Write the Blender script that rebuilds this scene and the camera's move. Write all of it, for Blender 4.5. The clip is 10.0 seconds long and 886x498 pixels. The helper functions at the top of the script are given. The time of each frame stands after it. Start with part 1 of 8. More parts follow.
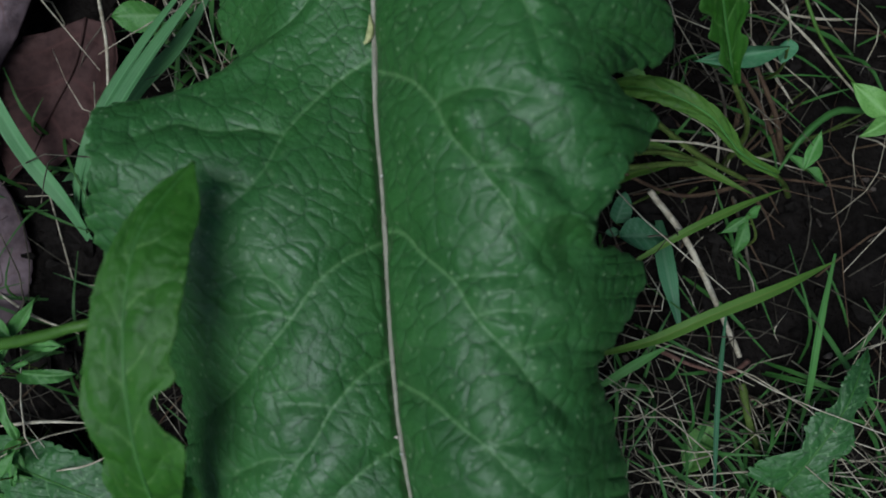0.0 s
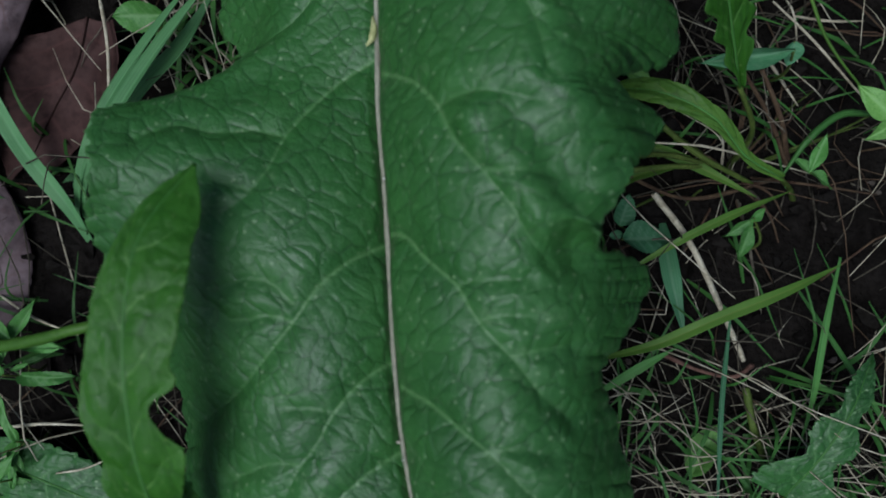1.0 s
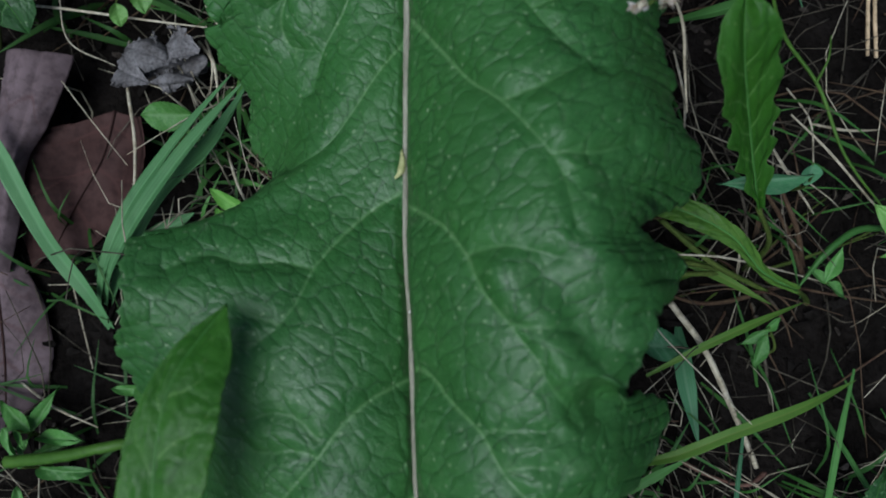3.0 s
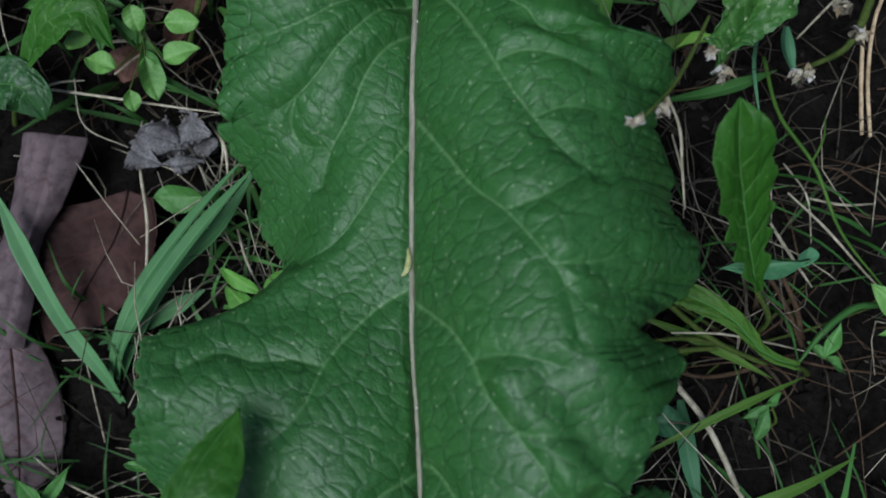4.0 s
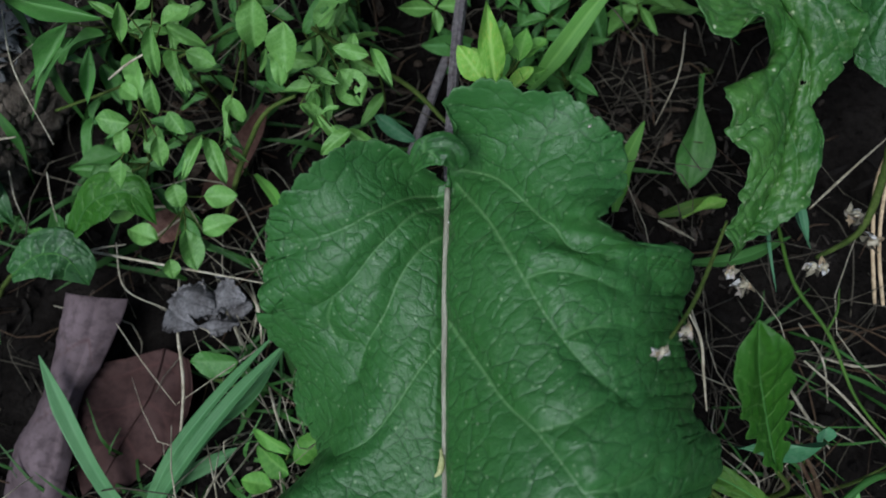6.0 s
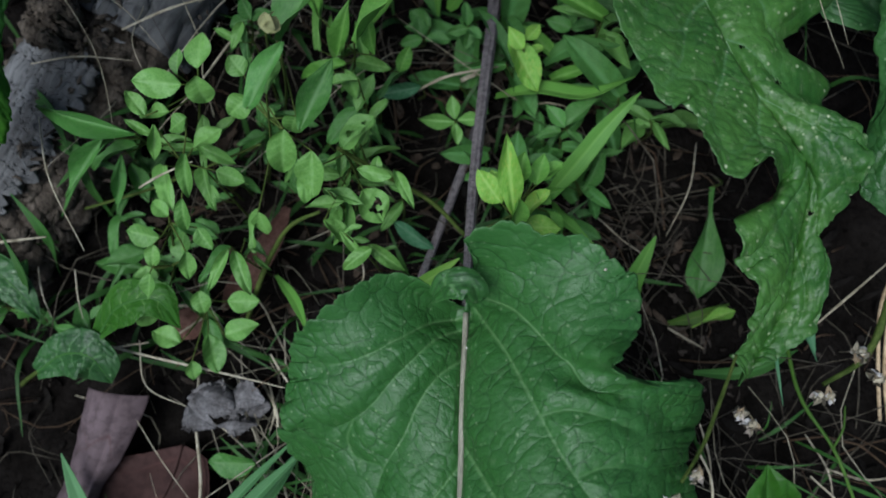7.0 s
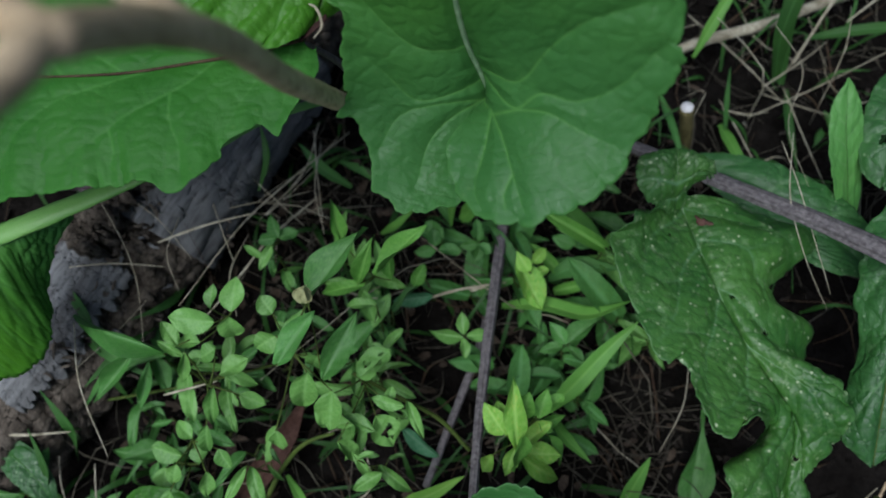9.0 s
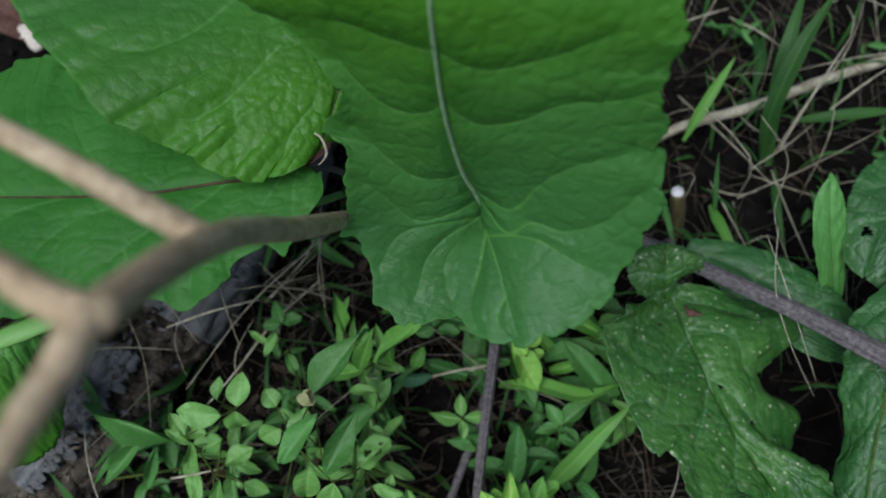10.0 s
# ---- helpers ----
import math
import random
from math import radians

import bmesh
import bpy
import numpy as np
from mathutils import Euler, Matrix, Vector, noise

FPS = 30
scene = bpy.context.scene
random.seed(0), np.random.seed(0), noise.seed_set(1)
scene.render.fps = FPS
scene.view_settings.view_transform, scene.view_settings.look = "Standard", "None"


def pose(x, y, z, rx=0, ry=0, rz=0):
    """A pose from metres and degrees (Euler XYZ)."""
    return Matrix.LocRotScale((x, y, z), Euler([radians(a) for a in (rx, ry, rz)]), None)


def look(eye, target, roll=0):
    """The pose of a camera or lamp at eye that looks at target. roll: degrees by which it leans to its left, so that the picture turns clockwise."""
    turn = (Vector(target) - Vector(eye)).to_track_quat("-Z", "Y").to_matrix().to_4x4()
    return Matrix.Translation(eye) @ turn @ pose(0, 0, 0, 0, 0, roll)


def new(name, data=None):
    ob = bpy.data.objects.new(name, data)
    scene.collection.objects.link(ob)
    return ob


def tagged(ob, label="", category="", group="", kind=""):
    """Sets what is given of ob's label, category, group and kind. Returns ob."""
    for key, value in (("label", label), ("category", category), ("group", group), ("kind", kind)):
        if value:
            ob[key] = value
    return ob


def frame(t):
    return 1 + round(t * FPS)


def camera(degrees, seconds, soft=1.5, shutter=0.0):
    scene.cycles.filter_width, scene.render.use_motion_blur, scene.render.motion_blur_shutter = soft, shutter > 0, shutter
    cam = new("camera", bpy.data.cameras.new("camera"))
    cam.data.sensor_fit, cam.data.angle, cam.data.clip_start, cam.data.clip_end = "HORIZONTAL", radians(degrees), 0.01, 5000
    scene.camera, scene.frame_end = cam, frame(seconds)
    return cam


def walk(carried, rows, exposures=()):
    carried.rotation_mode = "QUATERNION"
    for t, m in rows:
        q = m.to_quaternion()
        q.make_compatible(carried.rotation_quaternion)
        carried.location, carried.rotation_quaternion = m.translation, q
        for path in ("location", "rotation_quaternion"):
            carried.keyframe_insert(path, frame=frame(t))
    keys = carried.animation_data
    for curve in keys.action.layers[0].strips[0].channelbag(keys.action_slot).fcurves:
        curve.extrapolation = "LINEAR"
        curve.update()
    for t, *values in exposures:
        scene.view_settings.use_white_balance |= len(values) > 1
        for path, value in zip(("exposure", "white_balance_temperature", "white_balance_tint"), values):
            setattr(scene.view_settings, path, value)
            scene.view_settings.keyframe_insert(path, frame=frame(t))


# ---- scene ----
cam = camera(60.1, 10.0, soft=1.7)
cam.data.dof.use_dof, cam.data.dof.focus_distance, cam.data.dof.aperture_fstop = True, 0.41, 6.5
METRES, EYE, TILT, LEAN, TURN = 0.38, 0.41, -86.0, 0.0, 0.0
ROWS = [
    (0.0, 0.0, 0.0, 0.0, 0.0, 0.0, -0.0),
    (0.5, 0.0027, 0.0044, -0.0005, 0.03, -0.11, -0.02),
    (1.0, -0.0019, 0.0076, 0.0041, 0.08, -0.02, -0.18),
    (1.5, -0.0107, 0.0127, 0.0277, 0.22, -0.06, -0.63),
    (2.0, -0.0158, 0.0057, 0.0735, 0.2, 0.36, -1.02),
    (2.5, -0.0238, 0.0012, 0.1063, 0.21, 0.56, -1.5),
    (4.0, -0.0334, -0.0358, 0.2291, 0.52, 2.44, -1.1),
    (4.5, -0.0362, -0.05, 0.2834, 0.81, 3.35, -0.82),
    (5.0, -0.0419, -0.0676, 0.3372, 0.98, 4.14, -0.59),
    (5.5, -0.0499, -0.08, 0.3781, 1.05, 4.76, -0.81),
    (7.0, -0.0901, -0.1461, 0.5543, 1.27, 7.6, -2.55),
    (7.5, -0.0887, -0.1802, 0.6239, 0.9, 9.11, -3.09),
    (8.0, -0.1002, -0.2032, 0.6837, 1.03, 10.2, -3.57),
    (8.5, -0.114, -0.2325, 0.7342, 1.02, 11.29, -4.17),
    (9.0, -0.1291, -0.2754, 0.7902, 0.47, 12.92, -4.78),
    (9.5, -0.1307, -0.3169, 0.841, 0.75, 14.05, -4.61),
    (10.0, -0.1319, -0.3513, 0.888, 0.55, 14.83, -4.83),
]
walk(cam, [(t, pose(0, 0, EYE, TILT, LEAN, TURN) @ pose(METRES * x, METRES * y, METRES * z, 90 + pitch, roll, yaw)) for t, x, y, z, yaw, pitch, roll in ROWS],
     exposures=[(0.0, -0.24, 5580, 14.0), (2.5, -0.17, 5580, 14.0), (5.0, -0.02, 5580, 14.0), (8.0, 0.02, 5700, 14.0), (10.0, 0.03, 5700, 14.0)])

# ---------------------------------------------------------------- light
world = bpy.data.worlds.new("sky")
scene.world = world
world.use_nodes = True
_n = world.node_tree.nodes
_sky = _n.new("ShaderNodeTexSky")
_sky.sky_type, _sky.sun_disc = "NISHITA", False
_sky.sun_elevation, _sky.sun_rotation = radians(67), radians(-138)
_sky.air_density, _sky.dust_density, _sky.ozone_density = 1.0, 4.0, 0.6
world.node_tree.links.new(_sky.outputs[0], _n["Background"].inputs[0])
_n["Background"].inputs[1].default_value = 0.075
sun = new("sun", bpy.data.lights.new("sun", "SUN"))
sun.data.energy, sun.data.angle, sun.data.color = 3.0, radians(42), (1.0, 0.99, 0.97)
sun.matrix_world = look((-0.64, -0.62, 2.0), (0, 0, 0))


# ---------------------------------------------------------------- materials
def material(name, rough=0.6, spec=0.5):
    m = bpy.data.materials.new(name)
    m.use_nodes = True
    nt = m.node_tree
    b = nt.nodes["Principled BSDF"]
    b.inputs["Roughness"].default_value = rough
    b.inputs["Specular IOR Level"].default_value = spec
    return m, nt, b


def add(nt, kind, **values):
    n = nt.nodes.new(kind)
    for key, value in values.items():
        n.inputs[key.replace("_", " ")].default_value = value
    return n


def coords(nt, scale=(1, 1, 1), turn=0.0):
    tc = nt.nodes.new("ShaderNodeTexCoord")
    mp = nt.nodes.new("ShaderNodeMapping")
    mp.inputs["Scale"].default_value = scale
    rot = nt.nodes.new("ShaderNodeMapping")
    rot.inputs["Rotation"].default_value = (0, 0, turn)
    nt.links.new(tc.outputs["Object"], rot.inputs["Vector"])
    nt.links.new(rot.outputs["Vector"], mp.inputs["Vector"])
    return mp.outputs["Vector"]


def noise_tex(nt, vec, scale, detail=4, rough=0.55):
    n = nt.nodes.new("ShaderNodeTexNoise")
    n.inputs["Scale"].default_value, n.inputs["Detail"].default_value, n.inputs["Roughness"].default_value = scale, detail, rough
    nt.links.new(vec, n.inputs["Vector"])
    return n.outputs["Fac"]


def ramp(nt, fac, stops):
    r = nt.nodes.new("ShaderNodeValToRGB")
    e = r.color_ramp.elements
    while len(e) < len(stops):
        e.new(0.5)
    for k, (p, c) in enumerate(stops):
        e[k].position = p
        e[k].color = (*c, 1) if len(c) == 3 else c
    nt.links.new(fac, r.inputs["Fac"])
    return r.outputs["Color"]


def grey(a):
    return (a, a, a)


def mix(nt, fac, a, b, mode="MIX"):
    m = nt.nodes.new("ShaderNodeMix")
    m.data_type, m.blend_type = "RGBA", mode
    for sock, v in ((m.inputs[0], fac), (m.inputs[6], a), (m.inputs[7], b)):
        if isinstance(v, (int, float)):
            sock.default_value = v
        elif isinstance(v, tuple):
            sock.default_value = (*v, 1)
        else:
            nt.links.new(v, sock)
    return m.outputs[2]


def bump(nt, height, strength, distance, into, before=None):
    b = nt.nodes.new("ShaderNodeBump")
    b.inputs["Strength"].default_value, b.inputs["Distance"].default_value = strength, distance
    nt.links.new(height, b.inputs["Height"])
    if before is not None:
        nt.links.new(before, b.inputs["Normal"])
    if into is not None:
        nt.links.new(b.outputs[0], into)
    return b.outputs[0]


def leaf_material(name, dark, light, vein, rough=0.42, specks=0.0, cells=170, relief=0.0006, glow=0.22, yellow=None, spec=0.22, speck=(0.3, 0.38, 0.14), base_light=None, mesh=0.0, dots=230):
    """A living leaf: uneven green, pale veins from the 'vein' attribute, crease shade painted as darker lines, fine
    cells, pale specks, some light coming through.
    """
    m, nt, b = material(name, rough, spec)
    vec = coords(nt)
    info = nt.nodes.new("ShaderNodeObjectInfo")
    big = noise_tex(nt, vec, 22, 3)
    fine = noise_tex(nt, vec, 420, 3)
    col = mix(nt, ramp(nt, big, [(0.32, grey(0)), (0.7, grey(1))]), dark, light)
    col = mix(nt, ramp(nt, fine, [(0.35, grey(0)), (0.75, grey(0.35))]), col, light)
    col = mix(nt, 0.5, col, ramp(nt, info.outputs["Random"], [(0.0, grey(0.18)), (0.5, (0.5, 0.46, 0.4)), (1.0, grey(0.8))]), "SOFT_LIGHT")
    if yellow:
        col = mix(nt, ramp(nt, noise_tex(nt, vec, 9, 2), [(0.55, grey(0)), (0.75, grey(0.8))]), col, yellow)
    # Brighter light and sky sheen at the leaf base, painted as lighter colour.
    if base_light:
        near_base = nt.nodes.new("ShaderNodeAttribute")
        near_base.attribute_name = "base_light"
        col = mix(nt, ramp(nt, near_base.outputs["Fac"], [(0.3, grey(0)), (0.85, grey(0.65))]), col, base_light)
    at = nt.nodes.new("ShaderNodeAttribute")
    at.attribute_name = "vein"
    col = mix(nt, at.outputs["Fac"], col, vein)
    # Shade in the creases, painted as a darker leaf green.
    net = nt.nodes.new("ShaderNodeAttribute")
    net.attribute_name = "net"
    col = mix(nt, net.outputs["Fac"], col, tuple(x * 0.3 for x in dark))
    if specks:
        gate = ramp(nt, noise_tex(nt, vec, 55, 3), [(0.32, grey(0)), (0.55, grey(specks))])
        spots = nt.nodes.new("ShaderNodeTexVoronoi")
        spots.inputs["Scale"].default_value = dots
        nt.links.new(vec, spots.inputs["Vector"])
        dot = ramp(nt, mix(nt, 0.35, spots.outputs["Distance"], noise_tex(nt, vec, 500, 3), "ADD"), [(0.26, grey(1)), (0.42, grey(0))])
        dot = mix(nt, 1.0, dot, ramp(nt, spots.outputs["Color"], [(0.36, grey(0)), (0.6, grey(1))]), "MULTIPLY")
        col = mix(nt, mix(nt, 1.0, dot, gate, "MULTIPLY"), col, speck)
        stain = ramp(nt, noise_tex(nt, vec, 150, 5, 0.75), [(0.55, grey(0)), (0.72, grey(0.5 * specks))])
        col = mix(nt, mix(nt, 1.0, stain, gate, "MULTIPLY"), col, speck)
    web = None
    if mesh:
        lie = nt.nodes.new("ShaderNodeAttribute")
        lie.attribute_name = "lie"
        bent = nt.nodes.new("ShaderNodeVectorMath")
        bent.operation = "MULTIPLY_ADD"
        warp = nt.nodes.new("ShaderNodeTexNoise")
        warp.inputs["Scale"].default_value = 90
        nt.links.new(vec, warp.inputs["Vector"])
        nt.links.new(warp.outputs["Color"], bent.inputs[0])
        bent.inputs[1].default_value = (0.005, 0.005, 0.0)
        nt.links.new(lie.outputs["Vector"], bent.inputs[2])
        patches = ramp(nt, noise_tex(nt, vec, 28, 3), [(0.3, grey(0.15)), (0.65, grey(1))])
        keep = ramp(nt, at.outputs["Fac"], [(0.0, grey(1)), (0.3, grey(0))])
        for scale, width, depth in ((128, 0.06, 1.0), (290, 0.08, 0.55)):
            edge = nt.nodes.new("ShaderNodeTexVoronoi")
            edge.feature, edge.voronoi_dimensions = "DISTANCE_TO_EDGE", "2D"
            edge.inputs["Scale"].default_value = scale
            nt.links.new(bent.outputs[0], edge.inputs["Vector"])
            # Finer creases get their shade from the colour too.
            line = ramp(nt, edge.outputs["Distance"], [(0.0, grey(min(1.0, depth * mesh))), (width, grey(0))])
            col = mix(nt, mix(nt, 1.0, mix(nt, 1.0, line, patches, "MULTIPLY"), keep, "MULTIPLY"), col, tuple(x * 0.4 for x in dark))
            web = bump(nt, ramp(nt, edge.outputs["Distance"], [(0.0, grey(0)), (0.08, grey(0.35)), (0.2, grey(0.72)), (0.5, grey(1))]), min(1.0, 0.9 * depth * mesh), 0.0011 * 100 / scale, None, web)
    nt.links.new(col, b.inputs["Base Color"])
    vo = nt.nodes.new("ShaderNodeTexVoronoi")
    vo.feature = "DISTANCE_TO_EDGE"
    vo.inputs["Scale"].default_value = cells * 2.4
    wob = nt.nodes.new("ShaderNodeVectorMath")
    wob.operation = "MULTIPLY_ADD"
    nz = nt.nodes.new("ShaderNodeTexNoise")
    nz.inputs["Scale"].default_value = 140
    nt.links.new(vec, nz.inputs["Vector"])
    nt.links.new(nz.outputs["Color"], wob.inputs[0])
    wob.inputs[1].default_value = (0.006, 0.006, 0.006)
    nt.links.new(vec, wob.inputs[2])
    nt.links.new(wob.outputs[0], vo.inputs["Vector"])
    h = ramp(nt, vo.outputs["Distance"], [(0.0, grey(0)), (0.16, grey(1))])
    n1 = bump(nt, h, 0.18, relief, None, web)
    bump(nt, noise_tex(nt, vec, 700, 2), 0.08, 0.0003, b.inputs["Normal"], n1)
    rr = ramp(nt, noise_tex(nt, vec, 70, 4), [(0.3, grey(max(rough - 0.08, 0.05))), (0.7, grey(rough + 0.14))])
    nt.links.new(rr, b.inputs["Roughness"])
    tr = nt.nodes.new("ShaderNodeBsdfTranslucent")
    nt.links.new(mix(nt, 1.0, col, (1.0, 1.0, 0.4), "MULTIPLY"), tr.inputs["Color"])
    sh = nt.nodes.new("ShaderNodeMixShader")
    sh.inputs[0].default_value = glow
    nt.links.new(b.outputs[0], sh.inputs[1])
    nt.links.new(tr.outputs[0], sh.inputs[2])
    nt.links.new(sh.outputs[0], nt.nodes["Material Output"].inputs["Surface"])
    return m


def dry_material(name, dark, light, rough=0.75, scale=60, stretch=(1, 1, 1), relief=0.0008, spec=0.06, vein=None, turn=0.0):
    m, nt, b = material(name, rough, spec)
    vec = coords(nt, stretch, turn)
    info = nt.nodes.new("ShaderNodeObjectInfo")
    geo = nt.nodes.new("ShaderNodeNewGeometry")
    a = noise_tex(nt, vec, scale, 5, 0.6)
    c = noise_tex(nt, vec, scale * 7, 4)
    col = mix(nt, ramp(nt, a, [(0.3, grey(0)), (0.72, grey(1))]), dark, light)
    col = mix(nt, ramp(nt, c, [(0.45, grey(0)), (0.7, grey(0.6))]), col, tuple(x * 0.55 for x in dark))
    col = mix(nt, 0.55, col, ramp(nt, geo.outputs["Random Per Island"], [(0.0, grey(0.25)), (1.0, grey(0.75))]), "SOFT_LIGHT")
    col = mix(nt, 0.4, col, ramp(nt, info.outputs["Random"], [(0.0, grey(0.3)), (1.0, grey(0.7))]), "SOFT_LIGHT")
    if vein:
        at = nt.nodes.new("ShaderNodeAttribute")
        at.attribute_name = "vein"
        col = mix(nt, at.outputs["Fac"], col, vein)
    nt.links.new(col, b.inputs["Base Color"])
    n1 = bump(nt, a, 0.6, relief * 3, None)
    bump(nt, c, 0.6, relief, b.inputs["Normal"], n1)
    return m


M_MAIN = leaf_material("leaf_deep_green", (0.0155, 0.0690, 0.0138), (0.0320, 0.1170, 0.0245), (0.085, 0.195, 0.060), 0.43, 0.7, spec=0.37, glow=0.12, speck=(0.20, 0.31, 0.15), base_light=(0.034, 0.128, 0.024), mesh=0.60)
M_BRIGHT = leaf_material("leaf_bright_green", (0.0680, 0.2500, 0.0120), (0.1000, 0.3250, 0.0220), (0.14, 0.37, 0.075), 0.40, 0.1, mesh=0.26, spec=0.32, glow=0.46, base_light=(0.056, 0.190, 0.066))
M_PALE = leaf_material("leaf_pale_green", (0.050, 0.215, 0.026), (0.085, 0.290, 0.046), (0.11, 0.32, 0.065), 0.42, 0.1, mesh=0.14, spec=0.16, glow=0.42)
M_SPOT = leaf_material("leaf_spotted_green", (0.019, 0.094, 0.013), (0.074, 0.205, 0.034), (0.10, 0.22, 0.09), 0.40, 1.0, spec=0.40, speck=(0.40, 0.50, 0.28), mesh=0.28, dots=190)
M_DANDE = leaf_material("leaf_dandelion", (0.0225, 0.0980, 0.0075), (0.0400, 0.1440, 0.0130), (0.10, 0.22, 0.05), 0.45, 0.15, mesh=0.16)
M_HERB = leaf_material("leaf_herb_light", (0.088, 0.245, 0.040), (0.158, 0.350, 0.078), (0.20, 0.40, 0.11), 0.38, 0.1, spec=0.36)
M_YELLOW = leaf_material("leaf_yellow_green", (0.15, 0.40, 0.045), (0.25, 0.50, 0.080), (0.34, 0.55, 0.14), 0.5, 0.0, yellow=(0.36, 0.44, 0.08))
# Darker copy of the herb green, standing for shade on the lower layers.
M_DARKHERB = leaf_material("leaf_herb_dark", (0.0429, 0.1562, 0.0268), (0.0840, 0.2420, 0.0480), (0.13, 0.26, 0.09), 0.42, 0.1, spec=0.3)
M_BLUE = leaf_material("leaf_bluish", (0.040, 0.155, 0.066), (0.070, 0.210, 0.092), (0.14, 0.26, 0.15), 0.5, 0.1)
M_GRASS = leaf_material("grass_green", (0.0405, 0.1408, 0.0264), (0.0722, 0.1980, 0.0422), (0.10, 0.28, 0.08), 0.45, 0.0, cells=300)
M_OLIVE = leaf_material("leaf_olive", (0.0330, 0.0920, 0.0100), (0.0700, 0.1620, 0.0220), (0.11, 0.17, 0.03), 0.45, 0.0, cells=300, spec=0.2)
M_CLUMP = leaf_material("grass_pale", (0.0480, 0.1640, 0.0500), (0.0860, 0.2200, 0.0800), (0.13, 0.31, 0.12), 0.5, 0.0, cells=300, spec=0.3)
M_GRASSLT = leaf_material("grass_light", (0.0780, 0.2450, 0.0320), (0.1350, 0.3450, 0.0560), (0.19, 0.4, 0.08), 0.45, 0.0, cells=300)
LOG_TURN = radians(206.8)
M_RIB = dry_material("midrib_beige", (0.150, 0.150, 0.105), (0.310, 0.310, 0.230), 0.5, 260, (1, 0.15, 1))
M_PALERIB = dry_material("midrib_pale_green", (0.130, 0.240, 0.105), (0.250, 0.370, 0.200), 0.5, 200)
# Dry straw darkened in colour to stand for the dimness near the ground.
M_SHADESTRAW = dry_material("straw_dark_shade", (0.0290, 0.0250, 0.0165), (0.1300, 0.1190, 0.0850), 0.75, 90)
# Darker copy of the grass green, with low-down shade put into it.
M_SHADEGRASS = leaf_material("grass_dark_shade", (0.019, 0.074, 0.012), (0.042, 0.124, 0.022), (0.06, 0.16, 0.04), 0.5, 0.0, cells=300)
M_STEM = dry_material("stalk_purple_grey", (0.0800, 0.0700, 0.0680), (0.2750, 0.2600, 0.2450), 0.5, 320, spec=0.2)
M_GSTEM = dry_material("stem_green", (0.0400, 0.0680, 0.0130), (0.0820, 0.1180, 0.0260), 0.5, 120)
M_RSTEM = dry_material("stem_reddish", (0.040, 0.024, 0.016), (0.090, 0.066, 0.036), 0.55, 120)
M_STRAW = dry_material("dry_straw", (0.2000, 0.1766, 0.1100), (0.5400, 0.5136, 0.3700), 0.7, 90)
M_TAN = dry_material("tan_dry_branch", (0.300, 0.225, 0.120), (0.620, 0.500, 0.310), 0.6, 55, (1, 1, 0.35), 0.0012, spec=0.12)
M_CUT = dry_material("stalk_olive_tan", (0.090, 0.080, 0.028), (0.230, 0.205, 0.090), 0.6, 90, (1, 1, 0.3))
M_BROWN = dry_material("dead_leaf_brown", (0.0255, 0.0134, 0.0109), (0.0606, 0.0351, 0.0293), 0.65, 25, vein=(0.06, 0.03, 0.025))
M_MAUVE = dry_material("dead_leaf_mauve", (0.052, 0.039, 0.038), (0.150, 0.117, 0.118), 0.7, 22, vein=(0.08, 0.05, 0.047))
M_ASH = dry_material("dead_leaf_grey", (0.0520, 0.0494, 0.0455), (0.2210, 0.2210, 0.2119), 0.8, 80)
M_WOOD = dry_material("weathered_wood", (0.0650, 0.0660, 0.0610), (0.2500, 0.2600, 0.2450), 0.8, 26, (1.5, 0.25, 1), 0.0016, turn=LOG_TURN)
M_BARK = dry_material("rotten_bark", (0.0300, 0.0245, 0.0175), (0.1700, 0.1480, 0.1120), 0.9, 90, (1, 0.5, 1), 0.002)
M_PURPLE = dry_material("bark_purplish", (0.045, 0.035, 0.038), (0.120, 0.100, 0.105), 0.85, 70, (1, 0.4, 1), 0.0015)
M_RUST = dry_material("rust_brown_leaf", (0.0702, 0.0359, 0.0250), (0.1404, 0.0842, 0.0624), 0.7, 50)
M_FLUFF = dry_material("seed_fluff", (0.400, 0.345, 0.260), (0.720, 0.670, 0.570), 0.85, 200)
M_HUSK = dry_material("husk_yellow", (0.330, 0.360, 0.140), (0.520, 0.540, 0.260), 0.6, 200)
M_WHITE = dry_material("cut_pith", (0.600, 0.600, 0.540), (0.850, 0.850, 0.800), 0.7, 300)
# Shade between the plants is included in this near-black soil colour.
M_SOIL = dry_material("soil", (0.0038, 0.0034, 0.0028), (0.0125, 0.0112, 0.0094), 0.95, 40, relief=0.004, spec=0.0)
M_BITS = dry_material("litter_bits", (0.0180, 0.0150, 0.0110), (0.0850, 0.0749, 0.0600), 0.85, 60, spec=0.0)
M_FLAKE = dry_material("dead_flakes", (0.0300, 0.0225, 0.0150), (0.1250, 0.1000, 0.0720), 0.85, 70, spec=0.0)
# Chips coloured as dark as the soil, again with the shade included.
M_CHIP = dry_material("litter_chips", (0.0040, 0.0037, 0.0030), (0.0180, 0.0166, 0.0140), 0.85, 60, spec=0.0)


# ---------------------------------------------------------------- shapes
def thing(name, base, label, category, group=""):
    ob = new(name)
    ob.location = base
    ob.empty_display_size = 0.01
    return tagged(ob, label, category, group)


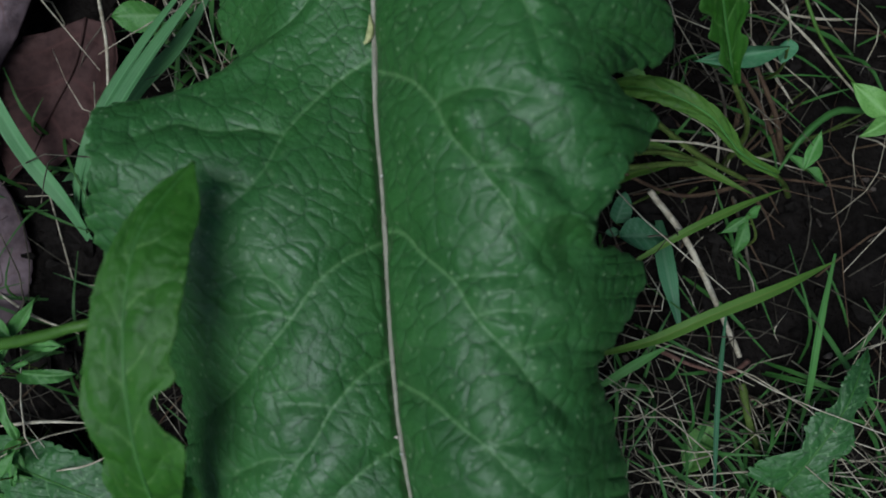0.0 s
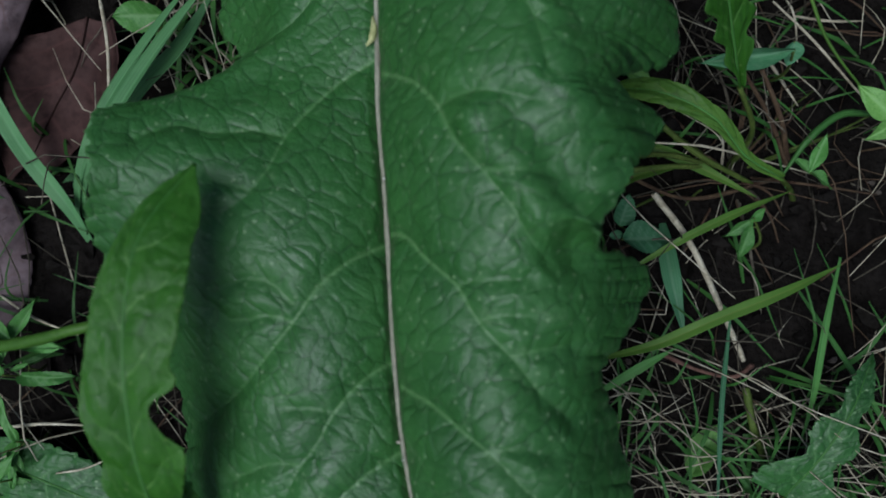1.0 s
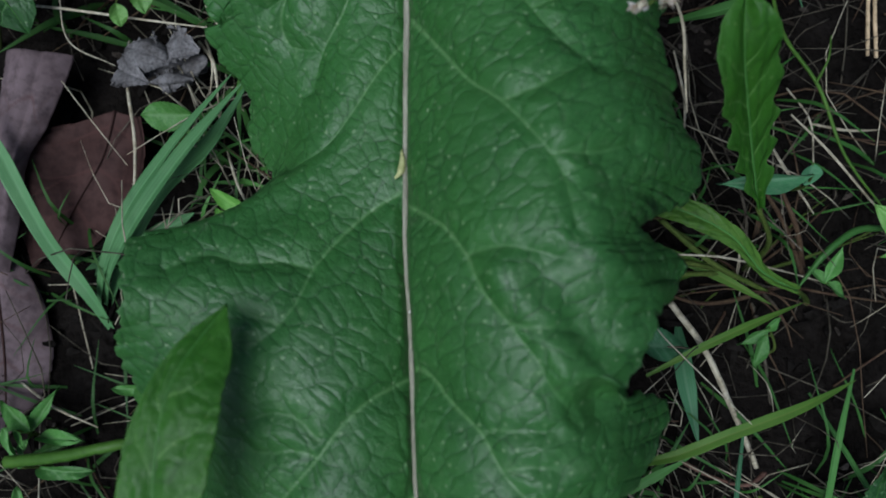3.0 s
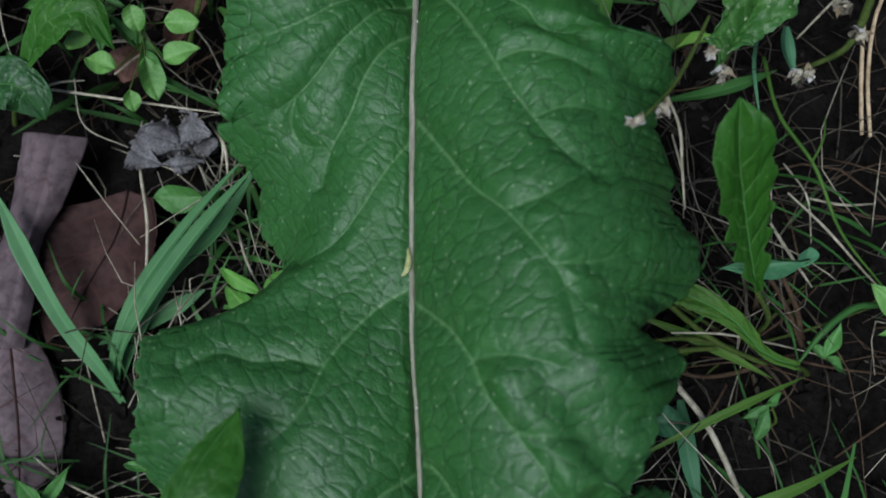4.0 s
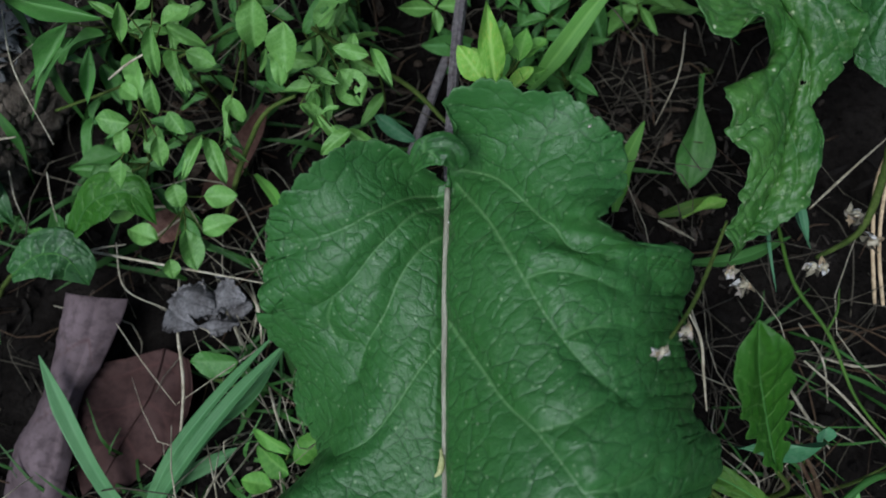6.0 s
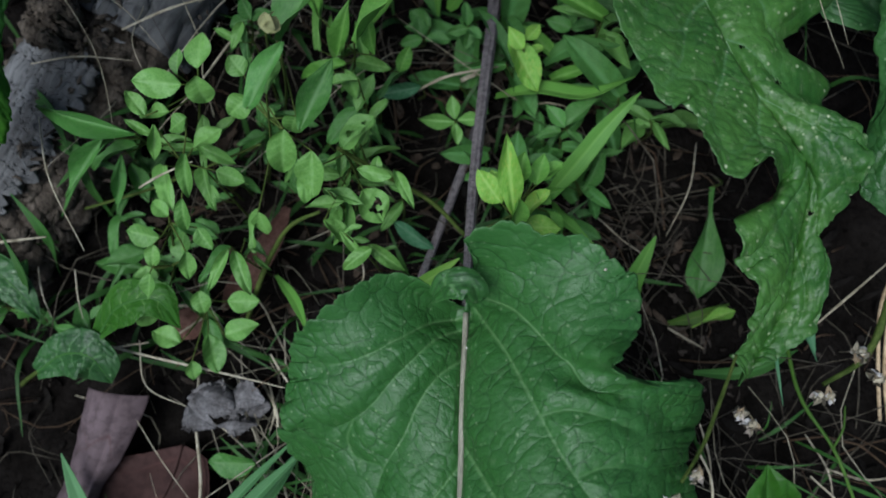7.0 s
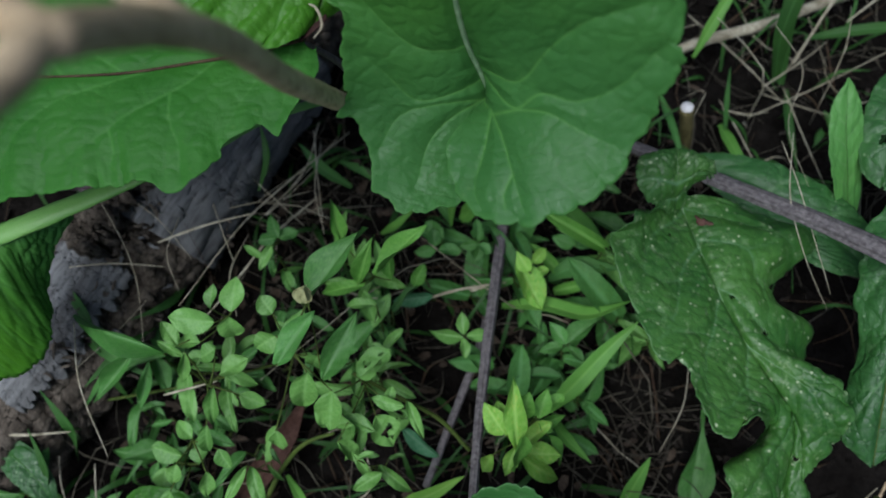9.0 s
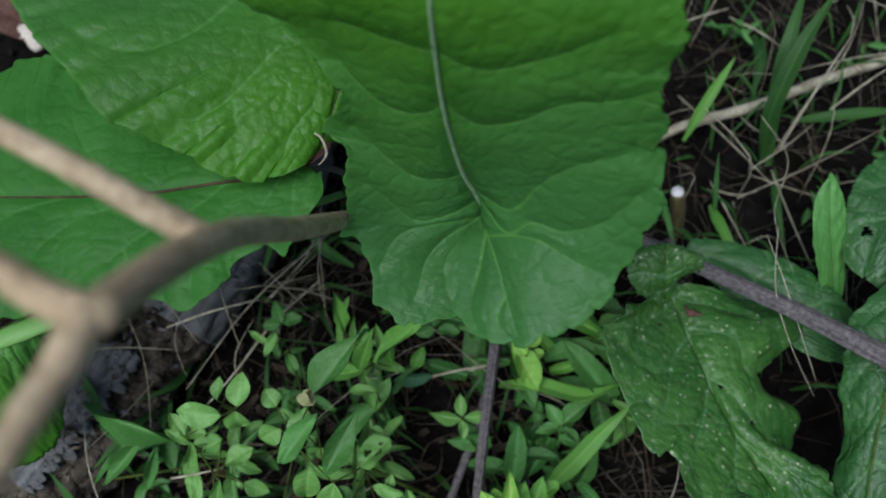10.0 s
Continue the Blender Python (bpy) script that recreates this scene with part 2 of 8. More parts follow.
def part(name, mesh, mat, parent, label="", where=None, thick=0.0):
    """One mesh as a part of a thing or of a part; the mesh is in the world's metres unless where gives its pose."""
    if isinstance(mesh, bmesh.types.BMesh):
        me = bpy.data.meshes.new(name)
        for f in mesh.faces:
            f.smooth = True
        mesh.to_mesh(me)
        mesh.free()
        mesh = me
    if mat is not None and not mesh.materials:
        mesh.materials.append(mat)
    ob = new(name, mesh)
    top = parent
    shift = Vector((0, 0, 0))
    while top is not None:
        shift += top.location if top.type == "EMPTY" else Vector((0, 0, 0))
        top = top.parent
    ob.parent = parent
    ob.matrix_parent_inverse = Matrix.Translation(-shift) if parent.type == "EMPTY" else Matrix.Identity(4)
    if where is not None:
        ob.matrix_basis = where
    if thick:
        s = ob.modifiers.new("thickness", "SOLIDIFY")
        s.thickness, s.offset = thick, -1
    return tagged(ob, label)


def spline(rows, t):
    """Smooth curve through rows of (t, values...)."""
    r = np.array(rows, float)
    k, v = r[:, 0], r[:, 1:]
    d = np.gradient(v, k, axis=0) if len(k) > 2 else np.repeat((v[1:] - v[:1]) / (k[1] - k[0]), 2, axis=0)
    t = np.asarray(t, float)
    i = np.clip(np.searchsorted(k, t, side="right") - 1, 0, len(k) - 2)
    h = (k[i + 1] - k[i])
    x = ((t - k[i]) / h)[:, None]
    h = h[:, None]
    return (2 * x**3 - 3 * x**2 + 1) * v[i] + (x**3 - 2 * x**2 + x) * h * d[i] + (3 * x**2 - 2 * x**3) * v[i + 1] + (x**3 - x**2) * h * d[i + 1]


def curve(points, n):
    p = np.array(points, float)
    d = np.r_[0, np.cumsum(np.linalg.norm(np.diff(p, axis=0), axis=1))]
    return spline(np.c_[d / d[-1], p], np.linspace(0, 1, n))


def mesh_from(name, verts, faces):
    me = bpy.data.meshes.new(name)
    me.from_pydata(np.asarray(verts).tolist(), [], [tuple(int(i) for i in f) for f in faces])
    me.polygons.foreach_set("use_smooth", [True] * len(me.polygons))
    me.update()
    return me


def grid_faces(a, b, start=0):
    i = np.arange(a - 1)[:, None] * b + np.arange(b - 1)[None, :] + start
    return np.stack([i, i + 1, i + b + 1, i + b], -1).reshape(-1, 4)


def tube_data(points, radii, n=0, sides=8, rough=0.0, seed=0, flat=1.0, ribs=0):
    n = n or max(6, 5 * len(points))
    c = curve(points, n)
    rr = np.interp(np.linspace(0, 1, n), np.linspace(0, 1, len(radii)), radii)
    t = np.gradient(c, axis=0)
    t /= np.linalg.norm(t, axis=1)[:, None] + 1e-12
    up = np.array([0, 0, 1.0]) if abs(t[0, 2]) < 0.9 else np.array([1.0, 0, 0])
    a = np.cross(t, up)
    a /= np.linalg.norm(a, axis=1)[:, None] + 1e-12
    b = np.cross(a, t)
    ang = np.linspace(0, 2 * np.pi, sides, endpoint=False)
    rng = np.random.default_rng(seed)
    r = rr[:, None] * (1 + rough * rng.normal(size=(n, sides)))
    if ribs:
        r = r * (1 + 0.13 * np.cos(ribs * ang))[None, :]
    v = c[:, None] + r[..., None] * (np.cos(ang)[None, :, None] * a[:, None] + flat * np.sin(ang)[None, :, None] * b[:, None])
    v = v.reshape(-1, 3)
    i = np.arange(n - 1)[:, None] * sides
    j = np.arange(sides)[None, :]
    f = np.stack([i + j, i + (j + 1) % sides, i + sides + (j + 1) % sides, i + sides + j], -1).reshape(-1, 4).tolist()
    f += [list(range(sides))[::-1], list(range((n - 1) * sides, n * sides))]
    return v, f


def tube(name, points, radii, **kw):
    return mesh_from(name, *tube_data(points, radii, **kw))


def strap_data(points, width, fold=0.12, n=18, thick=0.0004, tip=0.35, base=0.4, twist=0.0):
    """A grass blade: a keeled strap that narrows to its tip, with some thickness."""
    c = curve(points, n)
    s = np.linspace(0, 1, n)
    w = width * 0.5 * np.minimum(1, base + (1 - base) * s / 0.25) * np.clip((1 - s) / tip, 0.03, 1) ** 0.7
    t = np.gradient(c, axis=0)
    t /= np.linalg.norm(t, axis=1)[:, None] + 1e-12
    side = np.cross(t, [0, 0, 1.0])
    side /= np.linalg.norm(side, axis=1)[:, None] + 1e-9
    up = np.cross(side, t)
    a = twist * s
    sd = side * np.cos(a)[:, None] + up * np.sin(a)[:, None]
    up = np.cross(sd, t)
    cols = []
    for k, u in enumerate((-1, -0.5, 0, 0.5, 1)):
        cols.append(c + sd * (w * u)[:, None] - up * (w * fold * (1 - abs(u)))[:, None])
    for u in (1, 0, -1):
        cols.append(c + sd * (w * u)[:, None] - up * (w * fold * (1 - abs(u)) + thick)[:, None])
    v = np.stack(cols, 1).reshape(-1, 3)
    i = np.arange(n - 1)[:, None] * 8
    j = np.array([0, 1, 2, 3, 5, 6])[None, :]
    f = np.stack([i + j, i + j + 1, i + 9 + j, i + 8 + j], -1).reshape(-1, 4)
    return v, f


def strap(name, points, width, fold=0.35, n=30, tip=0.4, base=0.35, thick=0.0004):
    """A single broad grass blade: keeled, finely ribbed, a little twisted and uneven."""
    c = curve(points, n)
    s = np.linspace(0, 1, n)
    q = float(np.sum(np.abs(c[0]))) * 97.0
    w = width * 0.5 * np.minimum(1, base + (1 - base) * s / 0.3) * np.clip((1 - s) / tip, 0.02, 1) ** 0.75 * (1 + 0.05 * np.sin(9 * s + q))
    t = np.gradient(c, axis=0)
    t /= np.linalg.norm(t, axis=1)[:, None] + 1e-12
    side = np.cross(t, [0, 0, 1.0])
    side /= np.linalg.norm(side, axis=1)[:, None] + 1e-9
    up = np.cross(side, t)
    a = 0.45 * np.sin(q) + 0.5 * np.sin(q * 1.7) * (s - 0.3)
    sd = side * np.cos(a)[:, None] + up * np.sin(a)[:, None]
    up = np.cross(sd, t)
    us = np.linspace(-1, 1, 15)
    wave = 0.12 * w[:, None] * np.sin(6 * s + q)[:, None]
    top = [c + sd * (w * u)[:, None] - up * (w * (fold * (1 - abs(u)) + 0.05 * np.cos(7 * np.pi * u)))[:, None] + up * wave * u for u in us]
    low = [p - up * thick for p in top[::-1]]
    v = np.stack(top + low, 1).reshape(-1, 3)
    i = np.arange(n - 1)[:, None] * 30
    j = np.arange(30)[None, :]
    f = np.stack([i + j, i + (j + 1) % 30, i + 30 + (j + 1) % 30, i + 30 + j], -1).reshape(-1, 4)
    me = mesh_from(name, v, f)
    vein = 0.22 * (0.5 - 0.5 * np.cos(7 * np.pi * us)) + 0.55 * np.exp(-((us / 0.1) ** 2))
    me.attributes.new("vein", "FLOAT", "POINT").data.foreach_set("value", np.tile(np.r_[vein, vein[::-1]], n).astype(np.float32))
    return me


def join_data(items):
    vs, fs, k = [], [], 0
    for v, f in items:
        vs.append(np.asarray(v))
        fs += [[int(i) + k for i in q] for q in f]
        k += len(v)
    return np.concatenate(vs), fs


_rand = np.random.default_rng(11).random((64, 64, 2))


def cells(x, y):
    """Distance from the border of the nearest cell of an uneven net, at x, y in cells."""
    ix, iy = np.floor(x).astype(int), np.floor(y).astype(int)
    d = []
    for a in (-1, 0, 1):
        for b in (-1, 0, 1):
            q = _rand[(ix + a) % 64, (iy + b) % 64]
            d.append(np.hypot(ix + a + 0.1 + 0.8 * q[..., 0] - x, iy + b + 0.1 + 0.8 * q[..., 1] - y))
    d = np.sort(np.stack(d, -1), axis=-1)
    return d[..., 1] - d[..., 0]


def smooth_rows(m, k):
    pad = np.concatenate([np.repeat(m[:1], k, 0), m, np.repeat(m[-1:], k, 0)])
    w = np.hanning(2 * k + 1)
    w /= w.sum()
    return np.stack([np.convolve(pad[:, c], w, "valid") for c in range(m.shape[1])], 1)


def blade(name, spine, left, right, ns=150, nu=36, veins_l=(), veins_r=(), drift=0.12, quilt=0.0006, cell=0.008, arch=0.04,
          teeth=(0.0, 30), ruffle=(0.0, 9), groove=0.0012, pillow=0.0012, vein_w=0.0011, seed=1, fork=True, buckle=0.0, crease_shade=0.5, holes=(), lines=None, crests=None, dense=1.0, plan=lambda p: p[..., :2], folds=()):
    """A broad leaf blade. spine: points from base to tip. left, right: rows (s, x, y, z) of the margin that belongs to the
    fraction s of the spine. Main veins leave the spine at the fractions given and drift towards the tip, or follow the
    lines given in plan as (strength, points). crests: heights (s, z) of the two halves between midrib and margin."""
    rng = np.random.default_rng(seed)
    s = np.linspace(0, 1, ns) ** dense
    sp = np.array(spine, float)
    sd = np.r_[0, np.cumsum(np.linalg.norm(np.diff(sp, axis=0), axis=1))]
    mid = spline(np.c_[sd / sd[-1], sp], s)
    length = np.linalg.norm(np.diff(mid, axis=0), axis=1).sum()
    P, VV, HH, NN = [], [], [], []
    for sgn, rows, veins in ((-1, left, veins_l), (1, right, veins_r)):
        crest = crests[(sgn + 1) // 2] if crests else None
        m = spline(rows, s)
        out = m - mid
        w = np.linalg.norm(out, axis=1)
        dirn = out / (w[:, None] + 1e-9)
        arc = np.r_[0, np.cumsum(np.linalg.norm(np.diff(m, axis=0), axis=1))] * teeth[1] / 0.1 + 0.6 * rng.random()
        wob = np.interp(s, np.linspace(0, 1, 40), rng.normal(size=40))
        saw = np.abs(((arc + 0.35 * wob) % 1.0) - 0.3)
        fine = np.abs(((2.7 * arc + 0.5 * wob) % 1.0) - 0.35)
        m = m + dirn * (teeth[0] * (0.7 - saw - 0.45 * fine) * np.clip(w / 0.03, 0.1, 1))[:, None]
        m[:, 2] += ruffle[0] * np.sin(2 * np.pi * ruffle[1] * s + 3 * wob * 0.3 + seed) * np.clip(w / 0.05, 0, 1)
        mb = smooth_rows(m, max(3, ns // 14))
        a = np.linspace(0, 1, nu + 1)[:, None, None]
        p = mid + (mb - mid) * a + (m - mb) * a ** (7 if crests else 3.5)
        z = mid[:, 2] + (mb[:, 2] - mid[:, 2]) * a[..., 0] ** 1.7 + (m[:, 2] - mb[:, 2]) * a[..., 0] ** 3
        z = z + arch * w * 4 * a[..., 0] * (1 - a[..., 0])
        if crest:
            zc = smooth_rows(np.interp(s, *np.array(crest).T)[:, None], max(3, ns // 30))[:, 0]
            b = a[..., 0]
            z = mid[:, 2] * (1 - b) * (1 - 2 * b) + zc * 4 * b * (1 - b) + mb[:, 2] * b * (2 * b - 1) + (m[:, 2] - mb[:, 2]) * b**5
        p = p.copy()
        p[..., 2] = z
        al = a[..., 0] * np.ones(ns)
        ss = s[None, :] * np.ones_like(al)
        near = np.full(al.shape, 1.0)
        v = np.zeros_like(al)
        for row in veins:
            s0, d1, d2 = row if isinstance(row, tuple) else (row, drift, drift * 0.5)
            bend = (0.004 if isinstance(row, tuple) else 0.02) * np.sin(9 * al + 20 * s0)
            sv = s0 + d1 * al + d2 * al**2 + bend * al
            d = np.abs(ss - sv) * length * 0.8
            near = np.minimum(near, d)
            v = np.maximum(v, np.exp(-(d / (vein_w * (1.25 - al))) ** 2) * (1 - 0.75 * al))
            if fork and s0 > 0.1:
                for a0, turn in ((0.38, -0.55), (0.62, 0.35), (0.68, -0.5)):
                    k = np.clip(al - a0, 0, 1)
                    sf = s0 + d1 * a0 + d2 * a0**2 + drift * 2.0 * turn * k + 0.05 * np.sign(turn) * k**2 + bend * al
                    d = np.where(al > a0, np.abs(ss - sf) * length * 0.85, 1.0)
                    near = np.minimum(near, d + 0.0012)
                    v = np.maximum(v, 0.7 * np.exp(-(d / (vein_w * 0.65)) ** 2) * np.clip(1.25 - al, 0, 1))
        if lines:
            for force, pts in lines:
                c = curve([(x, y, 0) for x, y in pts], 5 * len(pts))[:, :2]
                g = plan(p)
                box = np.all((g > c.min(axis=0) - 0.02) & (g < c.max(axis=0) + 0.02), axis=-1)
                q = g[box]
                best, along = np.full(len(q), 1.0), np.zeros(len(q))
                for k in range(len(c) - 1):
                    e = c[k + 1] - c[k]
                    f = np.clip((q - c[k]) @ e / (e @ e), 0, 1)
                    d = np.linalg.norm(q - c[k] - f[:, None] * e, axis=1)
                    along = np.where(d < best, (k + f) / (len(c) - 1), along)
                    best = np.minimum(best, d)
                near[box] = np.minimum(near[box], best + 0.0015 * along + 0.002 * (1 - force))
                v[box] = np.maximum(v[box], force * np.exp(-(best / (vein_w * (1.2 - 0.75 * along))) ** 2) * (1 - 0.75 * along**2))
        bend_h = np.zeros_like(al)
        for high, half_w, pts in folds:
            c = curve([(x, y, 0) for x, y in pts], 6 * len(pts))[:, :2]
            g = plan(p)
            d = np.min([np.linalg.norm(g - q, axis=-1) for q in c], axis=0)
            bend_h += high * np.exp(-((d / half_w) ** 2))
        wide = np.maximum(w, 0.01)
        cx, cy = (p[..., 0] + 0.3 * p[..., 2]) / cell, (p[..., 1] - 0.8 * p[..., 2]) / cell
        if lines:
            cx, cy = np.moveaxis(plan(p), -1, 0) / cell
        wx = 0.16 * np.sin(cy * 1.1 + np.sin(cx * 0.7)) + 0.06 * np.sin(cy * 4.3 + seed)
        wy = 0.16 * np.sin(cx * 1.3 + np.sin(cy * 0.8)) + 0.06 * np.sin(cx * 4.9 + seed)
        c1 = cells(0.62 * (cx + wx) + 20 * (sgn + 1), 0.78 * (cy + wy))
        c2 = cells(1.3 * (cx + wx) + 7 + 20 * (sgn + 1), 1.5 * (cy + wy))
        h = quilt * (0.55 * (1 - np.exp(-((c1 / 0.22) ** 2))) + 0.3 * (1 - np.exp(-((c2 / 0.25) ** 2))))
        # Strength of the painted crease shade, highest on the cell borders.
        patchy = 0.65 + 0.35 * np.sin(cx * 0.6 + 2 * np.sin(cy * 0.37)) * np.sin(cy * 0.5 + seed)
        NN.append(crease_shade * patchy * np.maximum(np.exp(-((c1 / 0.065) ** 2)), 0.4 * np.exp(-((c2 / 0.09) ** 2))) * np.clip(near / 0.002, 0, 1))
        h = h + pillow * (1 - np.exp(-((near / 0.006) ** 2))) - groove * v * (0.35 + 0.65 * al)
        h = h - 0.0008 * np.exp(-((al * wide / 0.0025) ** 2))
        if buckle:
            q = p / 0.055
            h = h + buckle * (np.sin(q[..., 0] * 1.7 + 2 * np.sin(q[..., 1] * 1.3 + seed)) * np.sin(q[..., 1] * 2.1 + seed)) * np.clip(al * 2, 0, 1)
        h = h + bend_h
        h = h * np.clip((1 - ss) * 20, 0, 1) * np.clip(0.15 + al * wide / 0.006, 0, 1)
        v = np.maximum(v, 0.22 * np.exp(-(((1 - al) * wide / 0.0012) ** 2)))
        P.append(p)
        HH.append(h)
        VV.append(v)
    p = np.concatenate([P[0][::-1], P[1][1:]])
    h = np.concatenate([HH[0][::-1], HH[1][1:]])
    v = np.concatenate([VV[0][::-1], VV[1][1:]])
    du, dv = np.gradient(p, axis=0), np.gradient(p, axis=1)
    nrm = np.cross(dv, du)
    nrm /= np.linalg.norm(nrm, axis=2)[..., None] + 1e-12
    nrm *= np.where(nrm[..., 2:].mean() < 0, -1.0, 1.0)
    arc = np.r_[np.zeros((1, ns)), np.cumsum(np.linalg.norm(np.diff(p, axis=0), axis=2), axis=0)]
    p = p + nrm * h[..., None]
    faces = grid_faces(2 * nu + 1, ns)
    flat = p.reshape(-1, 3)
    for sh, uh, rh in holes:
        c = p[int(round((uh + 1) * nu)), int(round(sh * (ns - 1)))]
        d = flat[faces].mean(axis=1) - c
        a = np.arctan2(d[:, 1], d[:, 0])
        faces = faces[np.linalg.norm(d, axis=1) > rh * (1 + 0.35 * np.sin(3 * a + rh * 999) + 0.2 * np.sin(7 * a))]
    me = mesh_from(name, flat, faces)
    if me.polygons[len(me.polygons) // 2].normal.z < 0:
        me.flip_normals()
    at = me.attributes.new("vein", "FLOAT", "POINT")
    at.data.foreach_set("value", v.reshape(-1).astype(np.float32))
    g = plan(p)
    half = np.where(np.arange(2 * nu + 1) < nu, -1.0, 1.0)[:, None]
    off = half * np.abs(arc - arc[nu])
    run = np.stack([0.64 * half * off - 0.77 * g[..., 1], 0.6 * (0.77 * half * off + 0.64 * g[..., 1]) + 0.3 * half, 0 * off], -1)
    at = me.attributes.new("lie", "FLOAT_VECTOR", "POINT")
    at.data.foreach_set("vector", run.reshape(-1).astype(np.float32))
    # Grows towards the base, where the lighter colour stands for light.
    at = me.attributes.new("base_light", "FLOAT", "POINT")
    at.data.foreach_set("value", np.tile(1 - s, 2 * nu + 1).astype(np.float32))
    # The crease shade that leaf_material paints into the green.
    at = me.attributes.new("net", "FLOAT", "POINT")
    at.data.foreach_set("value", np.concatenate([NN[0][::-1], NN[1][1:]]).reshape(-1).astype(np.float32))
    return me


def even_rows(spine, widths, lift=0.0, sweep=0.0, sides=(1, 1)):
    """Margin rows for a leaf with a plain outline: widths as rows (s, half width), or a pair of such lists for the two sides."""
    c = curve(spine, 101)
    t = np.gradient(c, axis=0)
    t /= np.linalg.norm(t, axis=1)[:, None]
    pair = widths if isinstance(widths, tuple) else (widths, widths)
    res = []
    for sgn, kw, ws in ((-1, sides[0], pair[0]), (1, sides[1], pair[1])):
        rows = []
        for (s, w) in ws:
            i = int(round(s * 100))
            sd = np.cross(t[i], [0, 0, 1.0])
            sd /= np.linalg.norm(sd) + 1e-9
            q = c[i] + sgn * sd * w * kw + t[i] * sweep * w + np.array([0, 0, lift * w])
            rows.append((s, *q))
        res.append(rows)
    return res


def small_leaf(name, outline, ns=13, nu=4, cup=0.12, droop=0.15, teeth=0.0, wave=0.0, seed=0, holes=()):
    """A small leaf one metre long along x, to be scaled when placed. outline: rows (s, half width)."""
    rng = np.random.default_rng(seed)
    s = np.linspace(0, 1, ns)
    w = np.maximum(spline([(a, b) for a, b in outline], s)[:, 0], 0.004)
    if teeth:
        w = w * (1 + teeth * ((np.arange(ns) % 2) - 0.5))
    u = np.linspace(-1, 1, 2 * nu + 1)
    S, U = np.meshgrid(s, u, indexing="ij")
    y = U * w[:, None]
    z = (cup + 0.12 * np.sin(3 * S + seed)) * np.abs(U) ** 1.5 * w[:, None] * 2 - droop * S**2 + wave * np.sin(7 * S + 2 * U + seed) * np.abs(U)
    z = z - 0.05 * np.exp(-((U / 0.22) ** 2)) + 0.012 * np.sin(S * 26 + 5 * np.abs(U)) * (np.abs(U) < 0.95)
    top = np.stack([S, y, z], -1).reshape(-1, 3)
    v = np.concatenate([top, top - [0, 0, 0.012]])
    f = grid_faces(ns, 2 * nu + 1)
    mid = np.stack([S, U * 0.5], -1).reshape(-1, 2)[f].mean(axis=1)
    for hs, hu, hr in holes:
        d = mid - [hs, hu]
        f = f[np.hypot(d[:, 0], d[:, 1]) > hr * (1 + 0.3 * np.sin(3 * np.arctan2(d[:, 1], d[:, 0]) + seed + hs * 9))]
        mid = np.stack([S, U * 0.5], -1).reshape(-1, 2)[f].mean(axis=1)
    k = len(top)
    f = np.concatenate([f[:, ::-1], f + k])
    me = mesh_from(name, v, f)
    vein = np.exp(-((U / 0.1) ** 2)) * 0.6
    for k0 in np.linspace(0.15, 0.8, 5):
        vein = np.maximum(vein, 0.42 * np.exp(-(((S - k0 - 0.16 * np.abs(U)) / 0.022) ** 2)))
    vv = np.concatenate([vein.reshape(-1), vein.reshape(-1)]).astype(np.float32)
    me.attributes.new("vein", "FLOAT", "POINT").data.foreach_set("value", vv)
    return me


def laid(base, tip, width, roll=0.0):
    """The pose that lays a one-metre leaf from base to tip, width in metres for an outline of half width 0.5."""
    b, t = Vector(base), Vector(tip)
    x = (t - b)
    n = x.length
    x.normalize()
    y = Vector((0, 0, 1)).cross(x)
    y.normalize()
    z = x.cross(y)
    r = Matrix((x, y, z)).transposed().to_4x4()
    return Matrix.Translation(b) @ r @ Matrix.Rotation(roll, 4, "X") @ Matrix.Diagonal((n, width, n * 0.6, 1))


OVAL = [(0, 0.03), (0.05, 0.15), (0.15, 0.32), (0.3, 0.45), (0.46, 0.49), (0.66, 0.43), (0.82, 0.30), (0.93, 0.15), (1, 0.0)]
LANCE = [(0, 0.08), (0.2, 0.34), (0.45, 0.5), (0.7, 0.36), (0.88, 0.16), (1, 0.0)]
SPOON = [(0, 0.06), (0.25, 0.10), (0.5, 0.32), (0.72, 0.5), (0.9, 0.34), (1, 0.0)]
STRAPPY = [(0, 0.3), (0.15, 0.42), (0.5, 0.5), (0.75, 0.4), (0.92, 0.18), (1, 0.0)]


def ground_z(x, y):
    n = noise.noise(Vector((x * 5, y * 5, 0))) * 0.012 + noise.noise(Vector((x * 17, y * 17, 3))) * 0.005
    return -0.064 + n * max(0.0, 1 - (x * x + y * y) / 9) - 0.03 * max(-1.0, min(1.0, -x))


# ---------------------------------------------------------------- ground
def build_ground():
    xs = np.r_[-60, -20, -6, -2, np.linspace(-0.9, 0.9, 150), 2, 6, 20, 60]
    ys = np.r_[-60, -20, -6, -2, np.linspace(-0.6, 1.4, 166), 3, 8, 20, 60]
    v = [(x, y, ground_z(x, y)) for x in xs for y in ys]
    g = new("ground", mesh_from("ground", v, grid_faces(len(xs), len(ys))[:, ::-1]))
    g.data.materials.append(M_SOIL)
    tagged(g, "bare soil under weeds and litter, coloured near black for shade", "ground", kind="structure")


build_ground()

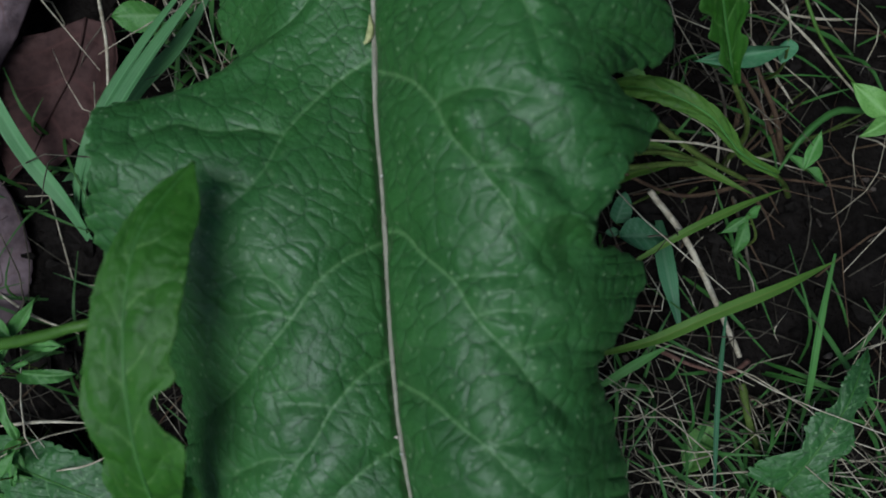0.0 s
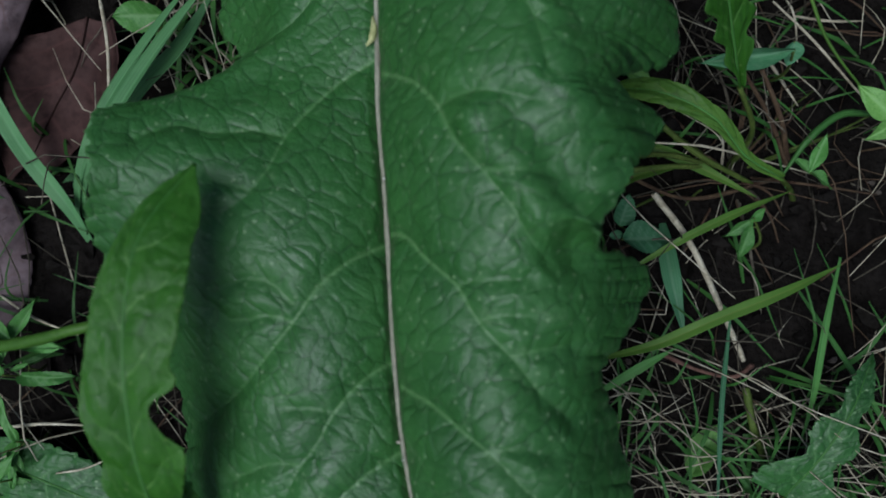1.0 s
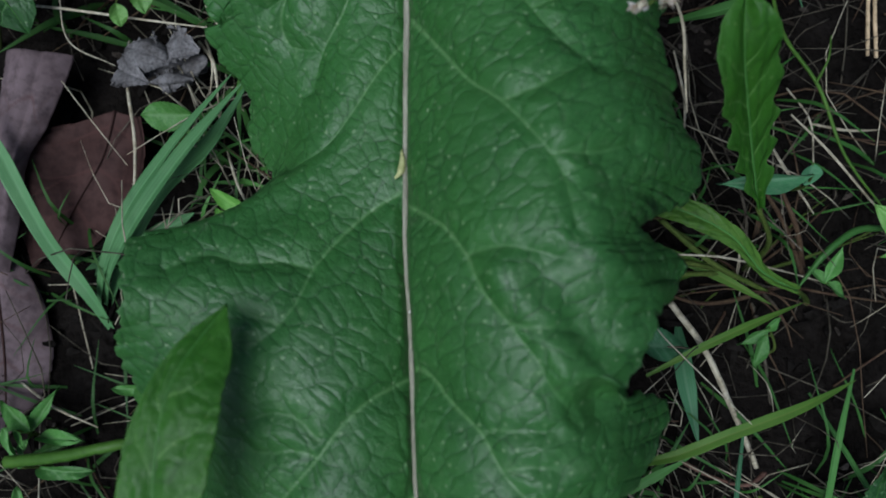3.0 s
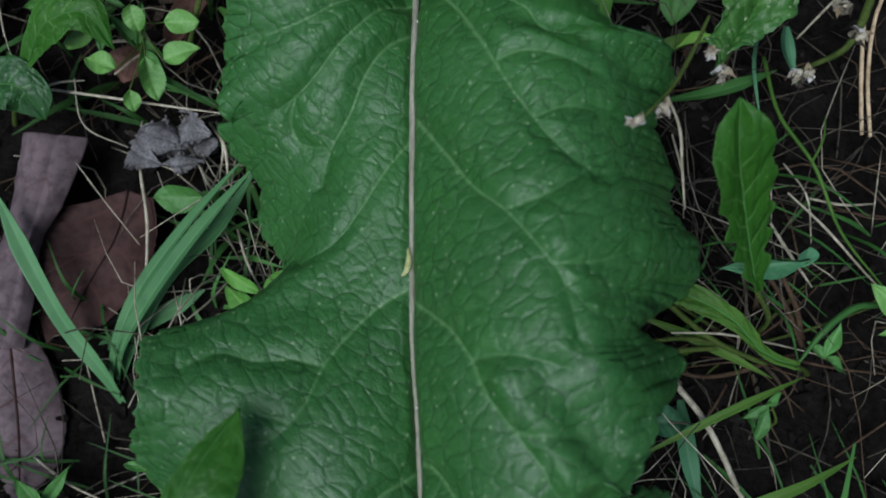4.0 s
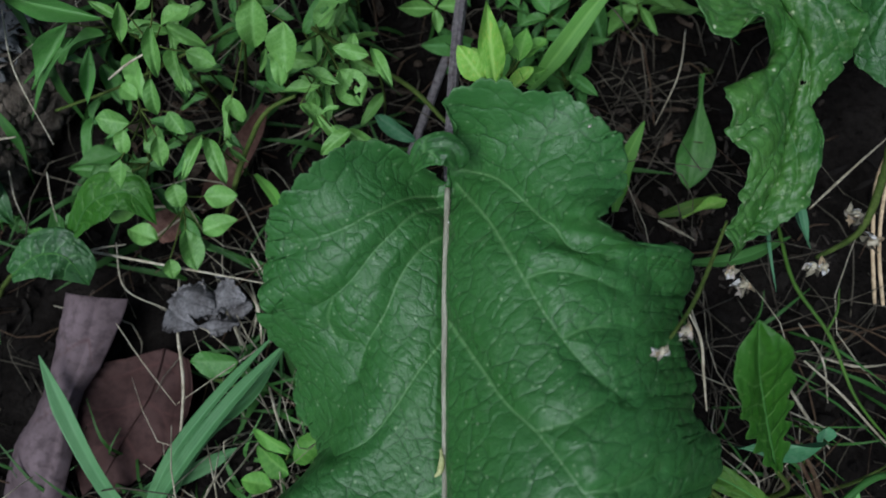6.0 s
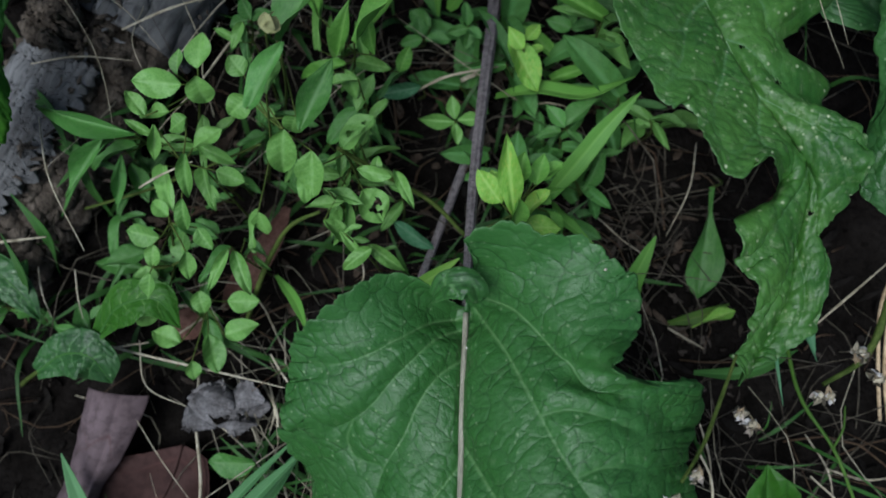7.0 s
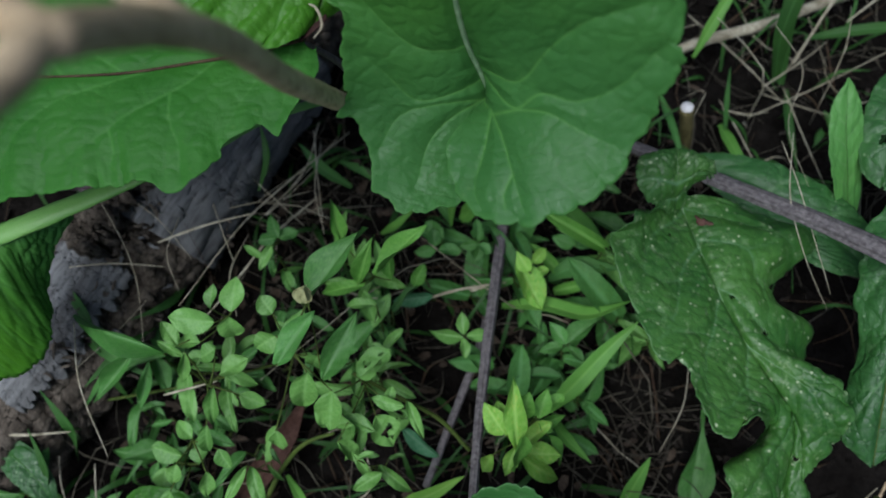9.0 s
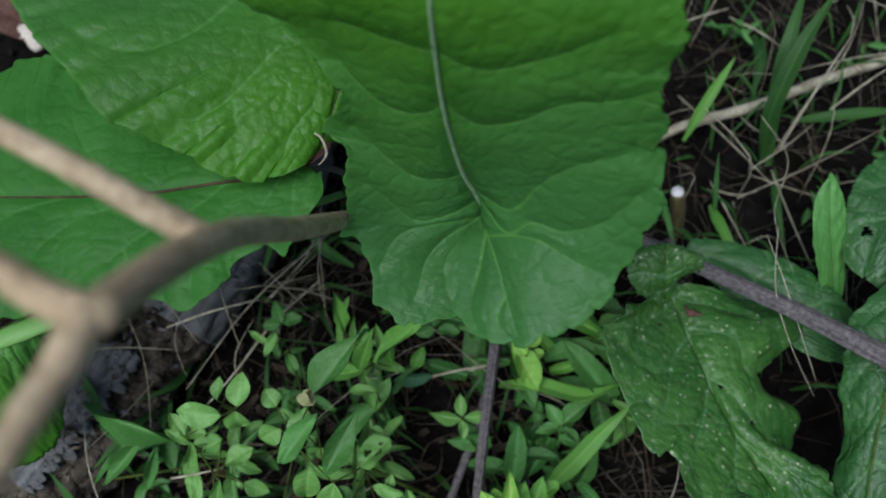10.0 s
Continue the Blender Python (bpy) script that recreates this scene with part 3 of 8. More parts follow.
# ---------------------------------------------------------------- the great leaf
BIG_SPINE = [(-0.032, 0.256, 0.066), (-0.032, 0.200, 0.076), (-0.031, 0.153, 0.077), (-0.030, 0.118, 0.080), (-0.029, 0.083, 0.081), (-0.026, 0.050, 0.083),
             (-0.024, 0.020, 0.085), (-0.021, -0.025, 0.086), (-0.017, -0.059, 0.087), (-0.013, -0.081, 0.085), (0.008, -0.200, 0.050)]
BIG_LEFT = [(0, -0.039, 0.256, 0.085), (0.006, -0.056, 0.267, 0.098), (0.014, -0.079, 0.266, 0.108), (0.021, -0.093, 0.259, 0.108), (0.03, -0.109, 0.247, 0.098), (0.04, -0.118, 0.239, 0.082),
            (0.053, -0.120, 0.218, 0.066), (0.068, -0.124, 0.195, 0.062), (0.085, -0.129, 0.192, 0.048), (0.105, -0.123, 0.179, 0.036), (0.13, -0.111, 0.164, 0.028), (0.15, -0.112, 0.144, 0.024),
            (0.175, -0.098, 0.127, 0.030), (0.205, -0.094, 0.114, 0.038), (0.24, -0.110, 0.095, 0.058), (0.275, -0.123, 0.088, 0.072), (0.31, -0.145, 0.081, 0.086), (0.345, -0.146, 0.068, 0.096),
            (0.38, -0.143, 0.053, 0.101), (0.42, -0.150, 0.034, 0.080), (0.47, -0.137, -0.002, 0.052), (0.55, -0.121, -0.043, 0.044), (0.66, -0.114, -0.096, 0.044), (0.82, -0.066, -0.150, 0.075),
            (1, 0.008, -0.202, 0.050)]
BIG_RIGHT_BASE = [(0, -0.029, 0.276, 0.100), (0.005, -0.035, 0.287, 0.112), (0.012, -0.012, 0.295, 0.122), (0.018, 0.003, 0.290, 0.122), (0.025, 0.022, 0.290, 0.118), (0.032, 0.038, 0.279, 0.112),
                  (0.041, 0.048, 0.270, 0.106), (0.051, 0.048, 0.244, 0.112), (0.061, 0.032, 0.223, 0.140), (0.072, 0.074, 0.222, 0.092), (0.095, 0.085, 0.220, 0.076), (0.135, 0.086, 0.207, 0.070),
                  (0.17, 0.077, 0.186, 0.076), (0.2, 0.082, 0.169, 0.078), (0.23, 0.085, 0.158, 0.080), (0.25, 0.081, 0.145, 0.088), (0.28, 0.091, 0.136, 0.076)]
BIG_RIGHT = BIG_RIGHT_BASE + [(0.3, 0.100, 0.127, 0.068), (0.325, 0.094, 0.110, 0.068), (0.35, 0.063, 0.093, 0.108), (0.385, 0.072, 0.083, 0.100), (0.41, 0.086, 0.077, 0.090), (0.43, 0.079, 0.065, 0.098),
             (0.445, 0.067, 0.059, 0.112), (0.465, 0.064, 0.042, 0.126), (0.48, 0.047, 0.024, 0.148), (0.5, 0.067, 0.022, 0.095), (0.52, 0.085, 0.016, 0.070), (0.56, 0.074, -0.008, 0.078),
             (0.6, 0.060, -0.027, 0.088), (0.64, 0.070, -0.050, 0.078), (0.68, 0.075, -0.076, 0.074), (0.78, 0.071, -0.105, 0.074), (0.9, 0.048, -0.155, 0.062), (1, 0.008, -0.202, 0.050)]
# soft folds of the blade: height, half width and course in plan
BIG_FOLDS = [
    (0.0035, 0.01, [(0.030, 0.119), (0.032, 0.106), (0.036, 0.088), (0.050, 0.072), (0.071, 0.060)]),
    (-0.0065, 0.01, [(0.024, 0.067), (0.037, 0.055), (0.046, 0.040), (0.047, 0.022)]),
    (0.0025, 0.009, [(0.013, 0.068), (0.025, 0.053), (0.035, 0.035), (0.037, 0.022)]),
    (-0.0045, 0.01, [(0.004, 0.241), (0.023, 0.223), (0.048, 0.214), (0.065, 0.208)]),
    (-0.004, 0.011, [(-0.034, 0.253), (-0.050, 0.260), (-0.072, 0.269)]),
]
# height of the blade half way between midrib and margin
BIG_CREST_L = [(0, 0.072), (0.02, 0.086), (0.04, 0.093), (0.07, 0.084), (0.105, 0.074), (0.14, 0.065), (0.2, 0.074), (0.25, 0.072), (0.31, 0.074), (0.36, 0.088), (0.42, 0.099), (0.5, 0.098), (0.6, 0.092), (0.7, 0.088), (1, 0.05)]
BIG_CREST_R = [(0, 0.076), (0.012, 0.084), (0.032, 0.098), (0.05, 0.108), (0.09, 0.118), (0.14, 0.116), (0.2, 0.120), (0.28, 0.131), (0.35, 0.134), (0.42, 0.138), (0.48, 0.128), (0.54, 0.126), (0.6, 0.119), (0.68, 0.124), (0.8, 0.105), (1, 0.05)]
# the main veins, and the side veins that leave them, seen in plan
BIG_VEINS_L = [
    [(-0.032, 0.177), (-0.042, 0.164), (-0.057, 0.141), (-0.068, 0.128), (-0.084, 0.118)],
    [(-0.032, 0.231), (-0.046, 0.220), (-0.054, 0.208), (-0.062, 0.189), (-0.071, 0.174), (-0.076, 0.157)],
    [(-0.031, 0.248), (-0.047, 0.240), (-0.059, 0.228), (-0.069, 0.217), (-0.077, 0.207), (-0.088, 0.198), (-0.096, 0.194)],
    [(-0.032, 0.254), (-0.047, 0.250), (-0.067, 0.238), (-0.083, 0.229), (-0.106, 0.223)],
    [(-0.031, 0.107), (-0.046, 0.097), (-0.056, 0.087), (-0.068, 0.071), (-0.075, 0.054), (-0.083, 0.044), (-0.093, 0.036)],
    [(-0.026, 0.025), (-0.041, 0.017), (-0.051, 0.008), (-0.061, -0.006), (-0.076, -0.024), (-0.089, -0.038), (-0.104, -0.048)],
    [(-0.021, -0.023), (-0.029, -0.027), (-0.045, -0.043), (-0.052, -0.056), (-0.060, -0.067), (-0.067, -0.081)],
    [(-0.016, -0.059), (-0.029, -0.066), (-0.040, -0.075), (-0.047, -0.083)],
]
BIG_VEINS_R = [
    [(-0.028, 0.265), (-0.008, 0.256), (0.004, 0.242), (0.016, 0.228), (0.031, 0.218), (0.045, 0.215)],
    [(-0.029, 0.258), (-0.016, 0.241), (0.002, 0.208), (0.014, 0.187), (0.035, 0.160), (0.045, 0.152)],
    [(-0.030, 0.186), (-0.015, 0.165), (-0.002, 0.147), (0.009, 0.137), (0.020, 0.124), (0.029, 0.111), (0.036, 0.085)],
    [(-0.028, 0.100), (-0.011, 0.087), (-0.003, 0.076), (0.003, 0.064), (0.015, 0.049), (0.024, 0.037), (0.031, 0.025), (0.037, 0.018)],
    [(-0.024, 0.030), (-0.018, 0.029), (-0.007, 0.018), (0.004, 0.008), (0.012, -0.005), (0.025, -0.019), (0.036, -0.033), (0.047, -0.042)],
    [(-0.018, -0.033), (-0.005, -0.038), (0.006, -0.046), (0.018, -0.055), (0.030, -0.067), (0.037, -0.072)],
]
BIG_FORKS_L = [
    [(-0.068, 0.071), (-0.081, 0.074), (-0.098, 0.073), (-0.115, 0.076), (-0.130, 0.069)],
    [(-0.080, 0.047), (-0.086, 0.049), (-0.097, 0.052)],
    [(-0.061, -0.006), (-0.070, -0.004), (-0.090, -0.005), (-0.095, 0.000)],
    [(-0.061, 0.001), (-0.072, 0.010), (-0.081, 0.011), (-0.091, 0.007)],
    [(-0.059, -0.064), (-0.069, -0.064), (-0.080, -0.068), (-0.091, -0.075)],
    [(-0.047, -0.042), (-0.055, -0.041), (-0.064, -0.041)],
    [(-0.088, 0.198), (-0.091, 0.187), (-0.089, 0.181), (-0.071, 0.174)],
]
BIG_FORKS_R = [
    [(-0.003, 0.076), (0.003, 0.078), (0.010, 0.079), (0.024, 0.077), (0.034, 0.074)],
    [(0.015, 0.050), (0.024, 0.050), (0.036, 0.049)],
    [(0.004, 0.008), (0.010, 0.010), (0.020, 0.010), (0.030, 0.011)],
    [(0.013, -0.005), (0.020, -0.003), (0.031, -0.003)],
    [(0.025, -0.018), (0.033, -0.016), (0.047, -0.014)],
    [(0.015, -0.054), (0.024, -0.052), (0.038, -0.054)],
    [(0.005, 0.204), (0.016, 0.207), (0.032, 0.205), (0.047, 0.200)],
    [(0.021, 0.177), (0.033, 0.182), (0.047, 0.182)],
    [(0.009, 0.137), (0.020, 0.140), (0.033, 0.147), (0.046, 0.157)],
    [(0.028, 0.114), (0.044, 0.116), (0.060, 0.122)],
]


def build_great_leaf():
    t = thing("burdock_leaf", (-0.03, 0.60, -0.06), "huge deep green crinkled burdock leaf with a pale midrib", "leaf")
    lines = [(1.0, l) for l in BIG_VEINS_L + BIG_VEINS_R] + [(0.55, l) for l in BIG_FORKS_L + BIG_FORKS_R]
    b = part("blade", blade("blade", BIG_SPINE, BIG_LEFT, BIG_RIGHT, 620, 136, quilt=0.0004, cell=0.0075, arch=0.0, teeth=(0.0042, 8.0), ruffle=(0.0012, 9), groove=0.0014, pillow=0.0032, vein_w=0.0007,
                           seed=3, buckle=0.0016, crease_shade=0.12, lines=lines, crests=(BIG_CREST_L, BIG_CREST_R), dense=1.7, folds=BIG_FOLDS), M_MAIN, t, "deep green quilted blade with a wavy margin", thick=0.0006)
    roll = [(-0.049, 0.261, 0.092), (-0.040, 0.266, 0.105), (-0.030, 0.265, 0.107), (-0.026, 0.258, 0.098)]
    l, r = even_rows(roll, [(0, 0.003), (0.3, 0.007), (0.6, 0.008), (0.85, 0.006), (1, 0.001)], lift=-0.1)
    part("rolled_lobe", blade("rolled_lobe", roll, l, r, 60, 16, (0.3,), (0.4,), 0.1, 0.0004, 0.006, 0.1, (0.001, 9), seed=61), M_MAIN, t, "small lobe rolled over the stalk's end", thick=0.0005)
    part("midrib", tube("midrib", [(x, y, z + 0.0019) for x, y, z in BIG_SPINE], (0.0016, 0.0015, 0.0012, 0.0010, 0.0008, 0.0004), n=120, sides=10, rough=0.04), M_RIB, b, "raised beige midrib")
    part("petiole", tube("petiole", [(-0.032, 0.258, 0.0655), (-0.0320, 0.280, 0.060), (-0.031, 0.323, 0.042), (-0.026, 0.410, 0.005), (-0.021, 0.475, -0.018), (-0.017, 0.573, -0.035), (-0.022, 0.62, -0.062)],
         (0.0022, 0.0028, 0.0034, 0.0038, 0.0044, 0.005, 0.006), n=60, sides=28, rough=0.02, ribs=7), M_STEM, t, "long ribbed purple-grey leaf stalk")
    husk = thing("seed_husk", (-0.0325, 0.118, 0.083), "small curled yellow-green seed husk stuck on the midrib", "seed")
    part("shell", tube("shell", [(-0.0345, 0.1125, 0.083), (-0.0325, 0.1145, 0.084), (-0.0315, 0.1185, 0.084), (-0.0320, 0.1255, 0.083)], (0.0005, 0.0017, 0.0013, 0.0003), n=16), M_HUSK, husk)


build_great_leaf()


# ---------------------------------------------------------------- leaf that arches over the far end of the walk
def build_upper_leaf():
    t = thing("burdock_leaf", (-0.02, 0.78, -0.06), "bright green heart-shaped burdock leaf standing on its stalk", "leaf")
    spine = [(-0.041, 0.472, 0.203), (-0.048, 0.475, 0.221), (-0.054, 0.476, 0.239), (-0.060, 0.478, 0.268), (-0.064, 0.480, 0.294), (-0.067, 0.483, 0.326), (-0.069, 0.487, 0.352), (-0.071, 0.500, 0.372), (-0.078, 0.545, 0.405)]
    left = [(0, -0.044, 0.469, 0.199), (0.007, -0.047, 0.459, 0.192), (0.016, -0.048, 0.440, 0.186), (0.029, -0.051, 0.424, 0.186), (0.041, -0.063, 0.418, 0.187), (0.053, -0.073, 0.415, 0.187),
            (0.066, -0.083, 0.416, 0.188), (0.078, -0.087, 0.422, 0.190), (0.09, -0.095, 0.424, 0.192), (0.107, -0.095, 0.435, 0.198), (0.123, -0.099, 0.443, 0.203), (0.143, -0.103, 0.451, 0.210),
            (0.164, -0.112, 0.452, 0.212), (0.189, -0.108, 0.458, 0.222), (0.221, -0.109, 0.466, 0.238), (0.271, -0.107, 0.476, 0.255), (0.303, -0.117, 0.482, 0.262), (0.328, -0.116, 0.484, 0.268),
            (0.361, -0.107, 0.485, 0.282), (0.426, -0.117, 0.495, 0.298), (0.508, -0.129, 0.505, 0.310), (0.615, -0.144, 0.508, 0.318), (1, -0.078, 0.545, 0.405)]
    right = [(0, -0.042, 0.466, 0.206), (0.005, -0.053, 0.454, 0.210), (0.011, -0.060, 0.441, 0.210), (0.018, -0.055, 0.423, 0.208), (0.025, -0.046, 0.411, 0.210), (0.034, -0.035, 0.404, 0.214),
            (0.043, -0.025, 0.405, 0.217), (0.051, -0.021, 0.401, 0.219), (0.061, -0.015, 0.406, 0.222), (0.074, -0.006, 0.408, 0.225), (0.09, 0.005, 0.415, 0.230), (0.107, 0.015, 0.426, 0.236),
            (0.123, 0.016, 0.432, 0.240), (0.139, 0.023, 0.442, 0.252), (0.156, 0.024, 0.447, 0.260), (0.176, 0.029, 0.454, 0.272), (0.197, 0.025, 0.459, 0.282), (0.221, 0.025, 0.468, 0.288),
            (0.254, 0.019, 0.470, 0.292), (0.287, 0.022, 0.474, 0.302), (0.344, 0.016, 0.477, 0.318), (0.426, 0.015, 0.483, 0.332), (0.533, 0.017, 0.486, 0.345), (0.656, 0.008, 0.496, 0.360),
            (1, -0.078, 0.545, 0.405)]
    crest_l = [(0, 0.200), (0.04, 0.192), (0.08, 0.200), (0.12, 0.212), (0.18, 0.226), (0.25, 0.245), (0.33, 0.266), (0.41, 0.292), (0.53, 0.315), (0.66, 0.342), (1, 0.405)]
    crest_r = [(0, 0.207), (0.04, 0.222), (0.08, 0.232), (0.12, 0.245), (0.16, 0.265), (0.22, 0.290), (0.29, 0.305), (0.37, 0.318), (0.49, 0.338), (0.66, 0.360), (1, 0.405)]
    # veins across the blade and along its slope
    veins = [
        [(-0.047, 0.517), (-0.059, 0.511), (-0.076, 0.507), (-0.091, 0.521), (-0.102, 0.531)],
        [(-0.054, 0.537), (-0.065, 0.534), (-0.077, 0.535), (-0.088, 0.543), (-0.104, 0.561)],
        [(-0.064, 0.581), (-0.075, 0.574), (-0.086, 0.574), (-0.099, 0.584), (-0.109, 0.597)],
        [(-0.068, 0.608), (-0.084, 0.610), (-0.106, 0.614)],
        [(-0.045, 0.506), (-0.058, 0.499), (-0.068, 0.488), (-0.074, 0.465)],
        [(-0.043, 0.506), (-0.066, 0.505), (-0.083, 0.499), (-0.093, 0.481)],
        [(-0.041, 0.506), (-0.037, 0.500), (-0.028, 0.481), (-0.023, 0.471)],
        [(-0.040, 0.505), (-0.031, 0.511), (-0.019, 0.514), (-0.003, 0.509), (0.010, 0.505)],
        [(-0.046, 0.521), (-0.031, 0.512), (-0.021, 0.522), (-0.007, 0.522), (0.006, 0.530), (0.020, 0.551)],
        [(-0.049, 0.526), (-0.032, 0.524), (-0.020, 0.545), (-0.009, 0.559), (0.011, 0.569)],
        [(-0.063, 0.581), (-0.049, 0.573), (-0.033, 0.579), (-0.019, 0.590), (0.001, 0.595), (0.013, 0.600)],
        [(-0.067, 0.608), (-0.051, 0.602), (-0.029, 0.610), (-0.008, 0.622)],
        [(-0.041, 0.505), (-0.043, 0.492), (-0.045, 0.471), (-0.042, 0.467)],
        [(-0.030, 0.485), (-0.033, 0.474), (-0.030, 0.467)],
    ]
    slope = lambda p: np.stack([p[..., 0], 0.75 * (p[..., 1] + p[..., 2])], -1)
    b = part("blade", blade("blade", spine, left, right, 420, 100, quilt=0.0005, cell=0.008, arch=0.0, teeth=(0.003, 7), ruffle=(0.001, 9), groove=0.0011, pillow=0.0018, vein_w=0.0006, seed=5, buckle=0.0016, crease_shade=0.1,
                           lines=[(0.7, l) for l in veins], crests=(crest_l, crest_r), dense=1.7, plan=slope), M_BRIGHT, t, thick=0.0005)
    part("midrib", tube("midrib", [(x, y - 0.0006, z + 0.0006) for x, y, z in spine], (0.0014, 0.0013, 0.0012, 0.0011, 0.0010, 0.0009, 0.0008, 0.0006, 0.0003), n=70, rough=0.04), M_PALERIB, b, "pale grey-green midrib")
    part("petiole", tube("petiole", [(-0.041, 0.472, 0.205), (-0.038, 0.468, 0.180), (-0.035, 0.482, 0.120), (-0.028, 0.56, 0.02), (-0.02, 0.66, -0.06)], (0.002, 0.0028, 0.0034, 0.004, 0.005), n=40, sides=10), M_STEM, t)


def build_left_leaves():
    t = thing("burdock_leaf", (-0.20, 0.80, -0.06), "broad light green burdock leaf hanging with its tip down", "leaf")
    spine = [(-0.126, 0.665, 0.231), (-0.118, 0.597, 0.243), (-0.117, 0.548, 0.245), (-0.119, 0.512, 0.239), (-0.125, 0.488, 0.231)]
    left = [(0, -0.148, 0.665, 0.231), (0.06, -0.220, 0.655, 0.241), (0.15, -0.275, 0.622, 0.246), (0.26, -0.289, 0.564, 0.253), (0.36, -0.266, 0.527, 0.259), (0.46, -0.236, 0.500, 0.261), (0.54, -0.219, 0.484, 0.255), (0.61, -0.205, 0.480, 0.249), (0.69, -0.184, 0.474, 0.243), (0.77, -0.166, 0.467, 0.237), (0.85, -0.148, 0.468, 0.235), (0.92, -0.135, 0.474, 0.234), (1, -0.125, 0.487, 0.231)]
    right = [(0, -0.108, 0.674, 0.221), (0.25, -0.075, 0.627, 0.216), (0.5, -0.077, 0.571, 0.211), (0.75, -0.097, 0.528, 0.213), (0.9, -0.116, 0.500, 0.224), (1, -0.125, 0.487, 0.231)]
    veins = [
        [(-0.148, 0.531), (-0.159, 0.514), (-0.170, 0.499), (-0.184, 0.490), (-0.199, 0.488)],
        [(-0.174, 0.553), (-0.180, 0.543), (-0.196, 0.525), (-0.211, 0.518), (-0.230, 0.519), (-0.247, 0.527)],
        [(-0.129, 0.505), (-0.138, 0.489), (-0.142, 0.472), (-0.149, 0.462)],
        [(-0.165, 0.501), (-0.162, 0.485), (-0.162, 0.469)],
        [(-0.181, 0.491), (-0.179, 0.479), (-0.182, 0.471)],
    ]
    b = part("blade", blade("blade", spine, left, right, 260, 76, quilt=0.0008, cell=0.008, arch=0.03, teeth=(0.002, 5), ruffle=(0.002, 10), groove=0.0006, pillow=0.0012, vein_w=0.0006, seed=8, buckle=0.001, crease_shade=0.15, lines=[(0.8, l) for l in veins]), M_BRIGHT, t, thick=0.0005)
    part("midrib", tube("midrib", spine, (0.002, 0.0016, 0.001, 0.0004), n=30), M_GSTEM, b)
    part("petiole", tube("petiole", [(-0.126, 0.665, 0.231), (-0.134, 0.735, 0.201), (-0.16, 0.79, 0.06), (-0.15, 0.84, -0.065)], (0.002, 0.003, 0.004, 0.005), n=24), M_STEM, t)

    tip = [(-0.131, 0.479, 0.228), (-0.126, 0.486, 0.231), (-0.122, 0.494, 0.227)]
    l, r = even_rows(tip, [(0, 0.001), (0.4, 0.0045), (0.8, 0.0045), (1, 0.001)], lift=0.5)
    part("withered_tip", blade("withered_tip", tip, l, r, 30, 12, (), (), 0.1, 0.0003, 0.01, 0.1, seed=41, buckle=0.002, crease_shade=0.1), M_BROWN, t, "curled brown withered tip", thick=0.0005)
    part("torn_rim", tube("torn_rim", [(-0.130, 0.494, 0.236), (-0.123, 0.489, 0.240), (-0.120, 0.482, 0.237), (-0.124, 0.478, 0.233)], (0.0002, 0.0006, 0.0007, 0.0002), n=16, rough=0.08), M_STRAW, t, "whitish torn rim")

    t = thing("burdock_leaf", (-0.08, 0.62, -0.06), "light green burdock leaf with purple midrib above a log", "leaf")
    spine = [(-0.131, 0.483, 0.222), (-0.140, 0.480, 0.222), (-0.153, 0.475, 0.221), (-0.177, 0.470, 0.219), (-0.211, 0.463, 0.216), (-0.257, 0.459, 0.212), (-0.300, 0.457, 0.208), (-0.380, 0.462, 0.180)]
    left = [(0, -0.126, 0.481, 0.220), (0.015, -0.123, 0.470, 0.220), (0.04, -0.127, 0.460, 0.220), (0.07, -0.133, 0.447, 0.219), (0.10, -0.138, 0.437, 0.218), (0.125, -0.146, 0.441, 0.218), (0.15, -0.153, 0.437, 0.217), (0.175, -0.161, 0.431, 0.216), (0.20, -0.163, 0.424, 0.216), (0.23, -0.170, 0.415, 0.215), (0.28, -0.184, 0.407, 0.213),
            (0.32, -0.195, 0.411, 0.212), (0.37, -0.210, 0.409, 0.210), (0.46, -0.240, 0.405, 0.206), (0.54, -0.262, 0.400, 0.204), (0.66, -0.297, 0.397, 0.196), (0.85, -0.350, 0.420, 0.182), (1, -0.381, 0.462, 0.180)]
    right = [(0, -0.128, 0.489, 0.219), (0.03, -0.134, 0.497, 0.216), (0.12, -0.158, 0.508, 0.212), (0.25, -0.195, 0.517, 0.210), (0.38, -0.232, 0.520, 0.210), (0.46, -0.254, 0.517, 0.212), (0.52, -0.267, 0.529, 0.211), (0.58, -0.277, 0.538, 0.210), (0.64, -0.290, 0.540, 0.208), (0.74, -0.312, 0.534, 0.202), (0.88, -0.352, 0.506, 0.190), (1, -0.381, 0.462, 0.180)]
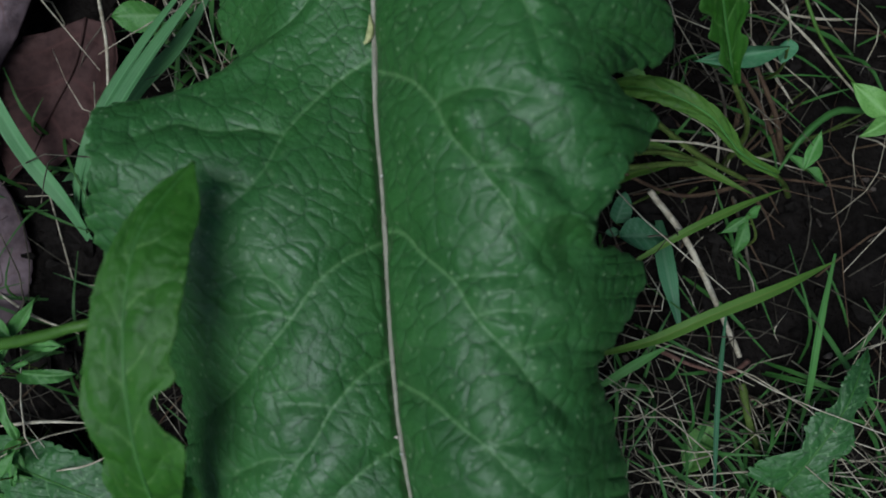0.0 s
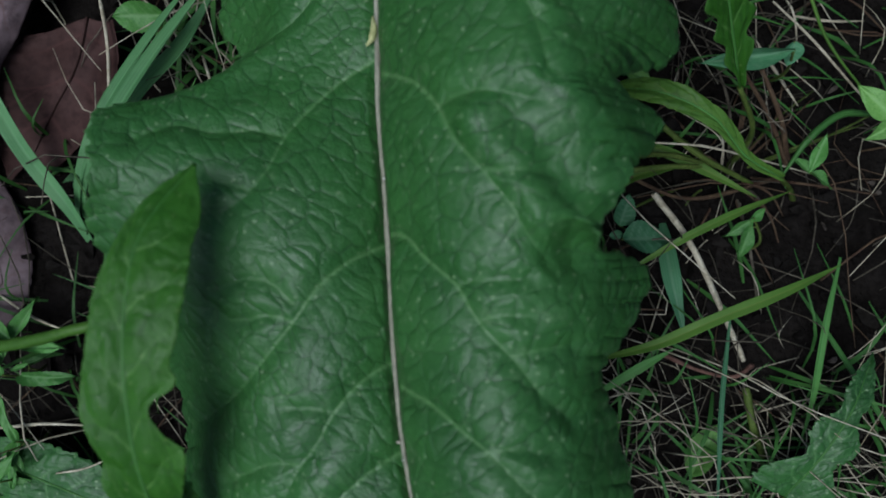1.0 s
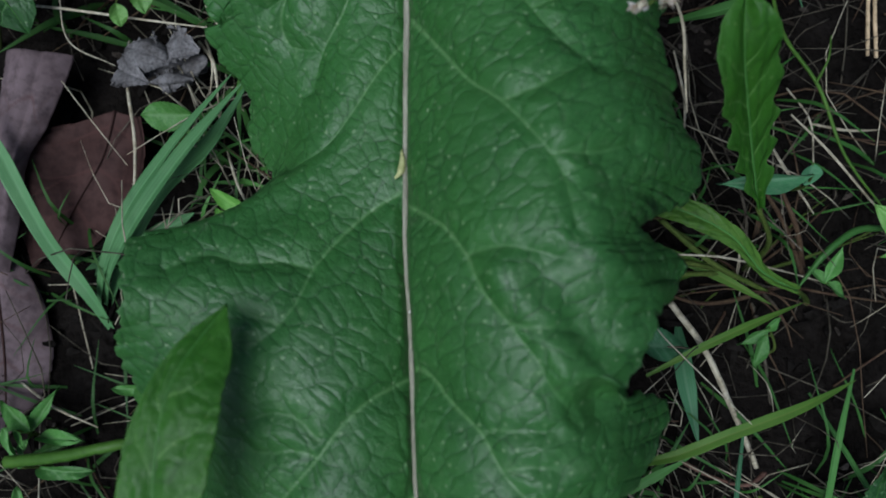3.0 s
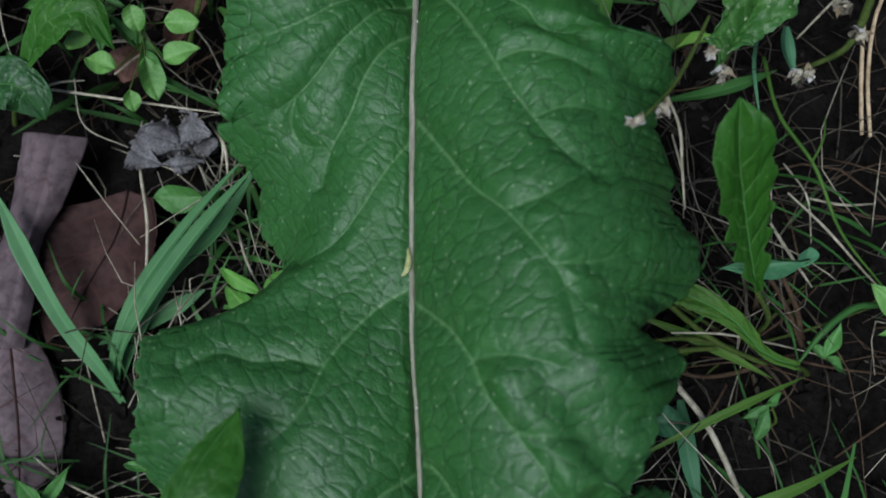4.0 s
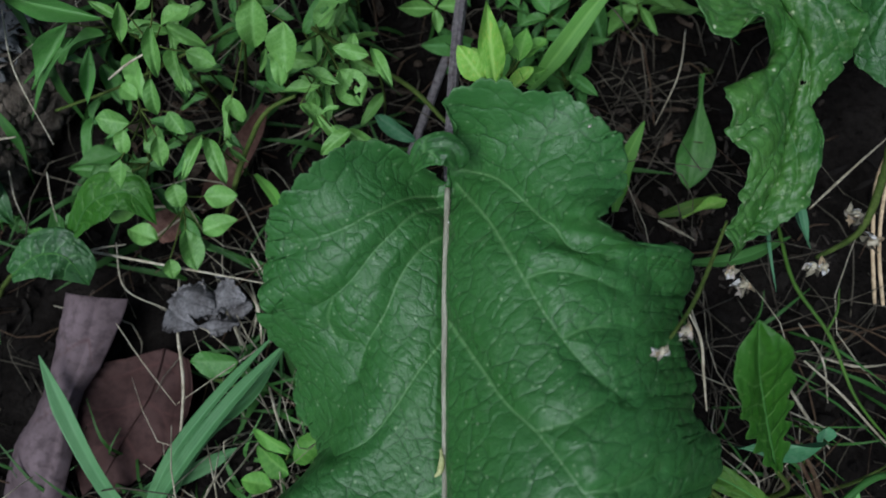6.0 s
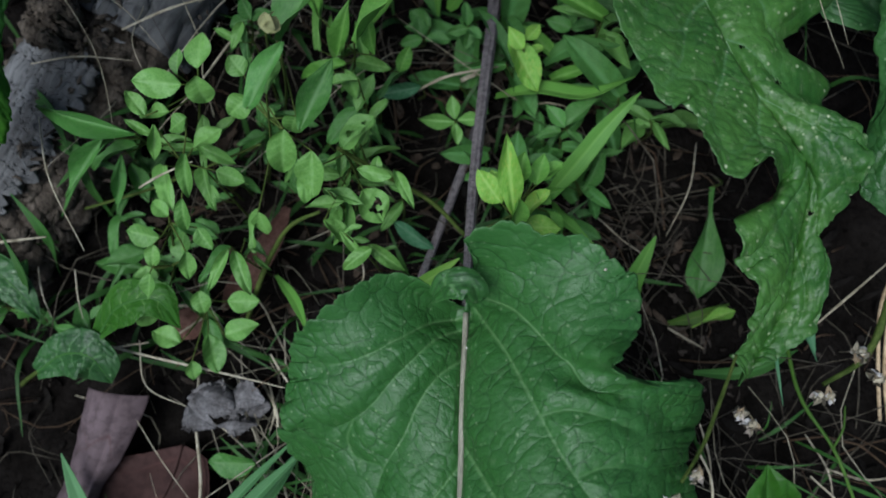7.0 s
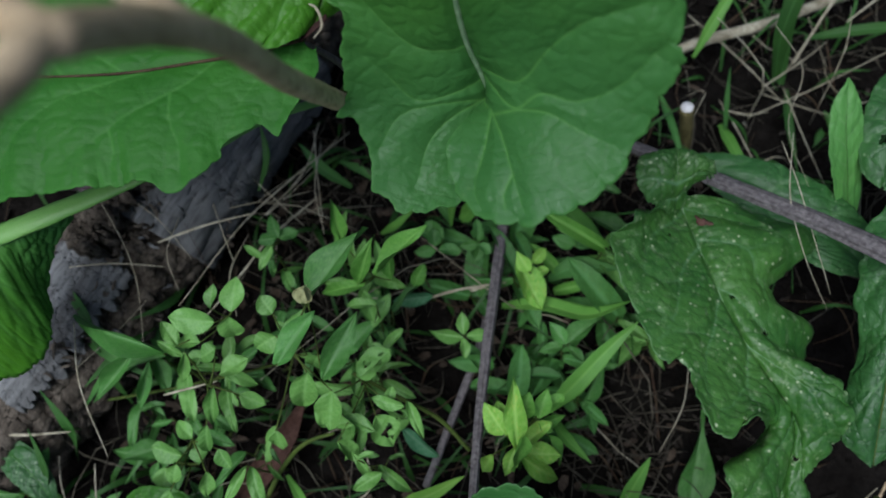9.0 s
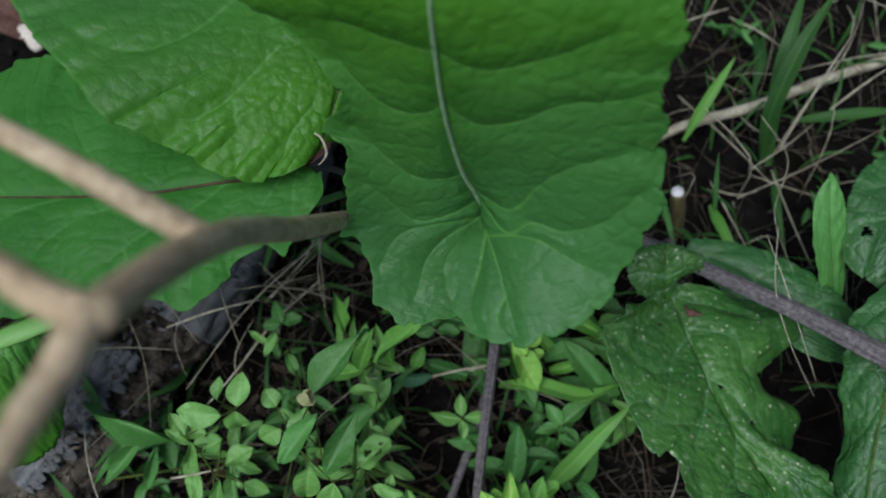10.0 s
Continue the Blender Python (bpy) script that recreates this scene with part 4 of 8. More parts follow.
    veins = [
        [(-0.170, 0.472), (-0.184, 0.457), (-0.195, 0.450), (-0.207, 0.442), (-0.222, 0.429), (-0.237, 0.417)],
        [(-0.136, 0.481), (-0.137, 0.470), (-0.136, 0.458), (-0.137, 0.446)],
        [(-0.142, 0.479), (-0.150, 0.462), (-0.158, 0.446), (-0.162, 0.436)],
        [(-0.190, 0.453), (-0.188, 0.440), (-0.181, 0.426), (-0.180, 0.415)],
        [(-0.202, 0.465), (-0.224, 0.456), (-0.247, 0.445), (-0.262, 0.428), (-0.268, 0.410)],
        [(-0.216, 0.434), (-0.212, 0.424), (-0.213, 0.414)],
        [(-0.250, 0.460), (-0.278, 0.449), (-0.300, 0.430), (-0.312, 0.412)],
        [(-0.215, 0.463), (-0.240, 0.478), (-0.256, 0.497), (-0.262, 0.512)],
        [(-0.245, 0.461), (-0.270, 0.480), (-0.285, 0.506), (-0.290, 0.530)],
        [(-0.285, 0.459), (-0.312, 0.480), (-0.325, 0.505)],
    ]
    b = part("blade", blade("blade", spine, left, right, 320, 76, quilt=0.0006, cell=0.009, arch=0.015, teeth=(0.002, 6), ruffle=(0.0015, 11), groove=0.0005, pillow=0.0009, vein_w=0.0006, seed=4, buckle=0.0013, crease_shade=0.15, lines=[(0.6, l) for l in veins]), M_PALE, t, thick=0.0005)
    part("midrib", tube("midrib", [(x, y, z + 0.0006) for x, y, z in spine], (0.0008, 0.0008, 0.0007, 0.0006, 0.0005, 0.0004, 0.0003, 0.0002), n=50), M_RSTEM, b, "purple-brown midrib")
    part("petiole", tube("petiole", [(-0.131, 0.483, 0.220), (-0.126, 0.500, 0.180), (-0.10, 0.53, 0.06), (-0.075, 0.60, -0.06)], (0.0014, 0.0024, 0.0036, 0.0045), n=30), M_STEM, t)

    t = thing("burdock_leaf", (-0.30, 0.60, -0.07), "green quilted leaf with a pale folded ridge over the log", "leaf")
    spine = [(-0.132, 0.515, 0.110), (-0.179, 0.484, 0.125), (-0.196, 0.467, 0.130), (-0.232, 0.445, 0.132), (-0.277, 0.420, 0.130), (-0.306, 0.406, 0.126), (-0.377, 0.379, 0.110)]
    part("ridge", tube("ridge", spine, (0.0026, 0.0030, 0.0034, 0.0050, 0.0062, 0.0060, 0.004), n=60, sides=18, rough=0.03, flat=0.5), M_HERB, t, "thick pale green folded ridge")
    spine = [(-0.276, 0.427, 0.120), (-0.298, 0.412, 0.121), (-0.328, 0.397, 0.120), (-0.370, 0.378, 0.114)]
    left = [(0, -0.280, 0.424, 0.112), (0.18, -0.291, 0.411, 0.101), (0.34, -0.301, 0.387, 0.084), (0.5, -0.298, 0.363, 0.072), (0.68, -0.310, 0.341, 0.060), (0.85, -0.341, 0.334, 0.060), (1, -0.369, 0.376, 0.113)]
    right = [(0, -0.279, 0.430, 0.114), (0.4, -0.318, 0.412, 0.112), (0.7, -0.347, 0.397, 0.110), (1, -0.370, 0.380, 0.113)]
    part("blade", blade("blade", spine, left, right, 160, 40, (0.1, 0.28, 0.46, 0.64), (0.5, 0.7), 0.1, 0.0018, 0.0045, 0.1, (0.003, 7), (0.001, 10), 0.001, 0.001, 0.0009, 9), M_BRIGHT, t, "finely quilted blade", thick=0.0005)
    part("petiole", tube("petiole", [(-0.132, 0.515, 0.110), (-0.118, 0.571, 0.080), (-0.12, 0.66, 0.0), (-0.12, 0.70, -0.065)], (0.0026, 0.0034, 0.004, 0.0045), n=20), M_GSTEM, t)


build_upper_leaf()
build_left_leaves()


# ---------------------------------------------------------------- spotted leaf and its neighbours
def build_spotted_leaf():
    t = thing("burdock_leaf", (0.12, 0.56, -0.06), "curled green burdock leaf covered with pale specks and small holes", "leaf")
    spine = [(0.093, 0.491, 0.046), (0.104, 0.454, 0.055), (0.121, 0.407, 0.063), (0.139, 0.374, 0.065), (0.160, 0.346, 0.057), (0.158, 0.313, 0.043), (0.151, 0.277, 0.037), (0.126, 0.227, 0.031)]
    left = [(0, 0.078, 0.478, 0.075), (0.03, 0.057, 0.462, 0.085), (0.08, 0.042, 0.450, 0.082), (0.13, 0.044, 0.428, 0.080), (0.19, 0.058, 0.399, 0.084), (0.24, 0.064, 0.383, 0.086), (0.262, 0.071, 0.372, 0.087), (0.285, 0.079, 0.371, 0.088), (0.305, 0.083, 0.374, 0.088), (0.325, 0.089, 0.368, 0.090), (0.35, 0.090, 0.350, 0.093), (0.375, 0.095, 0.337, 0.095), (0.415, 0.108, 0.329, 0.096), (0.445, 0.118, 0.337, 0.092), (0.475, 0.129, 0.343, 0.084),
            (0.52, 0.154, 0.335, 0.020), (0.57, 0.120, 0.312, 0.060), (0.63, 0.116, 0.297, 0.060), (0.7, 0.127, 0.277, 0.055), (0.78, 0.126, 0.257, 0.050), (0.86, 0.119, 0.243, 0.045), (1, 0.123, 0.225, 0.040)]
    right = [(0, 0.101, 0.492, 0.050), (0.05, 0.134, 0.488, 0.045), (0.1, 0.165, 0.481, 0.035), (0.15, 0.188, 0.469, 0.030), (0.19, 0.166, 0.448, 0.040), (0.22, 0.149, 0.430, 0.048), (0.245, 0.158, 0.417, 0.048), (0.265, 0.180, 0.409, 0.040), (0.285, 0.167, 0.386, 0.052), (0.35, 0.178, 0.369, 0.066), (0.41, 0.185, 0.359, 0.072),
             (0.46, 0.186, 0.348, 0.068), (0.52, 0.184, 0.335, 0.058), (0.57, 0.173, 0.321, 0.050), (0.62, 0.168, 0.312, 0.047), (0.68, 0.173, 0.298, 0.046), (0.76, 0.166, 0.262, 0.042), (0.86, 0.147, 0.244, 0.040), (1, 0.124, 0.226, 0.040)]
    b = part("blade", blade("blade", spine, left, right, 220, 48, (0.04, 0.14, 0.26, 0.38, 0.55, 0.7), (0.03, 0.12, 0.24, 0.38, 0.54, 0.7), 0.1, 0.0014, 0.0065, 0.10, (0.003, 8), (0.0035, 9), 0.0012, 0.0022, 0.0006, 6, buckle=0.0038, holes=((0.26, 0.12, 0.0016), (0.30, 0.42, 0.0022), (0.62, 0.3, 0.0014), (0.1, -0.3, 0.001))), M_SPOT, t, thick=0.0005)
    part("midrib", tube("midrib", spine, (0.0008, 0.0008, 0.0007, 0.0005, 0.0004, 0.0004, 0.0003, 0.0002), n=50), M_PALERIB, b, "pale midrib")
    lob_s = [(0.087, 0.474, 0.066), (0.081, 0.485, 0.088), (0.080, 0.504, 0.094)]
    l, r = even_rows(lob_s, [(0, 0.006), (0.2, 0.011), (0.45, 0.0205), (0.72, 0.0245), (0.9, 0.019), (1, 0.004)], lift=-0.05)
    part("basal_lobe", blade("basal_lobe", lob_s, l, r, 90, 30, (0.2, 0.5), (0.2, 0.5), 0.1, 0.0012, 0.005, 0.2, (0.003, 9), (0.002, 6), seed=2, buckle=0.002), M_SPOT, t, "curled-up base of the blade", thick=0.0005)
    fl = thing("dry_flake", (0.104, 0.471, 0.062), "tiny curled rust brown flake stuck on the spotted leaf", "dead leaf")
    part("flake", tube("flake", [(0.099, 0.471, 0.066), (0.101, 0.466, 0.070), (0.110, 0.465, 0.068)], (0.0006, 0.0026, 0.0008), n=12, sides=10, rough=0.3, seed=5, flat=0.35), M_RUST, fl)
    part("petiole", tube("petiole", [(0.093, 0.492, 0.045), (0.101, 0.524, 0.030), (0.11, 0.55, -0.06)], (0.0018, 0.0028, 0.004), n=20), M_STEM, t)

    st = thing("stalk", (0.198, 0.445, 0.100), "thick ribbed purple-grey dry stalk lying across the weeds", "stalk")
    part("stem", tube("stem", [(0.052, 0.538, 0.030), (0.087, 0.518, 0.045), (0.130, 0.493, 0.062), (0.168, 0.468, 0.082), (0.198, 0.445, 0.100), (0.229, 0.425, 0.110)], (0.0042, 0.0045, 0.005, 0.0055, 0.0062, 0.0066), n=50, sides=28, rough=0.02, flat=0.8, ribs=7), M_STEM, st)


def build_right_leaves():
    t = thing("burdock_leaf", (0.34, 0.55, -0.06), "bluish green wrinkled burdock leaf with small holes beside the stalk", "leaf")
    spine = [(0.263, 0.509, 0.080), (0.241, 0.471, 0.085), (0.221, 0.423, 0.080), (0.211, 0.371, 0.070), (0.210, 0.324, 0.050)]
    left = [(0, 0.256, 0.510, 0.080), (0.1, 0.232, 0.494, 0.080), (0.2, 0.207, 0.470, 0.075), (0.3, 0.204, 0.449, 0.070), (0.42, 0.199, 0.423, 0.066), (0.55, 0.204, 0.395, 0.060), (0.68, 0.197, 0.370, 0.055), (0.85, 0.193, 0.339, 0.050), (1, 0.209, 0.322, 0.050)]
    right = [(0, 0.271, 0.509, 0.080), (0.2, 0.295, 0.477, 0.080), (0.5, 0.282, 0.411, 0.075), (0.8, 0.249, 0.354, 0.060), (1, 0.210, 0.323, 0.050)]
    b = part("blade", blade("blade", spine, left, right, 110, 40, (0.1, 0.3, 0.5, 0.7), (0.1, 0.3, 0.5, 0.7), 0.1, 0.0005, 0.007, 0.07, (0.002, 7), (0.002, 9), seed=12, buckle=0.002), M_MAIN, t, thick=0.0005)
    part("midrib", tube("midrib", spine, (0.0018, 0.0015, 0.001, 0.0004), n=24), M_GSTEM, b)
    part("petiole", tube("petiole", [(0.263, 0.509, 0.080), (0.302, 0.552, 0.050), (0.34, 0.56, -0.06)], (0.0018, 0.0026, 0.0036), n=14), M_STEM, t)

    t = thing("burdock_leaf", (0.33, 0.66, -0.06), "round dark green burdock leaf with a ragged hole", "leaf")
    spine = [(0.293, 0.591, 0.060), (0.266, 0.567, 0.068), (0.238, 0.539, 0.070), (0.225, 0.504, 0.060)]
    left = [(0, 0.290, 0.597, 0.060), (0.15, 0.261, 0.603, 0.062), (0.3, 0.236, 0.589, 0.064), (0.5, 0.219, 0.565, 0.064), (0.7, 0.212, 0.536, 0.060), (0.88, 0.216, 0.513, 0.056), (1, 0.224, 0.502, 0.060)]
    right = [(0, 0.296, 0.584, 0.060), (0.3, 0.302, 0.547, 0.062), (0.6, 0.275, 0.512, 0.060), (0.85, 0.244, 0.494, 0.058), (1, 0.225, 0.502, 0.060)]
    b = part("blade", blade("blade", spine, left, right, 90, 34, (0.1, 0.35, 0.6), (0.1, 0.35, 0.6), 0.1, 0.0004, 0.007, 0.06, (0.002, 7), (0.001, 8), seed=13, holes=((0.72, -0.45, 0.003),)), M_MAIN, t, thick=0.0005)
    part("petiole", tube("petiole", [(0.293, 0.591, 0.060), (0.333, 0.627, 0.030), (0.33, 0.66, -0.06)], (0.0015, 0.0024, 0.003), n=14), M_STEM, t)

    t = thing("wrinkled_leaf", (0.20, 0.50, -0.06), "low wrinkled dark green leaf under the dry stalk", "leaf")
    spine = [(0.114, 0.529, 0.020), (0.154, 0.510, 0.030), (0.194, 0.482, 0.035), (0.236, 0.447, 0.030)]
    l, r = even_rows(spine, [(0, 0.008), (0.2, 0.018), (0.5, 0.025), (0.8, 0.021), (1, 0.0)])
    part("blade", blade("blade", spine, l, r, 90, 26, (0.1, 0.35, 0.6), (0.1, 0.35, 0.6), 0.1, 0.0006, 0.006, 0.06, (0.002, 9), (0.002, 9), seed=14, buckle=0.002), M_MAIN, t, thick=0.0004)
    part("petiole", tube("petiole", [(0.115, 0.528, 0.019), (0.102, 0.543, -0.010), (0.104, 0.567, -0.070)], (0.0012, 0.0018, 0.002), n=12), M_STEM, t)


build_spotted_leaf()
build_right_leaves()


# ---------------------------------------------------------------- dandelion-like leaves
def lobed(name, where, spine, widths, label, mat, teeth=(0.006, 3.4), seed=1, stalk=None, lift=0.0, sides=(1, 1), cell=0.006, arch=0.05, drift=0.1):
    t = thing(name, where, label, "leaf")
    l, r = even_rows(spine, widths, lift=lift, sides=sides)
    n = 140
    b = part("blade", blade("blade", spine, l, r, n, 26, (0.12, 0.27, 0.42, 0.56, 0.7), (0.15, 0.3, 0.45, 0.6, 0.74), drift, 0.0007, cell, arch, teeth, (0.001, 8), 0.0007, 0.0009, 0.00045, seed, fork=False, buckle=0.0014), mat, t, thick=0.0004)
    part("midrib", tube("midrib", spine, (0.0008, 0.0007, 0.0005, 0.0002), n=30, flat=0.6), M_GRASS, b, "pale green midrib")
    if stalk:
        part("petiole", tube("petiole", stalk, (0.0014, 0.0016, 0.002), n=16), M_GSTEM, t)
    return t


lobed("dandelion_leaf", (-0.09, -0.12, -0.06), [(-0.113, -0.089, 0.095), (-0.115, -0.058, 0.118), (-0.116, -0.030, 0.128), (-0.116, -0.005, 0.131), (-0.113, 0.024, 0.128), (-0.097, 0.055, 0.115)],
      ([(0, 0.006), (0.15, 0.010), (0.28, 0.013), (0.38, 0.016), (0.5, 0.0137), (0.68, 0.0104), (0.85, 0.006), (1, 0.0)],
       [(0, 0.008), (0.1, 0.012), (0.2, 0.0165), (0.26, 0.018), (0.33, 0.0105), (0.4, 0.0095), (0.435, 0.019), (0.47, 0.0165), (0.55, 0.019), (0.68, 0.021), (0.8, 0.019), (0.9, 0.0145), (1, 0.0)]),
      "toothed light green dandelion leaf leaning over the great leaf", M_DANDE, (0.0016, 3.2), 4, [(-0.113, -0.090, 0.094), (-0.119, -0.119, 0.060), (-0.09, -0.125, -0.065)], cell=0.007)
lobed("dandelion_leaf", (-0.10, -0.11, -0.06), [(-0.106, -0.094, 0.080), (-0.117, -0.074, 0.095), (-0.124, -0.061, 0.105), (-0.130, -0.049, 0.105)],
      [(0, 0.008), (0.25, 0.012), (0.5, 0.013), (0.75, 0.010), (1, 0.0)],
      "short toothed green dandelion leaf beside a longer one", M_DANDE, (0.005, 2.6), 5, [(-0.106, -0.094, 0.080), (-0.111, -0.120, 0.050), (-0.085, -0.12, -0.065)])
lobed("dandelion_leaf", (0.17, 0.09, -0.06), [(0.151, 0.113, 0.020), (0.134, 0.135, 0.055), (0.120, 0.154, 0.085), (0.110, 0.170, 0.108), (0.107, 0.187, 0.118)],
      [(0, 0.002), (0.1, 0.004), (0.17, 0.009), (0.24, 0.006), (0.3, 0.0125), (0.38, 0.0085), (0.44, 0.0145), (0.53, 0.0105), (0.6, 0.0155), (0.7, 0.0135), (0.8, 0.0145), (0.92, 0.010), (1, 0.0)],
      "upright toothed dandelion leaf above its rosette", M_DANDE, (0.003, 5.0), 7, [(0.151, 0.113, 0.020), (0.173, 0.098, -0.020), (0.175, 0.085, -0.065)], lift=0.3, arch=0.12)
lobed("dandelion_leaf", (0.15, -0.03, -0.06), [(0.190, -0.106, -0.030), (0.202, -0.084, -0.015), (0.219, -0.056, -0.010), (0.237, -0.025, -0.020)],
      [(0, 0.022), (0.15, 0.018), (0.3, 0.008), (0.45, 0.013), (0.6, 0.006), (0.75, 0.007), (1, 0.0)],
      "ragged green dandelion leaf low in the straw", M_MAIN, (0.009, 3.6), 8, [(0.190, -0.107, -0.031), (0.193, -0.119, -0.045), (0.198, -0.135, -0.066)])
lobed("dandelion_leaf", (0.18, 0.06, -0.06), [(0.189, 0.072, -0.020), (0.161, 0.081, 0.000), (0.138, 0.099, 0.015), (0.113, 0.111, 0.015), (0.088, 0.118, 0.000)],
      [(0, 0.002), (0.25, 0.003), (0.5, 0.005), (0.75, 0.0065), (0.92, 0.004), (1, 0.0)],
      "olive green arching dandelion leaf of the rosette", M_OLIVE, (0.004, 3.4), 9, [(0.189, 0.072, -0.021), (0.205, 0.069, -0.045), (0.216, 0.066, -0.066)])
lobed("dandelion_leaf", (-0.2, -0.10, -0.06), [(-0.285, -0.086, -0.055), (-0.239, -0.100, -0.045), (-0.203, -0.112, -0.040), (-0.165, -0.129, -0.045)],
      [(0, 0.007), (0.3, 0.018), (0.6, 0.02), (0.85, 0.013), (1, 0.0)], "crinkled dark green leaf near the ground", M_MAIN, (0.004, 4), 10, [(-0.286, -0.086, -0.055), (-0.299, -0.083, -0.060), (-0.315, -0.084, -0.075)])
lobed("speckled_leaf", (-0.30, 0.33, -0.06), [(-0.309, 0.216, -0.020), (-0.287, 0.228, -0.010), (-0.270, 0.227, -0.005), (-0.259, 0.211, -0.020)],
      [(0, 0.005), (0.3, 0.013), (0.6, 0.016), (0.85, 0.012), (1, 0.0)], "dull green blistered leaf in the undergrowth", M_MAIN, (0.001, 5), 11, [(-0.309, 0.216, -0.020), (-0.332, 0.211, -0.050), (-0.355, 0.207, -0.085)])
lobed("broad_weed_leaf", (-0.28, 0.34, -0.06), [(-0.268, 0.240, -0.010), (-0.242, 0.259, 0.015), (-0.221, 0.262, 0.020), (-0.209, 0.246, 0.005)],
      [(0, 0.004), (0.2, 0.008), (0.5, 0.014), (0.75, 0.011), (1, 0.0)], "pointed mid green weed leaf at the foot of the herbs", M_DANDE, (0.0015, 6), 12, [(-0.269, 0.240, -0.010), (-0.290, 0.228, -0.040), (-0.315, 0.223, -0.085)])


# ---------------------------------------------------------------- forked dry branch close to the eye
def build_branch():
    t = thing("dead_branch", (-0.105, 0.575, -0.06), "forked tan dry stem standing up through the leaves", "branch")
    part("main_stem", tube("main_stem", [(-0.105, 0.577, -0.064), (-0.110, 0.52, 0.07), (-0.113, 0.457, 0.216), (-0.116, 0.425, 0.29), (-0.117, 0.387, 0.381), (-0.1185, 0.370, 0.408), (-0.120, 0.354, 0.429)],
         (0.0062, 0.0054, 0.0047, 0.0046, 0.0048, 0.0045, 0.0044), n=70, sides=16, rough=0.035), M_TAN, t, "tan stem with dark lower end")
    part("side_twig", tube("side_twig", [(-0.117, 0.388, 0.380), (-0.131, 0.392, 0.392), (-0.146, 0.397, 0.402), (-0.162, 0.402, 0.410), (-0.181, 0.409, 0.420)], (0.0042, 0.0037, 0.0033, 0.003, 0.0026), n=40, sides=14, rough=0.03), M_TAN, t)
    part("side_twig", tube("side_twig", [(-0.1195, 0.356, 0.427), (-0.129, 0.359, 0.430), (-0.140, 0.364, 0.436), (-0.153, 0.367, 0.445)], (0.0042, 0.0036, 0.0032, 0.0028), n=36, sides=14, rough=0.03), M_TAN, t)
    part("side_twig", tube("side_twig", [(-0.120, 0.355, 0.428), (-0.120, 0.346, 0.432), (-0.121, 0.335, 0.438), (-0.122, 0.323, 0.444), (-0.124, 0.310, 0.450)], (0.0042, 0.0036, 0.0033, 0.003, 0.0027), n=40, sides=14, rough=0.03), M_TAN, t)


build_branch()


# ---------------------------------------------------------------- rotten log
def shell(name, path, radius, a0, a1, n=46, m=34, rough=0.25, seed=3, crumb=0.0):
    """A curved shell of wood along a path, open below, with a broken edge."""
    c = curve(path, n)
    t = np.gradient(c, axis=0)
    t /= np.linalg.norm(t, axis=1)[:, None]
    side = np.cross(t, [0, 0, 1.0])
    side /= np.linalg.norm(side, axis=1)[:, None]
    up = np.cross(side, t)
    rows = []
    for i in range(n):
        for j in range(m):
            e = noise.noise(Vector((i * 0.22, seed * 7.0, 0))) * 0.35
            e2 = noise.noise(Vector((i * 0.22, seed * 7.0, 9))) * 0.35
            a = radians(a0 + e * 60) + (radians(a1 + e2 * 60) - radians(a0 + e * 60)) * j / (m - 1)
            p = Vector(c[i]) * 18
            r = radius * (1 + rough * (noise.noise(p + Vector((a * 1.2, a, seed))) * 0.9 + 0.5 * noise.noise(Vector((a * 5, i * 0.06, seed)))) + 0.04 * noise.noise(Vector((a * 16, i * 0.1, seed))))
            if crumb:
                k = Vector((c[i][0] * 60, c[i][1] * 60, 0)) + Vector((a * 2.2, seed, a * 1.3))
                r -= radius * crumb * (abs(noise.noise(k)) + 0.6 * abs(noise.noise(k * 2.7)) + 0.35 * abs(noise.noise(k * 6.1)))
            rows.append(Vector(c[i]) + Vector(side[i]) * (r * math.cos(a)) + Vector(up[i]) * (r * math.sin(a)))
    return mesh_from(name, [tuple(v) for v in rows], grid_faces(n, m))


